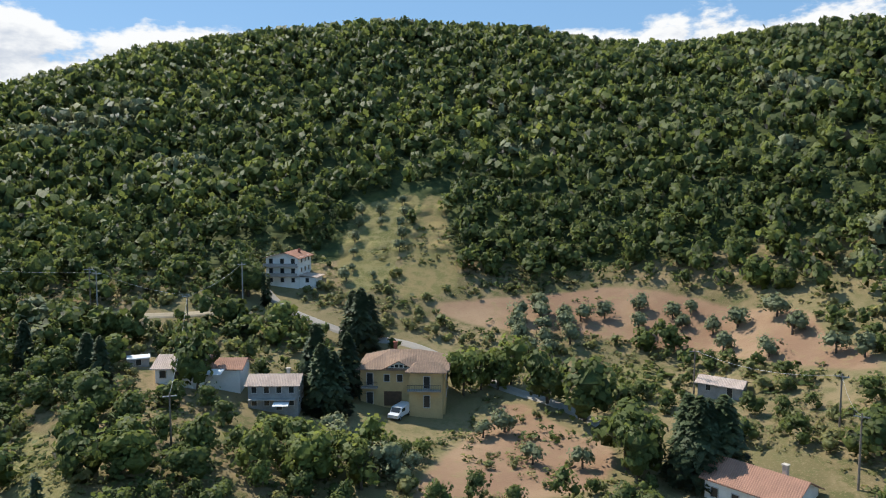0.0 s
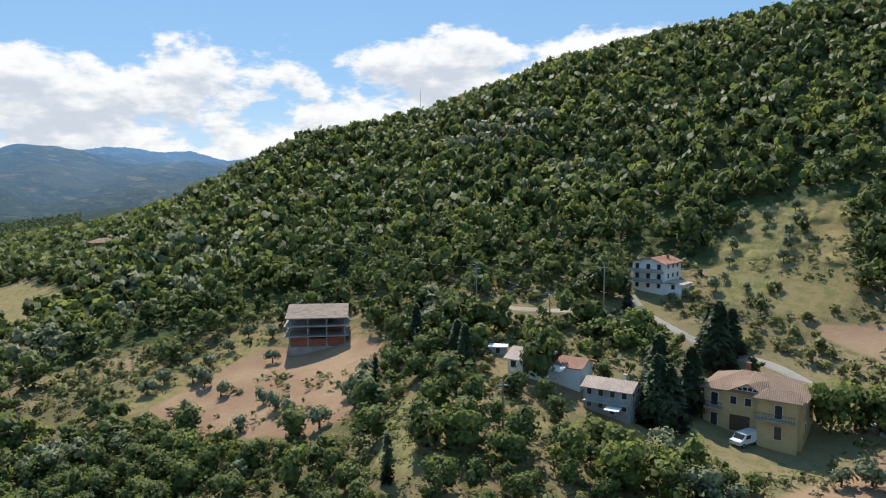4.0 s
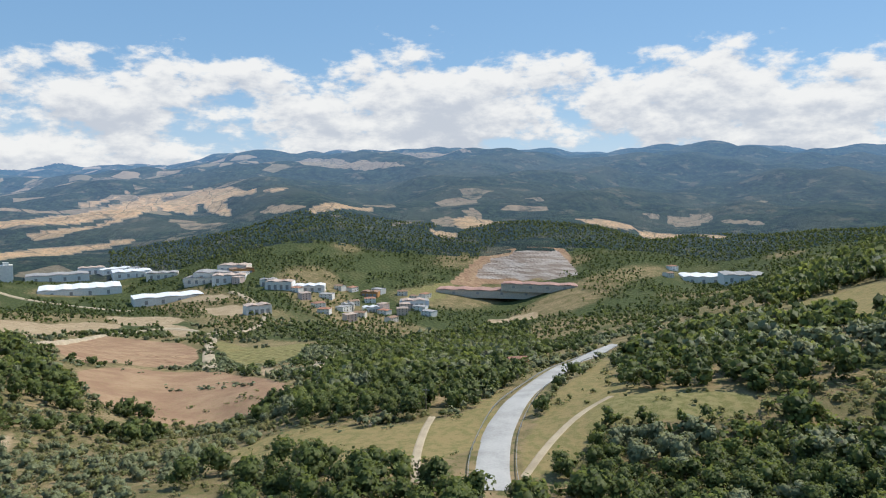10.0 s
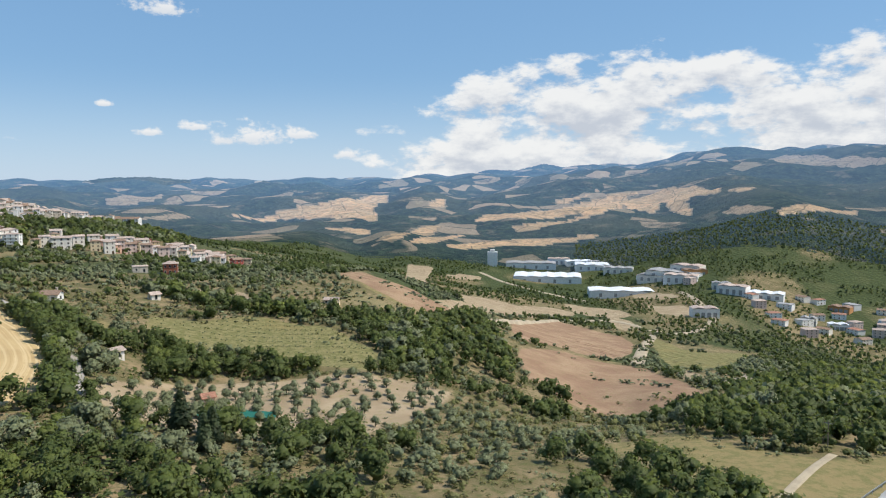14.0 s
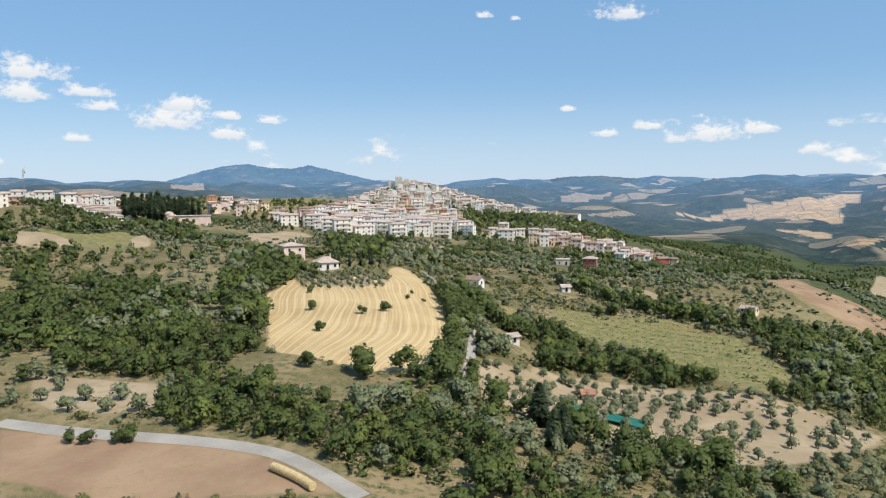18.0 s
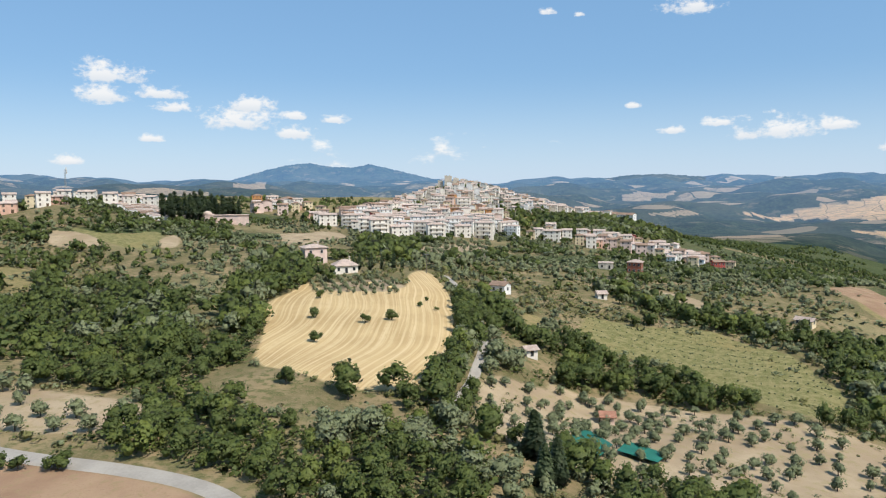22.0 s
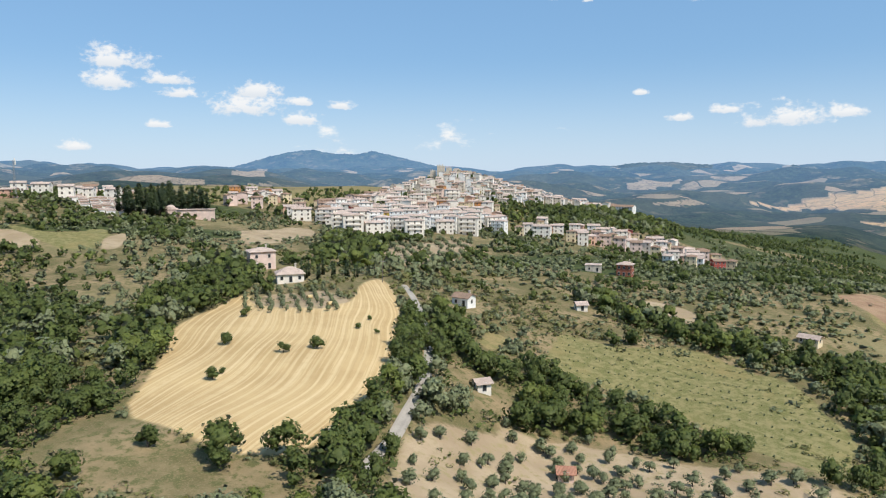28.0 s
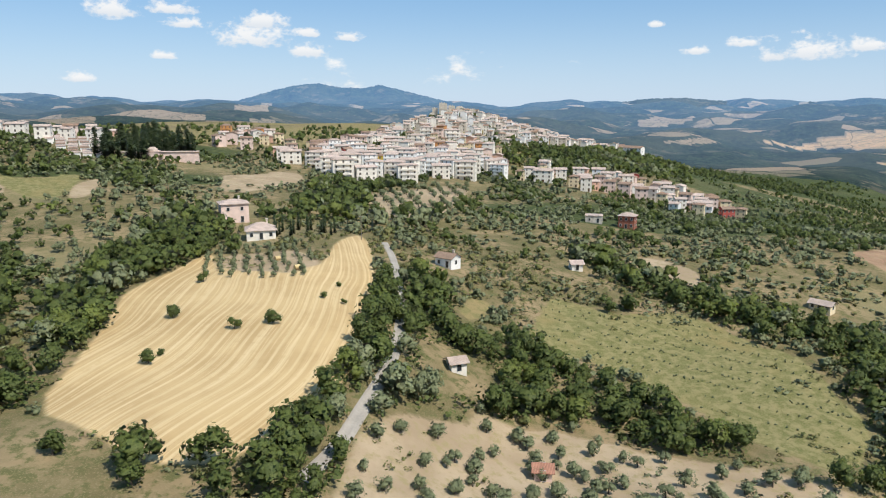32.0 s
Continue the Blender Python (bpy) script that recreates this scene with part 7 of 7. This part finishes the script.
def guard_rail(line, side, label):
    """A steel crash barrier that follows the road's edge."""
    pts = np.array(smooth(line, 3))
    way2 = np.gradient(pts, axis=0)
    off = np.stack([-way2[:, 1], way2[:, 0]], 1) / (np.hypot(way2[:, 0], way2[:, 1])[:, None] + 1e-9)
    q = pts + off * side
    z = land(q[:, 0], q[:, 1])
    root = tagged(new("guard_rail"), label, "guard rail")
    s, n = Shape(), len(q)
    s.add([(q[i][0] + off[i][0] * k, q[i][1] + off[i][1] * k, z[i] + h) for i in range(n) for k, h in ((0, 0.55), (0, 0.87), (0.06, 0.87), (0.06, 0.55))],
          [(4 * i + a, 4 * i + 4 + a, 4 * i + 4 + (a + 1) % 4, 4 * i + (a + 1) % 4) for i in range(n - 1) for a in range(4)])
    s.done("rail", METAL, root)
    for i in range(0, len(q), 2):
        Shape().box(q[i][0] - 0.06, q[i][1] - 0.06, z[i] - 0.5, q[i][0] + 0.06, q[i][1] + 0.06, z[i] + 0.8).done("post", METAL, root)
    return root


guard_rail(MAIN_ROAD, 4.6, "grey steel crash barrier along the hill road")
guard_rail(MAIN_ROAD, -4.6, "grey steel crash barrier on the outer bend")
for k, p in enumerate([(-109.2, -20.5), (-93.6, -21.0), (-140.9, -29.3)]):
    rock = tagged(new("boulder"), "pale limestone boulder in dry grass", "boulder", "boulders on the slope")
    r2 = np.random.default_rng(k)
    bm = bmesh.new()
    bmesh.ops.create_icosphere(bm, subdivisions=2, radius=1.0)
    for vert in bm.verts:
        vert.co = Vector((vert.co.x * 1.5, vert.co.y, vert.co.z * 0.7)) * (1 + r2.uniform(-0.15, 0.15))
    me = bpy.data.meshes.new("rock")
    bm.to_mesh(me)
    me.materials.append(STONE)
    new("rock", me).parent = rock
    stand(rock, p)


# ---- woods ----
KEEP_OUT += [(24, -128, 8), (14, -121, 8), (4, -115, 7), (-6, -115, 6)]  # low grass below the stubble
WOODS = [
    [(156, -313), (120.6, -250.6), (91.6, -188.7), (68.0, -184.7), (41.9, -160.2), (25.9, -150.8), (23.1, -130.6), (30.5, -123.2), (43.5, -119.1), (63.3, -130.1), (83.5, -149.4)],
    [(48.3, -116.4), (33.3, -119.3), (18.7, -106.2), (5.4, -100.5), (-10.3, -108.0), (-28.3, -137.9), (-28.5, -120.9), (-22.2, -109.0), (-29.4, -88.0), (-18.5, -67.4), (0.8, -66.7), (9.6, -75.7), (17.2, -80.8), (28.7, -84.9), (44.7, -98.6)],
    [(-37.2, -238.5), (-48.9, -228.6), (-45.6, -190.1), (-74.0, -195.3), (-106.9, -160.8), (-95.5, -145.8), (-66.7, -172.0), (-37.7, -150.8), (-25.5, -140.4), (-25.3, -155.9)],
    [(-146.4, -209.7), (-152.0, -187.0), (-124.2, -145.5), (-140.7, -131.2), (-213, -219), (-192.2, -218.1)],
    [(-147.4, -202.9), (-306, -279), (-223.3, -179.0), (-190.8, -154.0), (-163.7, -168.2), (-136.8, -165.5)],
    [(-165.7, -69.2), (-229.6, -79.4), (-366, -117), (-705, -151), (-860, -40), (-332, 6), (-201.9, -8.9), (-150.4, -15.2), (-137.3, -39.1)],
    [(-212.1, 30.5), (-278.7, 79.4), (-247.8, 105.8), (-266.8, 136.0), (-534, 217), (-472, 283), (-208.9, 170.6), (-144.1, 127.5), (-148.2, 93.3), (-145.7, 64.3), (-155.0, 29.3)],
    [(-124.6, 24.2), (-126.4, 46.3), (-121.3, 69.0), (-94.0, 80.2), (-78.1, 83.3), (-69.3, 77.3), (-96.1, 14.8)],
    [(99, -320), (32, -335), (20.2, -253.8), (26.0, -205.5), (38.3, -227.3), (69.4, -259.7)],
    [(18, -415), (-51, -390), (-46, -302), (-19.7, -275.5), (13, -302)],
    [(-75, -695), (-176, -720), (-447, -1124), (-275, -645), (-133, -580), (-88, -618)],
    [(-117.0, 59.8), (-107.0, 76.2), (-83.4, 78.3), (-60.8, 82.1), (-49.7, 71.6), (-37.0, 70.9), (-106.4, 39.6)],
    [(-26.5, -207.6), (-34.3, -217.5), (-35.4, -195.1), (-33.5, -179.3), (-33.1, -166.6), (-33.5, -157.7), (-27.8, -146.2), (-24.1, -133.3), (-23.1, -122.2), (-13.9, -119.3), (-14.3, -124.0), (-19.7, -132.8), (-23.9, -147.5), (-27.9, -168.3)],
    [(-37.7, 80.6), (-34.5, 87.0), (-24.0, 96.2), (-17.0, 96.7), (-6.4, 92.9), (-5.0, 87.2), (-36.6, 76.6)],
    [(-84.0, 132.6), (-72.9, 134.0), (-56.2, 127.8), (-52.6, 116.0), (-55.2, 105.4), (-70.0, 109.6)],
    [(-51.1, 139.6), (-22.3, 149.8), (-26.4, 133.6), (-37.7, 131.4), (-47.0, 127.8)],
    [(34, -289), (24, -255), (23, -227), (34, -206), (28, -180), (26, -163), (29, -153), (37, -168), (41, -187), (47, -209), (49, -246), (52, -287)],
    [(75, -190), (77, -211), (55, -194), (48, -170), (39, -148), (46, -138)],
    [(-69, -248), (-90, -274), (-116, -242), (-131, -222), (-151, -220), (-157, -188), (-171, -209), (-161, -232), (-135, -236), (-123, -261), (-104, -295)],
    [(146, -345), (129, -364), (101, -353), (61, -331), (34.8, -273.5), (26.6, -239.8), (36.2, -216.3), (59.8, -218.4), (93.5, -250.9)],
]
FOREST_EDGE = [(76.7, 122.6), (60.7, 146.1), (41.4, 163.3), (28.3, 163.2), (6.1, 165.5), (2.4, 189.2), (0.1, 206.0), (-7.3, 207.1), (-24.4, 198.9), (-26.8, 172.1), (-44.3, 182.0), (-57.2, 176.9), (-70.9, 151.2)] + [(-77.9, 142.6), (-93.5, 135.9), (-121.7, 131.0), (-141.7, 111.9), (-230.8, 136.9), (-314, 157), (-301, 110), (-278.7, 73.4)]


def forest_places(apart, seed):
    """The wooded hill: everything beyond its lower edge."""
    edge = np.array(FOREST_EDGE)
    ang, rad = np.degrees(np.arctan2(-edge[:, 0], edge[:, 1])), np.hypot(edge[:, 0], edge[:, 1])
    order = np.argsort(ang)
    outline = polar(-42, 72, 120, 560)
    x, y = scatter(outline, apart, seed)
    a, r = np.degrees(np.arctan2(-x, y)), np.hypot(x, y)
    keep = r > np.interp(a, ang[order], rad[order]) + 2
    keep &= (r < 400) | (a > 38)
    return x[keep], y[keep]


rng = np.random.default_rng(5)
fx, fy = forest_places(5.2, 11)
ok = open_ground(fx, fy)
fx, fy = fx[ok], fy[ok]


def mixed_wood(x, y, tall, label, category, seed, share=(0.74, 0.16, 0.10), wide=(0.9, 1.3)):
    """A wood of dark oaks with lighter and greyer trees among them, in drifts."""
    n = value_noise(x, y, 28.0, seed + 9) * 0.5 + value_noise(x, y, 9.0, seed + 7) * 0.5
    order = np.argsort(np.argsort(n)) / max(1, len(n))
    for mat, lo, hi, what in ((OAK, 0, share[0], "dark green "), (BRIGHT, share[0], share[0] + share[1], "light green "), (OLIVE, share[0] + share[1], 2, "grey-green ")):
        k = (order >= lo) & (order < hi)
        wood("woodland", x[k], y[k], tall[k], mat, what + label, category, DETAIL, wide, seed)


mixed_wood(fx, fy, rng.uniform(5.0, 10.5, len(fx)), "oaks of the dense forest over the hill", "forest", 3, (0.78, 0.19, 0.03), (0.78, 1.12))
for k, poly in enumerate(WOODS):
    x, y = scatter(poly, 9.0 if k in (8, 19) else 4.8 if k == 0 else 4.4 if k >= 12 or k in (1, 7, 11) else 5.3, 100 + k)
    ok = open_ground(x, y)
    x, y = x[ok], y[ok]
    tall = rng.uniform(*((2.5, 5.5) if k == 11 else (5.0, 9.0) if k == 12 else (2.4, 5.5) if k in (8, 19) else (3.5, 6.8) if k == 0 else (6.0, 9.5) if k in (16, 17) else (3.0, 6.5) if k in (1, 7) else (3.5, 9.0)), len(x))
    mixed_wood(x, y, tall, "broadleaf trees in a thick wood", "wood", 20 + k, (0.30, 0.15, 0.55) if k in (8, 19) else (0.74, 0.20, 0.06) if k == 0 else (0.55, 0.25, 0.2) if k == 1 else (0.35, 0.5, 0.15) if k in (13, 15) else (0.68, 0.16, 0.16))

    if k not in (4, 5, 6, 8, 9, 10, 19):
        x, y = scatter(poly, 2.9, 700 + k, 0.5)
        ok = open_ground(x, y)
        wood("undergrowth", x[ok], y[ok], rng.uniform(1.3, 3.0, int(ok.sum())), OAK, "leafy thicket under the trees of the wood", "undergrowth", TUFT, (1.1, 1.8), 720 + k)


def in_woods(x, y):
    hit = np.zeros(len(x), bool)
    for poly in WOODS:
        hit |= inside(poly, x, y)
    return hit


def countryside(apart, r0, r1, seed, low, high, size, mat, kinds, label, category, az=(-42, 214), fields=True, drift=1.0):
    """Trees or bushes strewn over the open country in drifts."""
    x, y = scatter(polar(az[0], az[1], r0, r1), apart, seed, 0.5)
    n = value_noise(x + 500, y + 900, 34.0 * drift, seed) * 0.6 + value_noise(x, y, 11.0 * drift, seed + 1) * 0.4
    a, r = np.degrees(np.arctan2(-x, y)), np.hypot(x, y)
    edge = np.array(FOREST_EDGE)
    ang, rad = np.degrees(np.arctan2(-edge[:, 0], edge[:, 1])), np.hypot(edge[:, 0], edge[:, 1])
    order = np.argsort(ang)
    hill = (a > -42) & (a < 60) & (r > np.interp(a, ang[order], rad[order]))
    keep = (n > low) & (n < high) & open_ground(x, y, fields) & ~in_woods(x, y) & ~hill
    x, y = x[keep], y[keep]
    r2 = np.random.default_rng(seed)
    return wood("olive_trees" if mat is OLIVE else "bushes" if kinds is BUSH else "trees", x, y, r2.uniform(*size, len(x)), mat, label, category, kinds, (0.9, 1.3), seed)


countryside(5.8, 16, 280, 31, 0.575, 1.0, (4.0, 8.5), OAK, DETAIL, "scattered green trees over the open slopes", "trees")
countryside(5.6, 280, 520, 33, 0.60, 1.0, (2.8, 6.0), OAK, DETAIL, "small green trees and hedges on the far slopes", "trees", (60, 214))
countryside(5.6, 60, 340, 37, 0.46, 1.0, (1.2, 3.0), SCRUB, BUSH, "low green and yellowish scrub on dry grass", "scrub")
countryside(5.2, 66, 190, 61, 0.49, 1.0, (2.0, 5.2), OAK, DETAIL, "green trees and thickets round the houses", "trees", (-42, 44))
countryside(5.6, 70, 520, 41, 0.47, 1.0, (2.2, 4.0), OLIVE, BUSH, "grey-green olive trees strewn over slopes", "olive trees", (75, 214))
countryside(7.5, 520, 1230, 47, 0.45, 1.0, (3.0, 6.5), OAK, DETAIL, "distant trees and hedges in the valley", "trees", (76, 168), True, 2.2)
countryside(9.0, 1225, 1560, 49, 0.22, 1.0, (4.0, 8.0), OAK, DETAIL, "dense far wood on the hill across the valley", "trees", (56, 126))
countryside(10.0, 520, 1240, 46, 0.36, 1.0, (4.0, 8.0), OAK, DETAIL, "distant woods beyond the spur", "trees", (20, 76))
countryside(6.0, 210, 430, 35, 0.50, 1.0, (3.0, 7.5), OAK, DETAIL, "trees and hedges on the plateau by the cemetery", "trees", (193, 214))
countryside(13.0, 520, 900, 48, 0.55, 1.0, (5.0, 9.0), OAK, DETAIL, "scattered trees on the plateau beyond town", "trees", (168, 214))
countryside(9.0, 420, 760, 53, 0.52, 1.0, (3.0, 5.0), OLIVE, BUSH, "distant olive trees on the slopes below town", "olive trees", (100, 175))
for zone, (poly, apart, skip) in enumerate(STREETS):
    x, y = scatter(poly, 9.0, 500 + zone, 0.5)
    ok = open_ground(x, y, False) & (value_noise(x, y, 40.0, 501) > 0.36)
    wood("trees", x[ok], y[ok], np.random.default_rng(zone).uniform(3.0, 7.0, int(ok.sum())), OAK, "garden trees between the town's houses", "trees", DETAIL, (0.8, 1.2), 502 + zone)
countryside(6.5, 60, 300, 67, 0.68, 1.0, (0.7, 1.8), SCRUB, BUSH, "small bushes and weeds in the dry fields", "scrub", (-42, 150), False)


def vine_rows(poly, apart, turn, mat, tall, label, seed):
    """Vines or crops in straight rows inside an outline."""
    p = np.array(poly)
    c = p.mean(0)
    size = np.abs(p - c).max() * 1.5
    gx, gy = np.meshgrid(np.arange(-size, size, apart), np.arange(-size, size, 2.0))
    r2 = np.random.default_rng(seed)
    gx, gy = gx.ravel() + r2.normal(0, 0.15, gx.size), gy.ravel() + r2.normal(0, 0.3, gy.size)
    ca, sa = math.cos(radians(turn)), math.sin(radians(turn))
    x, y = c[0] + gx * ca - gy * sa, c[1] + gx * sa + gy * ca
    k = inside(poly, x, y) & (r2.uniform(0, 1, len(x)) > 0.25)
    wood("vine_rows", x[k], y[k], r2.uniform(*tall, int(k.sum())), mat, label, "vineyard", BUSH, (0.8, 1.1), seed)


vine_rows(LAWNS[5], 2.6, 25, BRIGHT, (1.2, 1.9), "bright green vines in rows on poles", 91)
vine_rows(LAWNS[1], 6.0, 62, OLIVE, (0.4, 0.75), "young vines in thin rows on grass", 92)
vine_rows(LAWNS[2], 6.0, 62, OLIVE, (0.4, 0.75), "young vines in thin rows on a slope", 93)
countryside(4.6, 60, 175, 73, 0.47, 0.8, (1.2, 3.4), SCRUB, BUSH, "dense low thickets between the houses", "scrub", (-42, 60))


def undergrowth(apart, r0, r1, az, size, mat, low, label, seed):
    """Weeds, brambles and tall grass over the rough ground, thick in some places and thin in others."""
    x, y = scatter(polar(az[0], az[1], r0, r1), apart, seed, 0.5)
    n = value_noise(x + 300, y, 16.0, seed) * 0.5 + value_noise(x, y + 70, 5.0, seed + 1) * 0.5
    keep = (n > low) & open_ground(x, y, False) & ~in_woods(x, y)
    for poly in [STUBBLE_FIELD, NEAR_STUBBLE]:
        keep &= ~inside(poly, x, y)
    for poly in SOILS + PALES + LAWNS[:3] + DRIES[:3] + DRIES[8:]:
        keep &= ~inside(poly, x, y) | (n > 0.70)
    x, y = x[keep], y[keep]
    wood("undergrowth", x, y, np.random.default_rng(seed).uniform(*size, len(x)), mat, label, "undergrowth", TUFT, (1.2, 2.4), seed)


undergrowth(2.2, 12, 190, (-42, 75), (0.4, 1.3), SCRUB, 0.40, "tangled weeds and brambles over the rough slope", 110)
undergrowth(3.2, 60, 190, (-42, 75), (0.8, 1.9), OAK, 0.58, "low leafy thickets over the rough slope", 112)
undergrowth(2.9, 12, 290, (75, 214), (0.4, 1.4), SCRUB, 0.40, "weeds and tall grass in the open country", 114)
undergrowth(4.2, 90, 380, (100, 214), (0.8, 2.0), OLIVE, 0.54, "grey-green bushes in the open country", 116)
